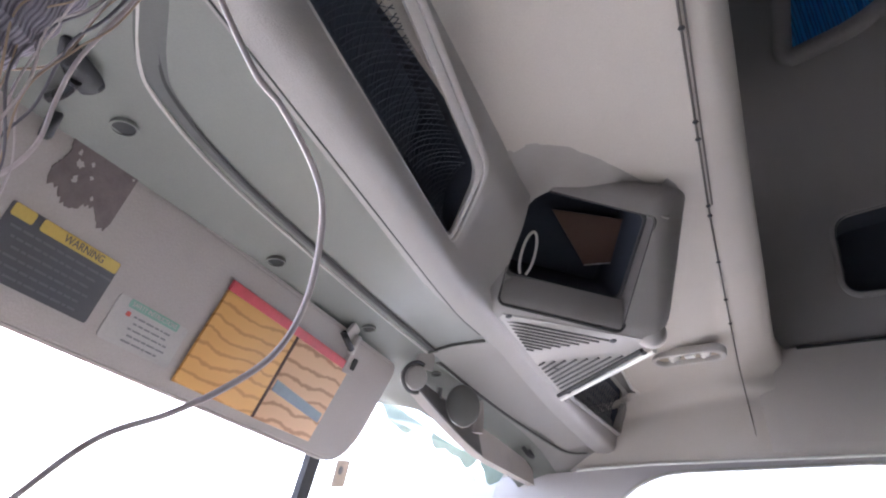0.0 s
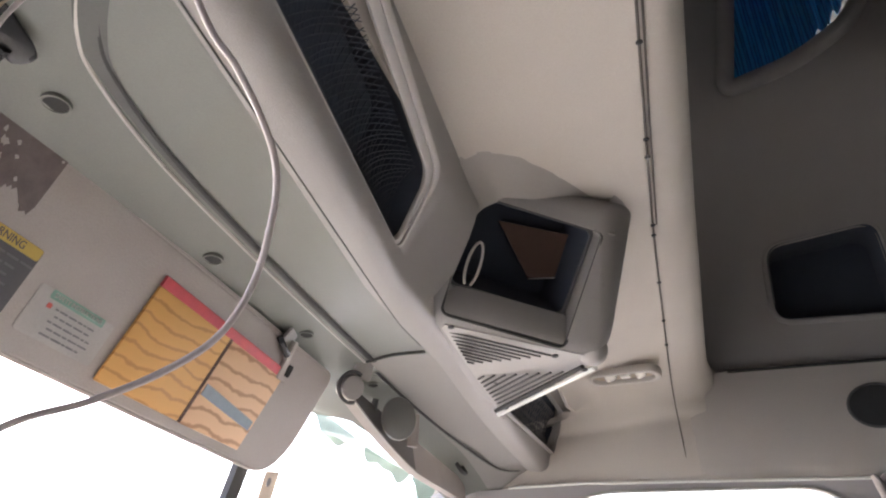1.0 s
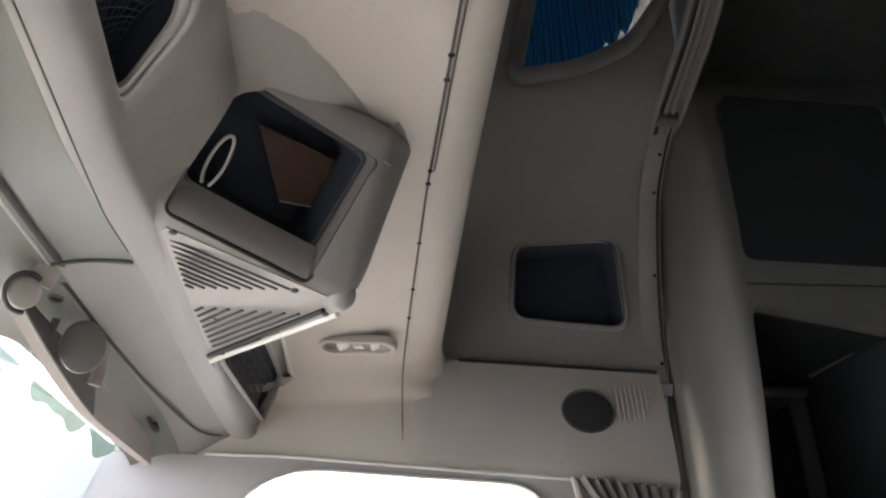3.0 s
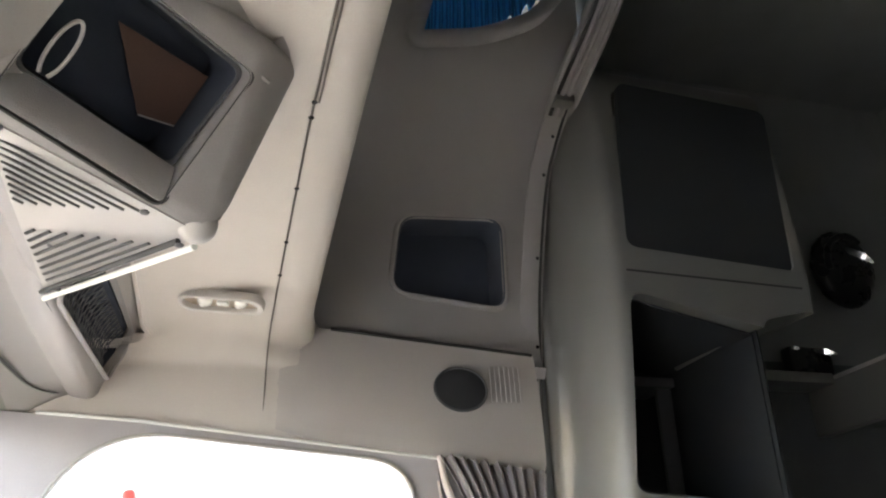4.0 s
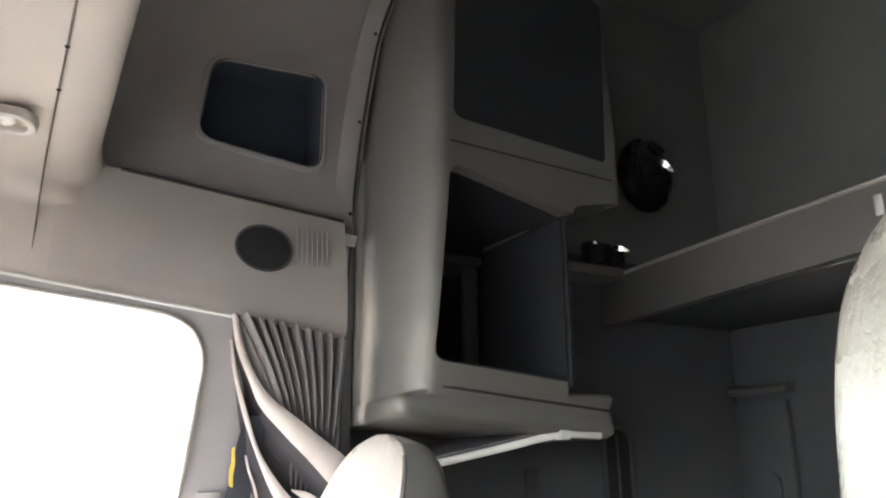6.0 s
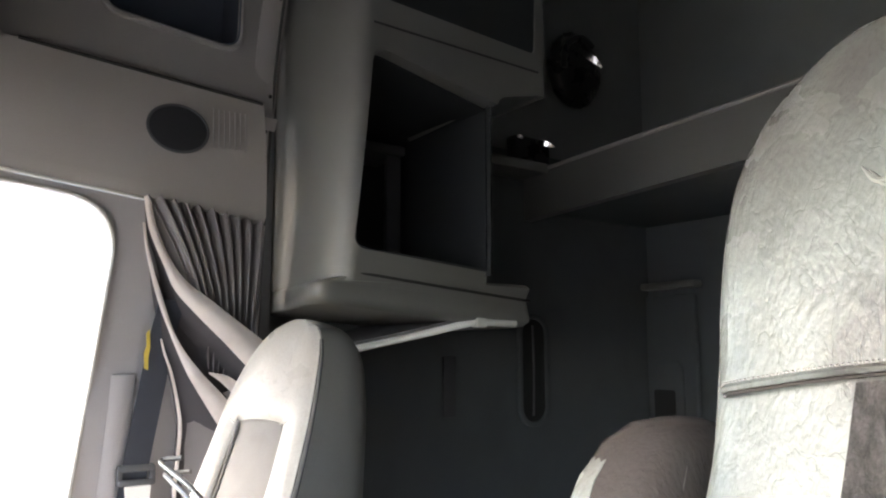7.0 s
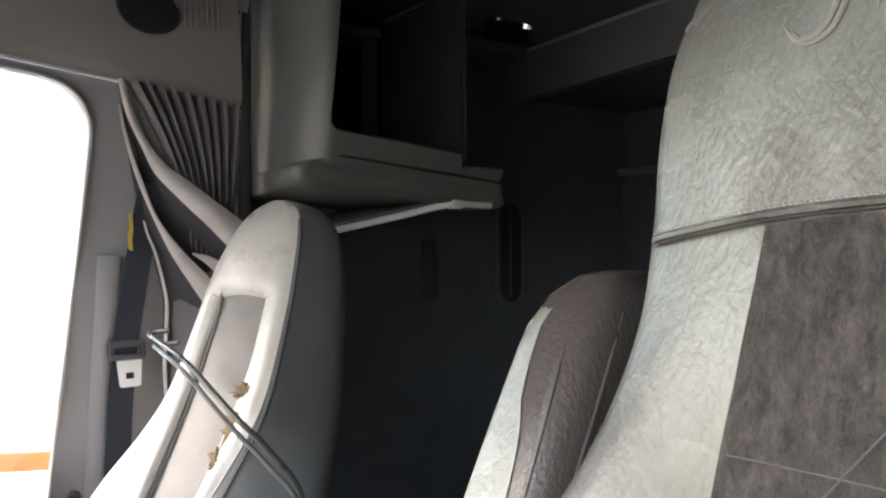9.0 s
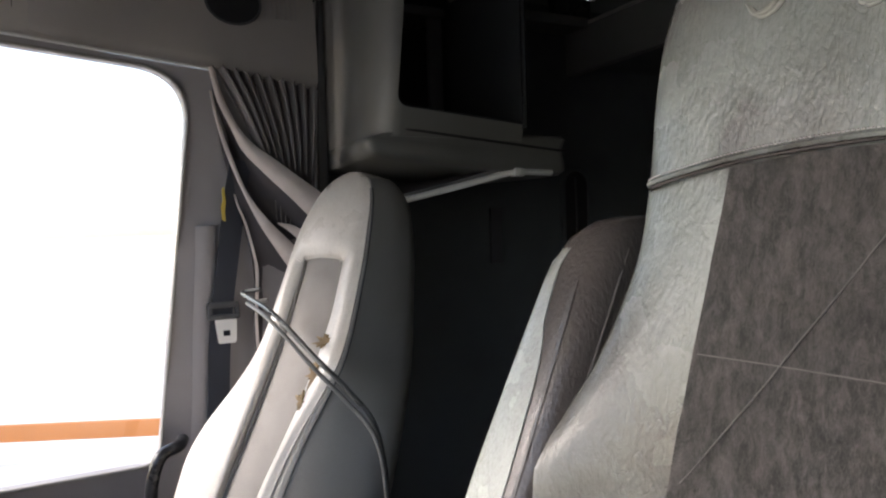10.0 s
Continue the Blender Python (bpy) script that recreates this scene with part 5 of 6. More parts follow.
for x, z in ((0.700, 2.42), (0.776, 2.345), (0.862, 2.138), (0.906, 1.905), (0.928, 1.823), (0.950, 1.641), (0.962, 1.45)):
    part("screw", ball((x - 0.012, -0.143, z), 0.005, 0.7, 1, 1, 8), BLACK, strip_rail)
rail = thing("curtain_rail", (0.5, -0.12, 2.53), "ribbed curtain rail with a dark track along the roof edge", "curtain rail")
part("rail_bed", sheet(lambda i, f: sl[int(i)] + V(0.004, 0.034 - 0.075 * f, 0.002), range(len(sl_low) - 2, len(sl)), steps(0, 1, 3), 0.010), SHADELINER, rail)
for dy in (0.030, 0.006, -0.012, -0.040):
    part("rib", tube([p + V(-0.004, dy, 0.0) for p in sl[len(sl_low) - 2:]], 0.007, 8, 0), SHADELINER, rail)
part("track", tube([p + V(-0.003, 0.018, 0.0) for p in sl[len(sl_low) - 2:]], 0.006, 8, 0), GROOVE, rail, "dark curtain track")
part("end_bracket", joined(block((0.585, -0.165, 2.463), (0.625, -0.112, 2.487), 0.004), ball((0.588, -0.125, 2.468), 0.005, 1, 1, 1, 8)), CABINET, rail, "small grey end bracket")

# blue curtain in the roof window
blue = thing("blue_curtain", (0.53, 0.06, 2.56), "blue pleated curtain drawn across the roof window", "curtain")


def blue_at(s, f):
    y = 0.268 - 0.352 * s - 0.035 * f * s
    sill = linear([(-0.30, 2.86), (-0.17, 2.84), (-0.03, 2.64), (0.10, 2.575), (0.262, 2.545), (0.40, 2.545)], y + 0.01)
    z0 = sill + 0.026 + 0.009 * math.sin(s * 47) + 0.005 * math.sin(s * 91 + 1) + 0.045 * ease((s - 0.55) / 0.45)
    z = z0 + (2.90 - z0) * f
    return (upper_x(z) + 0.030 + 0.007 * math.sin(s * 95 + 1.5 * math.sin(f * 2)), y, z)


part("cloth", sheet(blue_at, steps(0, 1, 90), steps(0, 1, 8), 0.0015), BLUECLOTH, blue)

# grey curtain gathered behind the door
curtain = thing("side_curtain", (0.86, 0.02, 1.61), "grey pleated sleeper curtain gathered behind the door pillar", "curtain")


def pleat_at(s, f):
    y = 0.150 - 0.252 * s
    y -= 0.15 * math.sin(min(1.0, f / 0.5) * math.pi / 2) * (1 - s)
    z = 1.612 + 0.004 * math.sin(s * 100) - 0.035 * s - f * 0.72
    x = wall_x(z) - 0.030 + 0.02 * f + 0.013 * math.sin(s * 2 * math.pi * 9 + 0.7 * math.sin(3 * f)) * (1 + 0.5 * f)
    return (x, y, z)


part("pleats", sheet(pleat_at, steps(0, 1, 110), steps(0, 1, 14), 0.002), GREYCLOTH, curtain)


def fold(low, high, name, mat, belly):
    """A strip of cloth between two edges, bulging into the cab by belly."""
    a, b = spline(low, 8), spline(high, 8)

    def at(i, f):
        p = a[int(i)].lerp(b[int(i)], f)
        return (p.x - belly * math.sin(math.pi * f) * min(1.0, 12 * (a[int(i)] - b[int(i)]).length), p.y, p.z)
    part(name, sheet(at, range(min(len(a), len(b))), steps(0, 1, 7), 0.003), mat, curtain)


HEM_LOW = [(0.826, 0.156, 1.612), (0.826, 0.141, 1.541), (0.832, 0.107, 1.471), (0.826, 0.083, 1.419), (0.82, 0.035, 1.367), (0.818, -0.028, 1.308), (0.818, -0.065, 1.271), (0.825, -0.16, 1.18)]
HEM_HIGH = [(0.826, 0.143, 1.616), (0.826, 0.128, 1.555), (0.832, 0.096, 1.490), (0.826, 0.060, 1.441), (0.82, -0.001, 1.396), (0.818, -0.052, 1.359), (0.818, -0.098, 1.327), (0.825, -0.19, 1.26)]
SECOND_LOW = [(0.842, 0.152, 1.56), (0.838, 0.142, 1.495), (0.838, 0.119, 1.412), (0.84, 0.086, 1.331), (0.836, 0.048, 1.248), (0.834, 0.004, 1.177), (0.834, -0.035, 1.116), (0.84, -0.10, 1.00)]
SECOND_HIGH = [(0.842, 0.146, 1.56), (0.838, 0.134, 1.495), (0.838, 0.106, 1.409), (0.84, 0.071, 1.323), (0.836, 0.025, 1.258), (0.834, -0.032, 1.199), (0.834, -0.078, 1.149), (0.84, -0.15, 1.05)]
THIRD = [(0.865, 0.10, 1.33), (0.858, 0.092, 1.29), (0.85, 0.079, 1.249), (0.85, 0.062, 1.178), (0.85, 0.056, 1.132), (0.85, 0.059, 1.063), (0.85, 0.062, 0.995), (0.86, 0.05, 0.80)]
fold(HEM_LOW, HEM_HIGH, "front_hem", SUNHEM, 0.014)
# dark sheets paint the shade between the folds, here and below
fold([(x + 0.004, y, z) for x, y, z in SECOND_HIGH], [(x + 0.004, y - 0.004, z) for x, y, z in HEM_LOW], "hollow", HOLLOWSHADE, -0.034)
# folds that catch the sun get the pale hem colour too
fold(SECOND_LOW, SECOND_HIGH, "second_fold", SUNHEM, 0.010)
fold([(0.842, -0.002, 1.245), (0.840, -0.03, 1.225), (0.838, -0.06, 1.195), (0.838, -0.10, 1.15)], [(0.842, -0.002, 1.249), (0.840, -0.042, 1.240), (0.838, -0.08, 1.215), (0.838, -0.12, 1.18)], "small_fold", SUNHEM, 0.008)
fold([(x + 0.006, y, z) for x, y, z in THIRD], [(x + 0.006, y - 0.006, z) for x, y, z in SECOND_LOW], "lower_hollow", HOLLOWSHADE, -0.012)
fold(THIRD, [(x, y - 0.004 - 0.004 * min(1.0, i / 4), z) for i, (x, y, z) in enumerate(THIRD)], "third_fold", SUNHEM, 0.006)
fold([(0.862, y - 0.016, z) for x, y, z in THIRD[3:]], [(0.862, y - 0.20, z + 0.06) for x, y, z in THIRD[3:]], "lower_fold", GREYCLOTH, 0.02)

# door pillar trim and seat belt
trim = thing("pillar_trim", (0.90, 0.17, 1.0), "raised grey trim panel on the door pillar", "pillar trim")
part("panel", sheet(lambda z, f: (wall_x(z) - 0.006 - 0.006 * math.sin(math.pi * f), 0.185 - 0.048 * f + 0.02 * (1.24 - z), z), steps(0.45, 1.245, 8), steps(0, 1, 5), 0.012), PILLAR, trim)
belt = thing("seat_belt", (0.92, 0.12, 0.9), "dark seat belt with a steel tongue hanging at the pillar", "seat belt")
part("webbing", sheet(lambda z, f: (wall_x(z) - 0.026, linear([(0.45, 0.165), (0.90, 0.158), (1.06, 0.150), (1.17, 0.140), (1.32, 0.120), (1.42, 0.105)], z) - 0.053 * f, z), steps(0.45, 1.40, 14), (0, 0.5, 1), 0.003), WEBBING, belt)
bmx = basis((0.912, 0.122, 1.035), (0, -1, 0), (0.15, 0, 1))
if (bmx.to_3x3() @ V(0, 0, 1)).x > 0:
    bmx = bmx @ Matrix.Diagonal((1, 1, -1, 1))
bmx = bmx @ Matrix.Diagonal((1.22, 1.12, 1, 1))
grip = part("tongue_grip", joined(prism(rr(0.062, 0.014, 0.005), bmx @ Matrix.Translation((0, 0.014, 0.0)), 0.014, 0.003), prism(rr(0.060, 0.012, 0.004), bmx @ Matrix.Translation((0, -0.012, 0.0)), 0.014, 0.003),
     prism(rr(0.010, 0.034, 0.003), bmx @ Matrix.Translation((0.027, 0.0, 0.0)), 0.012, 0.002), prism(rr(0.010, 0.034, 0.003), bmx @ Matrix.Translation((-0.027, 0, 0)), 0.012, 0.002)), DARKTRIM, belt, "dark grey plastic belt grip")
part("tongue", ring(rounded([(-0.022, -0.016), (0.022, -0.016), (0.018, -0.070), (-0.018, -0.070)], 0.006, 4), rounded([(-0.007, -0.042), (0.007, -0.042), (0.007, -0.054), (-0.007, -0.054)], 0.001, 4),
              bmx @ Matrix.Translation((0.003, 0, 0.006)), 0.003), STEEL, grip, "bright steel belt tongue")
ytag = thing("yellow_tag", (0.89, 0.118, 1.275), "worn yellow tag on the belt guide", "tag")
part("sheet", prism(rounded([(-0.004, -0.042), (0.004, -0.046), (0.003, -0.02), (0.006, 0.0), (0.003, 0.038), (-0.003, 0.03), (-0.001, 0.004), (-0.006, -0.01)], 0.002, 3), basis((wall_x(1.30) - 0.036, 0.126, 1.300), (0, -1, 0), (0, -0.15, 1)), 0.003), YELLOW, ytag)
grab = thing("grab_handle", (0.9, 0.3, 0.62), "black grab handle on the door's inner edge", "grab handle")
part("bar", tube([(0.93, 0.31, 0.40), (0.885, 0.312, 0.60), (0.876, 0.305, 0.67), (0.878, 0.285, 0.715), (0.89, 0.245, 0.728), (0.935, 0.225, 0.73)], 0.015, 10, 6), BLACK, grab)

# ---- sleeper cabinet ----
cab = thing("sleeper_cabinet", (0.8, -0.45, 1.45), "tall grey moulded cabinet with two open cubbies and a base tray", "cabinet")
inx = [(1.40, 0.602), (1.46, 0.60), (1.52, 0.578), (1.70, 0.562), (1.93, 0.548), (2.1, 0.545), (2.3, 0.556), (2.45, 0.568), (2.52, 0.58)]
front = spline([(along(inx, z), 0, z) for z in (1.44, 1.55, 1.7, 1.93, 2.1, 2.3, 2.44)] + [(0.583, 0, 2.55), (0.625, 0, 2.60), (0.70, 0, 2.59), (0.80, 0, 2.53), (0.90, 0, 2.44), (0.99, 0, 2.25), (1.07, 0, 1.9), (1.078, 0, 1.44)], 4)


def cab_ring(y, inset, drop):
    """The cabinet's outline at a depth: drawn away from the aisle where the front swells and rounds off."""
    ring = [V(p.x + inset * (1.08 - p.x) / 0.52, y, p.z - drop * ease((p.z - 1.9) / 0.6)) for p in front]
    fall = 0.14 * min(1.0, (y + 0.72) / 0.5)      # the face falls back towards the side wall
    return [V(p.x, p.y - fall * max(0.0, p.x - 0.60), p.z) for p in ring]


shell = part("body", loft([cab_ring(-0.150, 0.200, 0.135), cab_ring(-0.153, 0.140, 0.105), cab_ring(-0.161, 0.088, 0.075), cab_ring(-0.173, 0.047, 0.048), cab_ring(-0.188, 0.018, 0.026), cab_ring(-0.204, 0.003, 0.010),
                           cab_ring(-0.22, 0.0, 0.0), cab_ring(-0.45, 0.0, 0.0), cab_ring(-0.72, 0.0, 0.0)]), CABINET, cab, angle=60)
face_in = basis((0.40, 0, 0), (0, 1, 0), (0, 0, 1))
cub1 = rounded([(-0.262, 2.512), (-0.700, 2.490), (-0.690, 2.027), (-0.234, 2.052)], [0.03, 0.03, 0.02, 0.03], 5)
cub2_open = rounded([(-0.228, 1.943), (-0.62, 1.868), (-0.62, 1.476), (-0.206, 1.508)], [0.04, 0.02, 0.02, 0.03], 5)
cub2_deep = rounded([(-0.262, 1.936), (-0.62, 1.868), (-0.62, 1.476), (-0.262, 1.504)], [0.02, 0.02, 0.02, 0.02], 5)
cubby_solid = lambda x0, x1, ins, end=-0.62: loft([[V(x, max(end, cy + (y - cy) * (1 - ins)), cz + (z - cz) * (1 - ins)) for y, z in out] for x, out in ((x0, cub2_open), (0.60, cub2_open), (x1, cub2_deep))])
cy, cz = -0.42, 1.70
cut(shell, prism(cub1, face_in, 0.28), cubby_solid(0.40, 1.02, 0.0))
notch = rounded([(-0.57, 1.895), (-0.73, 1.93), (-0.73, 1.35), (-0.57, 1.35)], 0.03, 4)
cut(shell, prism(notch, face_in, 0.60))
locker_face = basis((0.592, 0, 0), (0, 1, 0), (-0.02, 0, 1))
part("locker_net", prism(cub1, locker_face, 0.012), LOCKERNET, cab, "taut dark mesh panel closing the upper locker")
part("locker_pull", ball((0.588, -0.49, 2.30), 0.008, 0.6, 1, 1.6, 8), DARKTRIM, cab, "small dark pull knob")
# this liner darkens the cubby where little light reaches
lining = part("cubby_liner", cubby_solid(0.585, 1.018, 0.004, -0.564), CUBBYSHADE, cab, "cubby lining, near black for the shade inside")
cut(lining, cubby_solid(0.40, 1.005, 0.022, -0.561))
part("cubby_partition", block((0.86, -0.50, 1.49), (0.875, -0.455, 1.80), 0.004), DARKTRIM, cab, "dark upright divider in the cubby")
part("cubby_shelf", block((0.84, -0.50, 1.80), (0.99, -0.305, 1.825), 0.004), DARKTRIM, cab, "narrow shelf at the back of the cubby")
part("cubby_lip", tube([(0.90, -0.551, 1.868), (0.74, -0.551, 1.874), (0.60, -0.551, 1.880)], 0.006, 8, 3), CABINET, cab, "grey lip along the back of the cubby")
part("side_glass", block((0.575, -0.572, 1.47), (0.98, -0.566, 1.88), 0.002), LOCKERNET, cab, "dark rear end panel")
part("joint", tube([(along(inx, 1.995) - 0.001, y, 1.992 - 0.02 * (-0.22 - y)) for y in steps(-0.225, -0.70, 6)], 0.0025, 6, 3), GROOVE, cab)


def base_ring(z, g, nose, tilt=0.082):
    """The tray's outline; its inner corner juts out in front of the body by nose."""
    corner = [(g, -0.200 + nose - g), (0.05, -0.198 + nose - g), (0.13, -0.208 + nose * 0.85), (0.47, -0.224), (0.47, -0.725 + g), (g, -0.725 + g)]
    return [(0.605 + px, py, z + tilt * (py + 0.2)) for px, py in rounded(corner, [0.030, 0.02, 0.05, 0.01, 0.01, 0.03], 6)]


part("base_tray", loft([base_ring(1.390, 0.035, 0.040), base_ring(1.396, 0.012, 0.057), base_ring(1.408, 0.0, 0.062), base_ring(1.424, 0.0, 0.062), base_ring(1.434, 0.003, 0.058, 0.06), base_ring(1.440, 0.006, 0.048, 0.04), base_ring(1.446, -0.002, 0.020, 0.0), base_ring(1.455, 0.004, 0.0, 0.0)]), CABINET, cab, "rounded grey base tray", 60)
part("base_joint", tube([(0.618, -0.200, 1.456), (0.5995, -0.235, 1.456), (0.6005, -0.45, 1.4375), (0.6025, -0.712, 1.416)], 0.0035, 6, 4), GROOVE, cab)

table = thing("folding_shelf", (0.8, -0.55, 1.33), "dark fold-down shelf with a pale rounded edge", "folding shelf")
EDGE = [(0.86, -0.27, 1.286), (0.80, -0.344, 1.301), (0.72, -0.452, 1.330), (0.645, -0.535, 1.356), (0.624, -0.562, 1.362), (0.618, -0.60, 1.362), (0.613, -0.672, 1.360)]
edge_line = spline(EDGE, 5)
part("board", sheet(lambda i, f: V(edge_line[int(i)].x * (1 - f) + 1.075 * f, edge_line[int(i)].y, edge_line[int(i)].z - 0.004), range(len(edge_line)), (0, 0.03, 0.5, 1), 0.02, True), DARKTRIM, table)
shelf_edge = part("edge", tube(EDGE, 0.010, 8, 5, flat=0.9), WHITEPLASTIC, table, "pale plastic edge")
part("corner_clip", block((0.611, -0.585, 1.349), (0.634, -0.553, 1.374), 0.004), WHITEPLASTIC, shelf_edge)

# ---- bunk and back of the sleeper ----
bunk = thing("upper_bunk", (0.0, -1.4, 1.74), "upper bunk with a grey front board", "bunk")
part("front_board", loft([[V(x, y, z + dz) for y, z in ((-1.16, 1.755), (-1.125, 1.755), (-1.125, 1.905), (-1.16, 1.905))] for x, dz in ((-1.075, 0.075), (1.075, -0.03))]), CABINET, bunk, "grey padded front board")
part("base", block((-1.075, -1.745, 1.76), (1.075, -1.162, 1.80), 0.004), SLEEPER, bunk)
part("mattress", block((-1.06, -1.74, 1.802), (1.06, -1.17, 1.90), 0.03, 3), SLEEPER, bunk)
part("lip", tube([(-1.07, -1.122, 1.982), (0.0, -1.122, 1.929), (1.07, -1.122, 1.877)], 0.006, 6, 2), TRIM, bunk)
latch = thing("bunk_latch", (0.115, -1.12, 1.86), "small bright metal latch on the bunk board", "latch")
part("plate", prism(rr(0.022, 0.05, 0.004), basis((0.125, -1.124, 1.865), (-1, 0, 0), (0, 0, 1)), 0.006, 0.002), STEEL, latch)
shelf2 = thing("side_shelf", (1.0, -1.0, 1.88), "narrow grey shelf edge between cabinet and bunk", "shelf")
part("edge", block((0.95, -1.12, 1.862), (1.075, -0.73, 1.895), 0.006), CABINET, shelf2)
lampb = thing("reading_lamp", (1.0, -1.38, 2.2), "round glossy black reading lamp on the sleeper wall", "reading lamp")
part("head", joined(ball((1.035, -1.335, 2.28), 0.12, 0.48, 1, 1.15, 24)), BLACK, lampb)
part("ring", tube([(0.995, -1.335 + 0.09 * math.cos(a), 2.28 + 0.105 * math.sin(a)) for a in steps(-0.2, 2.2, 10)], 0.012, 8, 5), BLACK, lampb)


def polished(at, w, h, lean, name, parent, label):
    """A small bowed chrome plate, added for a glint: it faces half towards the driver's side and half towards the
    windscreen.
    """
    at = Vector(at)
    face = ((V(-0.83, 0.6, 1.3) - at).normalized() + (V(-0.35, 1.35, 1.35) - at).normalized()).normalized()
    flat = face.cross(V(0, 0, 1)).normalized()
    up = flat.cross(face)
    a = radians(lean)
    m = basis(at, flat * math.cos(a) + up * math.sin(a), up * math.cos(a) - flat * math.sin(a))
    if (m.to_3x3() @ V(0, 0, 1)).dot(face) < 0:
        m = m @ Matrix.Diagonal((1, 1, -1, 1))
    bow = lambda u, v: m @ V(w * u, h * v * (1 - u * u) ** 0.5 + 0.16 * w * (1 - u * u), 0.006 * (1 - u * u))
    part(name, sheet(bow, steps(-0.98, 0.98, 13), steps(-0.5, 0.5, 4), 0.003), CHROME, parent, label)


# added reflectors that make the glints on lamp and case
polished((0.975, -1.335, 2.308), 0.066, 0.022, 38, "glint_rim", lampb, "added chrome sliver for the lamp's glint")
bottle = thing("chrome_case", (1.0, -1.18, 1.96), "small chrome object lying on the bunk shelf", "small case")
part("case", block((1.012, -1.19, 1.897), (1.062, -1.035, 1.995), 0.01, 3), BLACK, bottle)
polished((1.004, -1.142, 1.972), 0.046, 0.015, 14, "clasp", bottle, "chrome plate placed for a glint on the case")
polished((1.010, -1.050, 1.985), 0.015, 0.011, 20, "clasp", bottle, "chrome plate placed for a glint on the case")

locker = thing("locker_door", (1.0, -1.74, 1.2), "dark grey locker door with a recessed latch", "locker")
part("door", block((0.86, -1.748, 0.75), (1.075, -1.72, 1.50), 0.012), SLEEPER, locker)
part("rail", block((0.84, -1.748, 1.52), (1.078, -1.70, 1.545), 0.006), CABINET, locker)
plate = part("latch_plate", prism(rr(0.15, 0.30, 0.04), basis((0.985, -1.722, 1.115), (-1, 0, 0), (0, 0, 1)), 0.012, 0.004), SLEEPER, locker)
part("latch_hole", prism(rr(0.09, 0.14, 0.01), basis((0.99, -1.732, 1.09), (-1, 0, 0), (0, 0, 1)), 0.024), GROOVE, plate)
slotp = thing("wall_recess", (1.07, -1.15, 1.25), "long rounded dark recess in the sleeper side wall", "wall recess")
swm = basis((1.079, -1.155, 1.235), (0, -1, 0), (0, 0, 1))
if (swm.to_3x3() @ V(0, 0, 1)).x > 0:
    swm = swm @ Matrix.Diagonal((1, 1, -1, 1))
part("rim", ring(rr(0.135, 0.36, 0.06), rr(0.10, 0.33, 0.048), swm, 0.012, 0.003), SLEEPER, slotp)
part("recess", prism(rr(0.10, 0.33, 0.048), swm, 0.004), GROOVE, slotp)
part("bar", tube([(1.070, -1.15, 1.09), (1.066, -1.15, 1.235), (1.070, -1.15, 1.38)], 0.004, 6, 3), DARKTRIM, slotp)
strap = thing("wall_strap", (1.07, -0.81, 1.2), "dark strap hanging on the sleeper side wall", "strap")
part("webbing", block((1.068, -0.835, 1.10), (1.078, -0.79, 1.28), 0.003), DARKTRIM, strap)

# ---- seats ----


def seat_ring(z, cx, hw, yf, depth, bolster, n=40, taper=0.30):
    """A cross-section of a backrest: flat front with raised bolsters, rounded back."""
    out = []
    for i in range(n):
        a = 2 * math.pi * i / n
        c, s = math.cos(a), math.sin(a)
        e = 0.42
        x = abs(c) ** e * (1 if c > 0 else -1)
        y = abs(s) ** e * (1 if s > 0 else -1)
        front = max(0.0, y)
        out.append(V(cx + hw * x * (1 - taper * max(0.0, -y)), yf - depth / 2 + depth / 2 * y + bolster * front * (x * x) ** 1.5, z))
    return out


def backrest(rows):
    """rows: z, centre x, half width, front y, depth, bolster."""
    pts = [spline([(r[0], r[1], r[2]) for r in rows], 5), spline([(r[3], r[4], r[5]) for r in rows], 5)]
    return loft([seat_ring(a.x, a.y, a.z, b.x, b.y, b.z) for a, b in zip(*pts)])


pseat = thing("passenger_seat", (0.60, 0.15, 0.0), "grey vinyl passenger seat with a torn bolster", "seat", "cab seats")
TURN = Matrix(((0.945, -0.327, 0, 0.55), (0.327, 0.945, 0, 0.007), (0, 0, 1, 0), (0, 0, 0, 1)))
# outline across the front, by height: outer edge, centre panel's edges, inner bolster crest, inner flank
P_OUT = [(0.50, 0.190), (0.70, 0.204), (0.765, 0.208), (0.83, 0.186), (0.91, 0.138), (0.99, 0.108), (1.10, 0.113), (1.20, 0.122), (1.26, 0.113), (1.305, 0.100), (1.335, 0.078), (1.352, 0.050), (1.357, 0.036)]
P_PANEL_OUT = [(0.50, 0.055), (0.80, 0.050), (1.0, 0.049), (1.10, 0.057), (1.16, 0.064)]
P_PANEL_IN = [(0.50, -0.055), (0.72, -0.056), (0.82, -0.072), (0.93, -0.083), (1.05, -0.080), (1.16, -0.056)]
P_CREST = [(0.50, -0.105), (0.72, -0.100), (0.83, -0.115), (0.91, -0.140), (0.98, -0.157), (1.05, -0.150), (1.15, -0.128), (1.22, -0.110), (1.26, -0.098), (1.305, -0.076), (1.335, -0.048), (1.352, -0.006), (1.357, 0.016)]
P_FLANK = [(0.50, -0.215), (0.72, -0.208), (0.85, -0.196), (0.98, -0.176), (1.05, -0.160), (1.15, -0.136), (1.22, -0.117), (1.26, -0.104), (1.305, -0.081), (1.335, -0.052), (1.352, -0.008), (1.357, 0.015)]
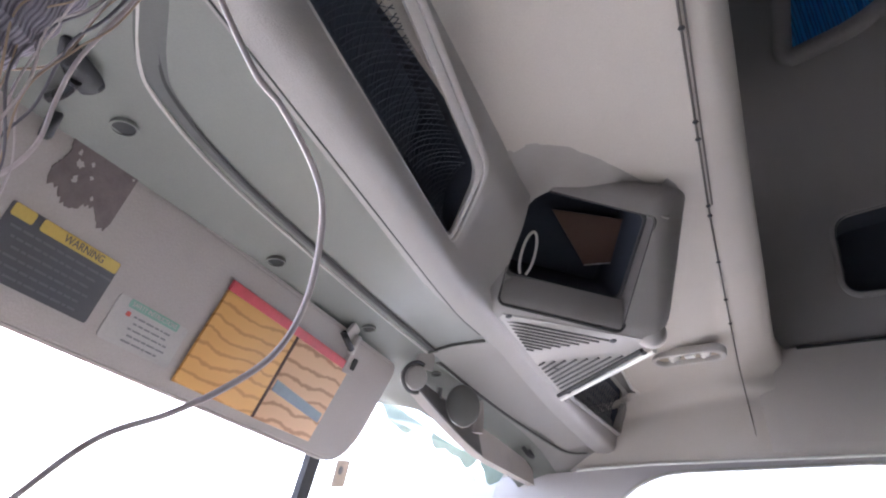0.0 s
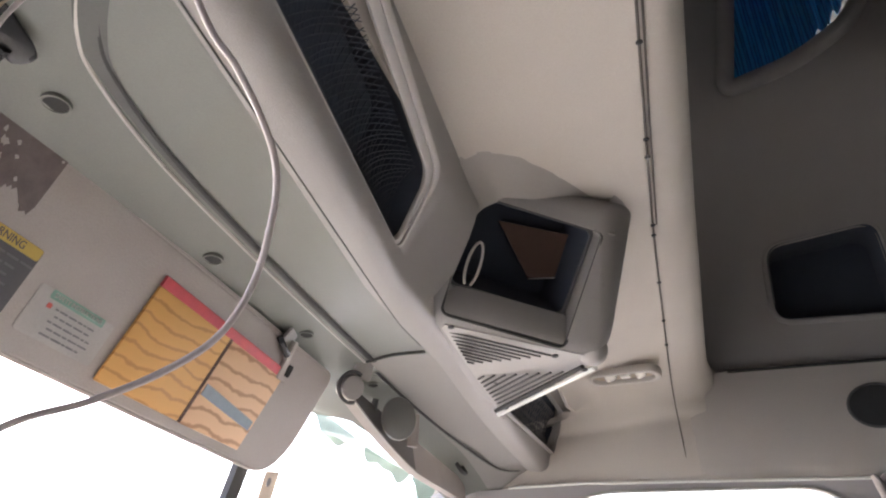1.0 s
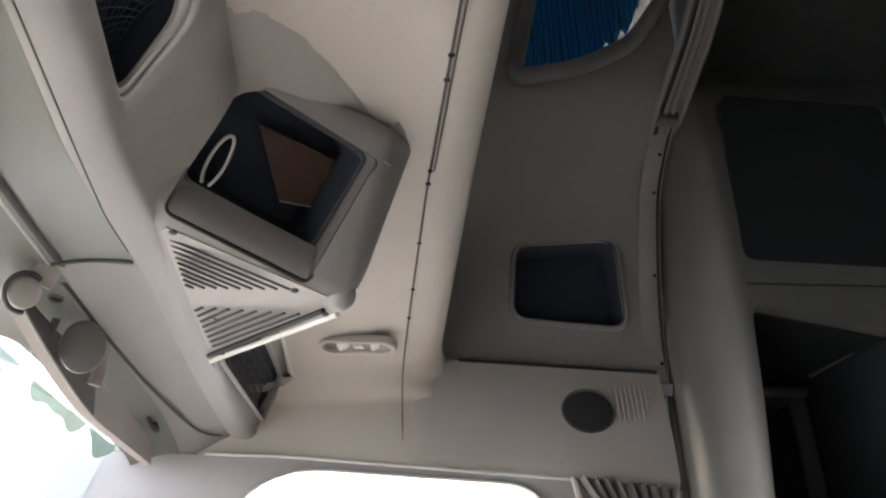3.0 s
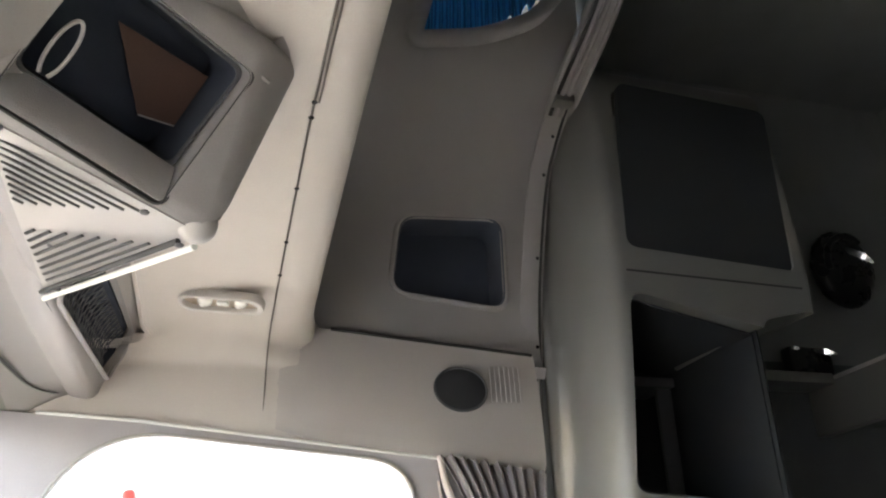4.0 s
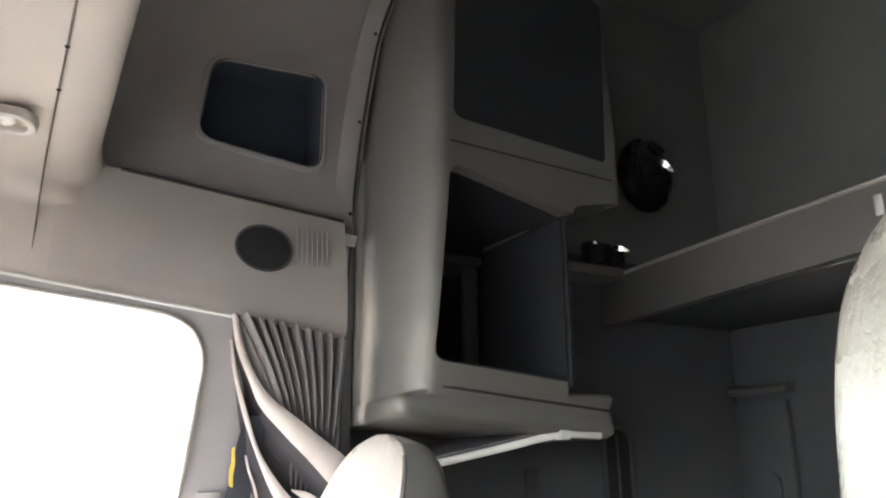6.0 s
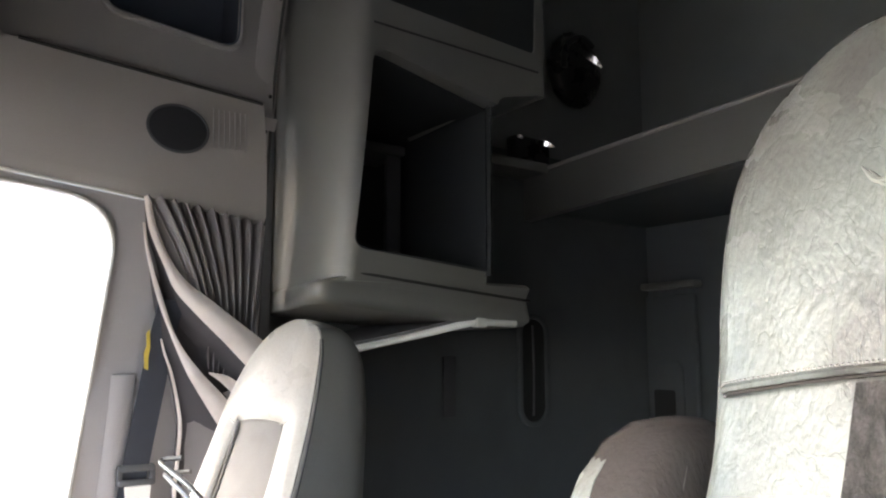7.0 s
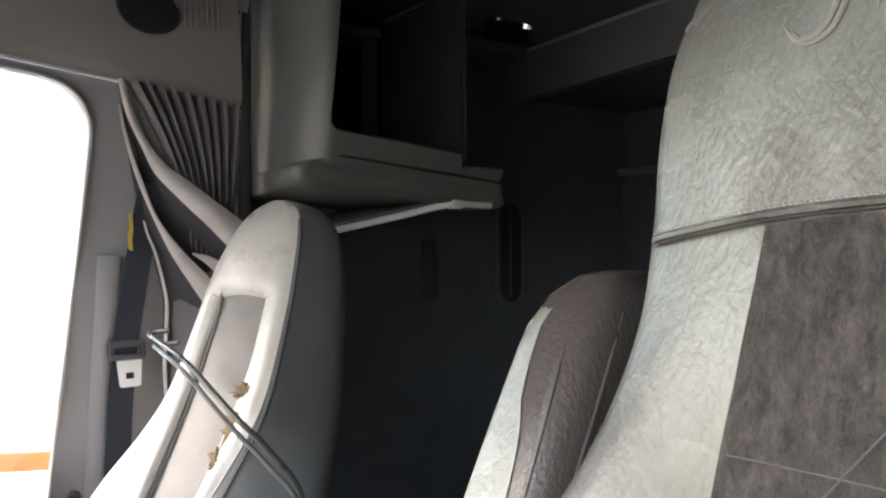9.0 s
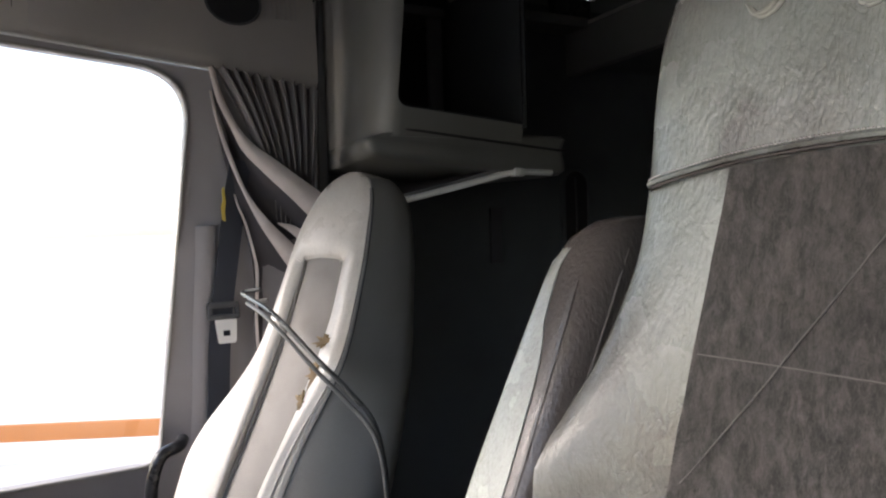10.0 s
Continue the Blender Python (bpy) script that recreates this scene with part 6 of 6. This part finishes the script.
P_FRONT = [(0.50, 0.315), (0.62, 0.268), (0.72, 0.220), (0.83, 0.163), (0.92, 0.117), (1.0, 0.077), (1.08, 0.037), (1.15, 0.0), (1.21, -0.030), (1.26, -0.054), (1.305, -0.080), (1.335, -0.100), (1.352, -0.118), (1.357, -0.124)]
P_DEPTH = [(0.50, 0.25), (0.83, 0.225), (1.0, 0.195), (1.15, 0.165), (1.26, 0.136), (1.305, 0.108), (1.335, 0.076), (1.352, 0.036), (1.357, 0.016)]
P_RISE = [(0.50, 0.018), (0.75, 0.026), (0.85, 0.024), (0.95, 0.016), (1.05, 0.009), (1.15, 0.005), (1.22, 0.004), (1.32, 0.0)]


def seat_table(table, z):
    """A smooth value at a height."""
    line = spline([(a, b, 0) for a, b in table], 6)
    for p, q in zip(line, line[1:]):
        if z <= q.x:
            return p.y + (q.y - p.y) * max(0.0, z - p.x) / max(1e-6, q.x - p.x)
    return table[-1][1]


def on_front(z):
    return seat_table(P_FRONT, z)


def rim_y(z):
    """The bolsters and the headrest pad stand this far forward."""
    return on_front(z) + seat_table(P_RISE, z)


def panel_y(z):
    """The centre panel lies sunk between them, under the pad's overhang."""
    return on_front(z) - 0.014 * ease((1.175 - z) / 0.02) + 0.010 * ease((1.0 - z) / 0.3)


def seat_section(z):
    xo, po, pi_, xc, xf = (seat_table(t, z) for t in (P_OUT, P_PANEL_OUT, P_PANEL_IN, P_CREST, P_FLANK))
    if z > 1.16:      # the panel ends under the pad
        g = ease((z - 1.16) / 0.05)
        po, pi_ = po + (xo * 0.55 + xc * 0.2 - po) * g, pi_ + (xc * 0.55 + xo * 0.2 - pi_) * g
    yr, yp, back = rim_y(z), panel_y(z), on_front(z) - seat_table(P_DEPTH, z)
    mid = (xo + xc) / 2
    dome = 0.010 * ease((z - 1.16) / 0.04) * ease((1.36 - z) / 0.06)
    d = yr - back
    ctrl = [(xo - 0.004, back + 0.35 * d), (xo, yr - 0.30 * d), (xo - 0.004, yr - 0.10 * d), (xo - 0.10 * (xo - po), yr - 0.03 * d), (xo * 0.55 + po * 0.45, yr + 0.004), (po + 0.010, yr - 0.002 + dome * 0.5), (po + 0.002, (yr + yp) / 2 + dome * 0.5),
            (po, yp + dome), (po * 0.5 + pi_ * 0.5, yp + dome), (pi_, yp + dome), (pi_ - 0.002, (yr + yp) / 2 + dome * 0.5), (pi_ - 0.010, yr - 0.002 + dome * 0.5), (xc * 0.6 + pi_ * 0.4, yr + 0.005),
            (xc + 0.08 * (pi_ - xc), yr - 0.01 * d), (xc * 0.8 + xf * 0.2, yr - 0.06 * d), (xf * 0.6 + xc * 0.4, yr - 0.25 * d), (xf, yr - 0.60 * d), (xf + 0.006, back + 0.14 * d),
            (xf * 0.75 + mid * 0.25, back), (mid, back - 0.004), (xo * 0.8 + mid * 0.2, back + 0.06 * d)]
    g = ease((z - 1.163) / 0.03)      # the headrest pad is one smooth bulge
    half = max(1e-4, (xo - xc) / 2)
    ctrl = [(x, y + (yr + 0.003 + dome * (1 - ((x - mid) / half) ** 2) - y) * g) if 4 <= i <= 12 else (x, y) for i, (x, y) in enumerate(ctrl)]
    line = spline([(x, y, z) for x, y in ctrl], 4)
    ends = [line[-1].lerp(line[0], f) for f in (0.33, 0.66)]
    return line + ends


def turned(bm, m=TURN):
    bmesh.ops.transform(bm, matrix=m, verts=bm.verts[:])
    return bm


SEAT_Z = steps(0.50, 1.13, 32) + [1.145, 1.153, 1.158, 1.163, 1.168, 1.174, 1.182, 1.195] + steps(1.21, 1.30, 8) + [1.315, 1.328, 1.338, 1.346, 1.352, 1.356]
SECTIONS = {z: seat_section(z) for z in SEAT_Z}
part("backrest", turned(loft([SECTIONS[z] for z in SEAT_Z])), VINYL, pseat, "pale grey vinyl backrest", 75)


def panel_at(s, f):
    z = 1.163 - 0.62 * f
    a, b = seat_table(P_PANEL_IN, z) + 0.001, seat_table(P_PANEL_OUT, z) - 0.001
    return (a + (b - a) * s, panel_y(z) + 0.0025 + 0.007 * math.sin(math.pi * s) ** 0.6 * ease(f / 0.06), z + 0.006 * (1 - ease(f / 0.2)) * math.sin(math.pi * s))


centre = part("centre_panel", turned(sheet(panel_at, steps(0, 1, 11), steps(0, 1, 34), 0.010)), PANELCLOTH, pseat, "grey cloth centre panel")
for k in (0, 1):
    part("panel_piping", tube([TURN @ (V(*panel_at(k, f)) + V(0, 0.004, 0)) for f in steps(0.0, 0.95, 10)], 0.0024, 6, 3), PANELCLOTH, centre, "grey piping")
part("panel_piping", tube([TURN @ (V(*panel_at(s, 0.004)) + V(0, 0.003, 0.001)) for s in steps(0.0, 1, 8)], 0.0020, 6, 3), PANELCLOTH, centre, "grey piping")
# side panel of the backrest, and its doubled seam along the bolster's crest
SIDE = (54, 72)
side = []
for z in SEAT_Z[:-3]:
    ringed = SECTIONS[z]
    around = ringed[SIDE[0]:SIDE[1]]
    mid = sum(ringed, V(0, 0, 0)) / len(ringed)
    side.append([TURN @ (p + (p - mid).normalized() * 0.0025) for p in around] + [TURN @ (p - (p - mid).normalized() * 0.01) for p in around[::-1]])
part("side_panel", loft(side), SEATSIDE, pseat, "darker grey side panel", 75)
for k, mat in ((0, SEATSIDE), (3, DARKTRIM)):
    part("side_piping", tube([TURN @ (SECTIONS[z][SIDE[0] - 1 + k] + V(-0.002, 0.0022, 0)) for z in SEAT_Z[:-4:2]], 0.0019, 6, 2), mat, pseat, "stitched side seam")
# creases where the pad meets the bolsters
for pts in (((0.062, 1.160), (0.082, 1.168), (0.106, 1.184), (0.117, 1.196)), ((-0.056, 1.164), (-0.078, 1.172), (-0.100, 1.186), (-0.112, 1.200))):
    part("pad_crease", tube([TURN @ V(x, rim_y(z) + 0.0005 - 0.010 * (abs(x) > 0.11), z) for x, z in pts], 0.0014, 6, 4), VINYL, pseat, "puckered seam under the headrest pad")
random.seed(9)


def tear(x, z, r, stretch, lean):
    """A ragged hole with long rips, flush on the bolster's inner lip."""
    turn, poly = random.uniform(0, 6), []
    for i in range(34):
        a = 2 * math.pi * i / 34
        q = r * (0.70 + 0.26 * math.sin(2 * a + turn) + 0.24 * math.sin(5 * a + 2 * turn) + 0.16 * math.sin(11 * a) + random.uniform(-0.14, 0.14)) * (1.7 if i % 6 == 2 else 1.0)
        poly.append((q * math.cos(a), q * math.sin(a) * stretch))
    at = V(x, rim_y(z) + 0.0045, z)
    m = TURN @ basis(at, (1, 0.10, 0.1), (lean, -0.46, 1))
    part("tear", prism(poly, m, 0.003, 0.0), FOAM, pseat, "torn cover showing yellow foam")
    part("tear_edge", prism([(px * 1.04, py * 1.04) for px, py in poly], m @ Matrix.Translation((0.001, -0.001, -0.0015)), 0.003), TORN, pseat, "curled brown edge of the tear")
    for i in (3, 14, 25):      # curled flaps of the cover
        (ax, ay), (bx, by) = poly[i], poly[i + 4]
        tip = ((ax + bx) * 0.5 * 0.35, (ay + by) * 0.5 * 0.35)
        part("tear_flap", sheet(lambda u, v: m @ V((ax + (bx - ax) * u) * (1 - v) + tip[0] * v, (ay + (by - ay) * u) * (1 - v) + tip[1] * v, 0.004 + 0.006 * v * v), (0, 0.5, 1), (0, 0.4, 0.7, 0.95), 0.0012), VINYL, pseat, "curled flap of pale vinyl")


for x, z, r, stretch, lean in ((-0.100, 1.012, 0.016, 0.9, 0.1), (-0.106, 0.955, 0.017, 1.4, -0.1), (-0.100, 0.905, 0.010, 1.5, 0.1)):
    tear(x, z, r, stretch, lean)
part("cushion", turned(loft([[V(0.02 + hw * math.copysign(abs(math.cos(a)) ** 0.5, math.cos(a)), 0.52 + 0.27 * math.copysign(abs(math.sin(a)) ** 0.5, math.sin(a)), z) for a in steps(0, 2 * math.pi * 31 / 32, 32)]
                      for z, hw in ((0.36, 0.20), (0.40, 0.23), (0.47, 0.235), (0.51, 0.22), (0.525, 0.18))])), VINYL, pseat, "vinyl seat cushion")
part("base", turned(block((-0.16, 0.26, 0.0), (0.18, 0.74, 0.355), 0.03)), BLACK, pseat)

cord = thing("looped_strap", (0.40, 0.17, 1.09), "doubled grey strap looped over the passenger seat", "strap")
part("strand", tube([(0.55, 0.140, 1.112), (0.578, 0.168, 1.106), (0.50, 0.174, 1.098), (0.375, 0.172, 1.080), (0.242, 0.146, 1.014), (0.195, 0.11, 0.963), (0.165, 0.075, 0.90), (0.18, 0.05, 0.78), (0.20, 0.04, 0.6)], 0.0044, 8, 8), STRAPDARK, cord, "dark strap strand")
part("strand", tube([(0.52, 0.135, 1.092), (0.552, 0.165, 1.087), (0.49, 0.178, 1.086), (0.37, 0.178, 1.066), (0.236, 0.152, 0.998), (0.187, 0.116, 0.945), (0.157, 0.08, 0.885), (0.172, 0.055, 0.77), (0.19, 0.045, 0.6)], 0.0040, 8, 8), STRAPPALE, cord, "paler strap strand")

dseat = thing("driver_seat", (-0.70, 0.15, 0.0), "grey leather driver seat with a quilted brown suede insert", "seat", "cab seats")
drow = [(0.50, -0.70, 0.27, 0.25, 0.17, 0.06), (0.70, -0.70, 0.32, 0.21, 0.17, 0.14), (0.88, -0.70, 0.360, 0.175, 0.17, 0.185), (0.98, -0.70, 0.317, 0.160, 0.165, 0.158),
        (1.06, -0.70, 0.266, 0.150, 0.16, 0.092), (1.13, -0.70, 0.240, 0.143, 0.15, 0.045), (1.20, -0.70, 0.228, 0.135, 0.145, 0.012), (1.27, -0.70, 0.228, 0.124, 0.14, 0.0),
        (1.34, -0.70, 0.226, 0.116, 0.135, 0.0), (1.40, -0.70, 0.217, 0.108, 0.125, 0.0), (1.445, -0.70, 0.197, 0.098, 0.11, 0.0), (1.485, -0.70, 0.160, 0.083, 0.085, 0.0), (1.505, -0.70, 0.125, 0.068, 0.05, 0.0), (1.512, -0.70, 0.06, 0.055, 0.02, 0.0)]
dback = part("backrest", backrest(drow), LEATHER, dseat, "creased grey leather backrest")
dt = [(r[0], r[3]) for r in drow]
dh, db = [(r[0], r[2]) for r in drow], [(r[0], r[5]) for r in drow]


def face_y(x, z):
    """The front of the driver's backrest, with its side bolsters."""
    return along(dt, z) + along(db, z) * (abs(x + 0.70) / along(dh, z)) ** 3


def insert_at(s, f):
    w = 0.114 + 0.041 * min(1.0, f * 2.0)
    z = 1.279 - 0.028 * (w * (2 * s - 1) / 0.23) ** 2 - 0.717 * f
    x = -0.70 + w * (2 * s - 1)
    return (x, face_y(x, z) + 0.0028 + 0.0035 * math.sin(math.pi * s) ** 0.5, z)


insert = part("suede_insert", sheet(insert_at, steps(0, 1, 13), steps(0, 1, 22), 0.010), SUEDE, dseat, "brown suede centre panel")


def seam_line(x0, z0, x1, z1):
    pts = []
    for f in steps(0, 1, 14):
        x, z = x0 + (x1 - x0) * f, z0 + (z1 - z0) * f
        s = min(1, max(0, (x + 0.70) / 0.27 + 0.5))
        pts.append((x, face_y(x, z) + 0.0034 + 0.0035 * math.sin(math.pi * s) ** 0.5, z))
    part("stitching", tube(pts, 0.0007, 5, 2), THREAD, insert, "pale quilting seam")


seam_line(-0.575, 1.130, -0.825, 1.130)
seam_line(-0.728, 1.242, -0.568, 1.030)
seam_line(-0.56, 0.95, -0.84, 0.95)
HEADX = (-0.217, -0.209, -0.186, -0.10, 0.0, 0.10, 0.186, 0.209, 0.217)
HEADY = (-0.032, -0.012, 0.003, 0.005, 0.0055, 0.005, 0.003, -0.012, -0.032)
for name, dz, dy, r, mat in (("head_seam", 0.0, 0.0, 0.0026, LEATHER), ("seam_groove", -0.0036, -0.0012, 0.0014, WORN)):
    part(name, tube([(-0.70 + x, along(dt, 1.266) + y + dy, 1.286 + dz - 0.028 * (x / 0.23) ** 2) for x, y in zip(HEADX, HEADY)], r, 6, 5), mat, dback, "rolled seam under the headrest")
stitches = []
head_line = spline([(-0.70 + x, along(dt, 1.266) + y, 1.286 - 0.028 * (x / 0.23) ** 2) for x, y in zip(HEADX, HEADY)], 34)
run, spots = 0.0, []
for p, q in zip(head_line, head_line[1:]):
    while run < (q - p).length:
        spots.append(p.lerp(q, run / (q - p).length))
        run += 0.0017
    run -= (q - p).length
for p, q in zip(spots[::2], spots[1::2]):
    stitches.append(tube([p + V(0, 0.0002, 0.0036), p.lerp(q, 0.5) + V(0, 0.0009, 0.0037), q + V(0, 0.0002, 0.0036)], 0.0006, 5, 0))
row = part("stitching", joined(*stitches), LAMPGREY, dback, "row of pale stitches along the seam")
row["kind"] = "stuff"
# a large stitched scroll across the headrest
SCROLLS = (((0.0, 0.0), (0.010, -0.010), (0.026, -0.004), (0.036, 0.020), (0.042, 0.046), (0.056, 0.052)), ((0.022, 0.030), (0.042, 0.033), (0.060, 0.028)),
           ((0.052, 0.002), (0.056, 0.020), (0.066, 0.022), (0.064, 0.004), (0.076, 0.004), (0.082, 0.020), (0.074, 0.022), (0.072, 0.006), (0.086, 0.002)),
           ((0.086, 0.002), (0.096, 0.022), (0.104, 0.018), (0.098, 0.004), (0.108, 0.006), (0.106, -0.018), (0.092, -0.022), (0.098, -0.008), (0.120, 0.006)),
           ((0.116, 0.004), (0.122, 0.022), (0.130, 0.004), (0.138, 0.022), (0.146, 0.004), (0.156, 0.018), (0.168, 0.006)))
for pts in SCROLLS:
    for dx, dz in ((0.0, 0.0), (0.0042, -0.0026)):
        part("scroll_stitching", tube([(-0.590 - x - dx, along(dt, 1.398 + y) + 0.0016, 1.398 + y + dz) for x, y in pts], lambda f: 0.0021 * min(1.0, 0.25 + 6 * min(f, 1 - f)), 7, 6), SCROLL, dback, "raised scroll embroidery")
arm = part("armrest", loft([[V(-0.408 + (hw + 0.005) * math.copysign(abs(math.cos(a)) ** 0.55, math.cos(a)), yc + dp * math.copysign(abs(math.sin(a)) ** 0.55, math.sin(a)), z)
                            for a in steps(0, 2 * math.pi * 27 / 28, 28)] for z, hw, yc, dp in ((0.70, 0.040, 0.295, 0.055), (0.85, 0.042, 0.245, 0.057), (1.0, 0.043, 0.178, 0.057), (1.12, 0.043, 0.118, 0.056),
                           (1.19, 0.041, 0.085, 0.053), (1.218, 0.035, 0.070, 0.045), (1.234, 0.022, 0.058, 0.03), (1.238, 0.008, 0.05, 0.012))]), WORN, dseat, "folded-up worn leather armrest")
def arm_point(z, a, out):
    rows = ((0.040, 0.042, 0.043, 0.043, 0.041, 0.035), (0.295, 0.245, 0.178, 0.118, 0.085, 0.070), (0.055, 0.057, 0.057, 0.056, 0.053, 0.045))
    hw, yc, dp = (linear(list(zip((0.70, 0.85, 1.0, 1.12, 1.19, 1.218), r)), z) for r in rows)
    return V(-0.408 + (hw + 0.005 + out) * math.copysign(abs(math.cos(a)) ** 0.55, math.cos(a)), yc + (dp + out) * abs(math.sin(a)) ** 0.55, z)


bend = lambda z: 1.0 if z < 1.0 else 1.0 - 0.19 * (z - 1.0) / 0.2
part("armrest_band", sheet(lambda f, a: (lambda z: arm_point(z, a * bend(z), 0.0014 - 0.002 * ease((z - 1.19) / 0.025)))(0.72 + 0.492 * f), steps(0, 1, 28), steps(0.02, 1.78, 15), 0.003), BANDLEATHER, arm, "pale grey leather armrest side")
for a, r, out, mat, label in ((2.12, 0.0075, -0.0066, WORN, "raised leather ridge down the armrest"), (2.86, 0.0012, 0.0004, THREAD, "stitched armrest seam")):
    part("armrest_seam", tube([arm_point(z, a * (bend(z) if a < 2.5 else 1.0), out) for z in steps(0.72, 1.208, 14)], lambda f, r=r: r * min(1.0, 0.15 + 22 * (1 - f)), 6, 3), mat, arm, label)
part("cushion", loft([[V(-0.70 + hw * math.copysign(abs(math.cos(a)) ** 0.5, math.cos(a)), 0.48 + 0.27 * math.copysign(abs(math.sin(a)) ** 0.5, math.sin(a)), z) for a in steps(0, 2 * math.pi * 31 / 32, 32)]
                      for z, hw in ((0.36, 0.23), (0.40, 0.26), (0.47, 0.265), (0.51, 0.25), (0.525, 0.20))]), LEATHER, dseat, "leather seat cushion")
part("base", block((-0.88, 0.20, 0.0), (-0.52, 0.70, 0.355), 0.03), BLACK, dseat)

# ---- outside ----
for x0, deep in ((8.70, 0.20), (6.10, 0.10)):
    rail_out = thing("barrier_rail", (x0, 0.0, -1.35), "orange steel barrier rail on short posts across the yard", "barrier", "yard barrier rails")
    bm_ = basis((x0, 0, -1.0), (0.46, 0.888, 0), (0, 0, 1))
    part("beam", prism([(-30, -deep / 2), (30, -deep / 2), (30, deep / 2), (-30, deep / 2)], bm_, 0.06, 0.01), BEAM, rail_out, "orange painted beam")
    for u in range(-27, 30, 4):
        part("post", prism([(u - 0.04, -0.35), (u + 0.04, -0.35), (u + 0.04, 0.02), (u - 0.04, 0.02)], bm_ @ Matrix.Translation((0, 0, -0.07)), 0.06, 0.006), BEAM, rail_out)
mirror = thing("door_mirror", (1.45, 0.95, 1.3), "white outside mirror housing with a red reflector", "mirror")
mo = basis((1.45, 0.93, 1.45), (0, -1, 0.08), (0, 0.05, 1))
part("housing", prism(rr(0.20, 0.36, 0.04), mo @ Matrix.Translation((0.03, 0, 0)), 0.10, 0.02, 3), WHITEPLASTIC, mirror)
part("arm", tube([(0.99, 1.15, 1.05), (1.25, 1.1, 1.15), (1.47, 0.98, 1.30)], 0.015, 8, 4), BLACK, mirror, "black mirror arm")
part("reflector", prism(rr(0.03, 0.07, 0.012), mo @ Matrix.Translation((0.09, 0.10, -0.006)), 0.12, 0.004), REDPAINT, mirror)
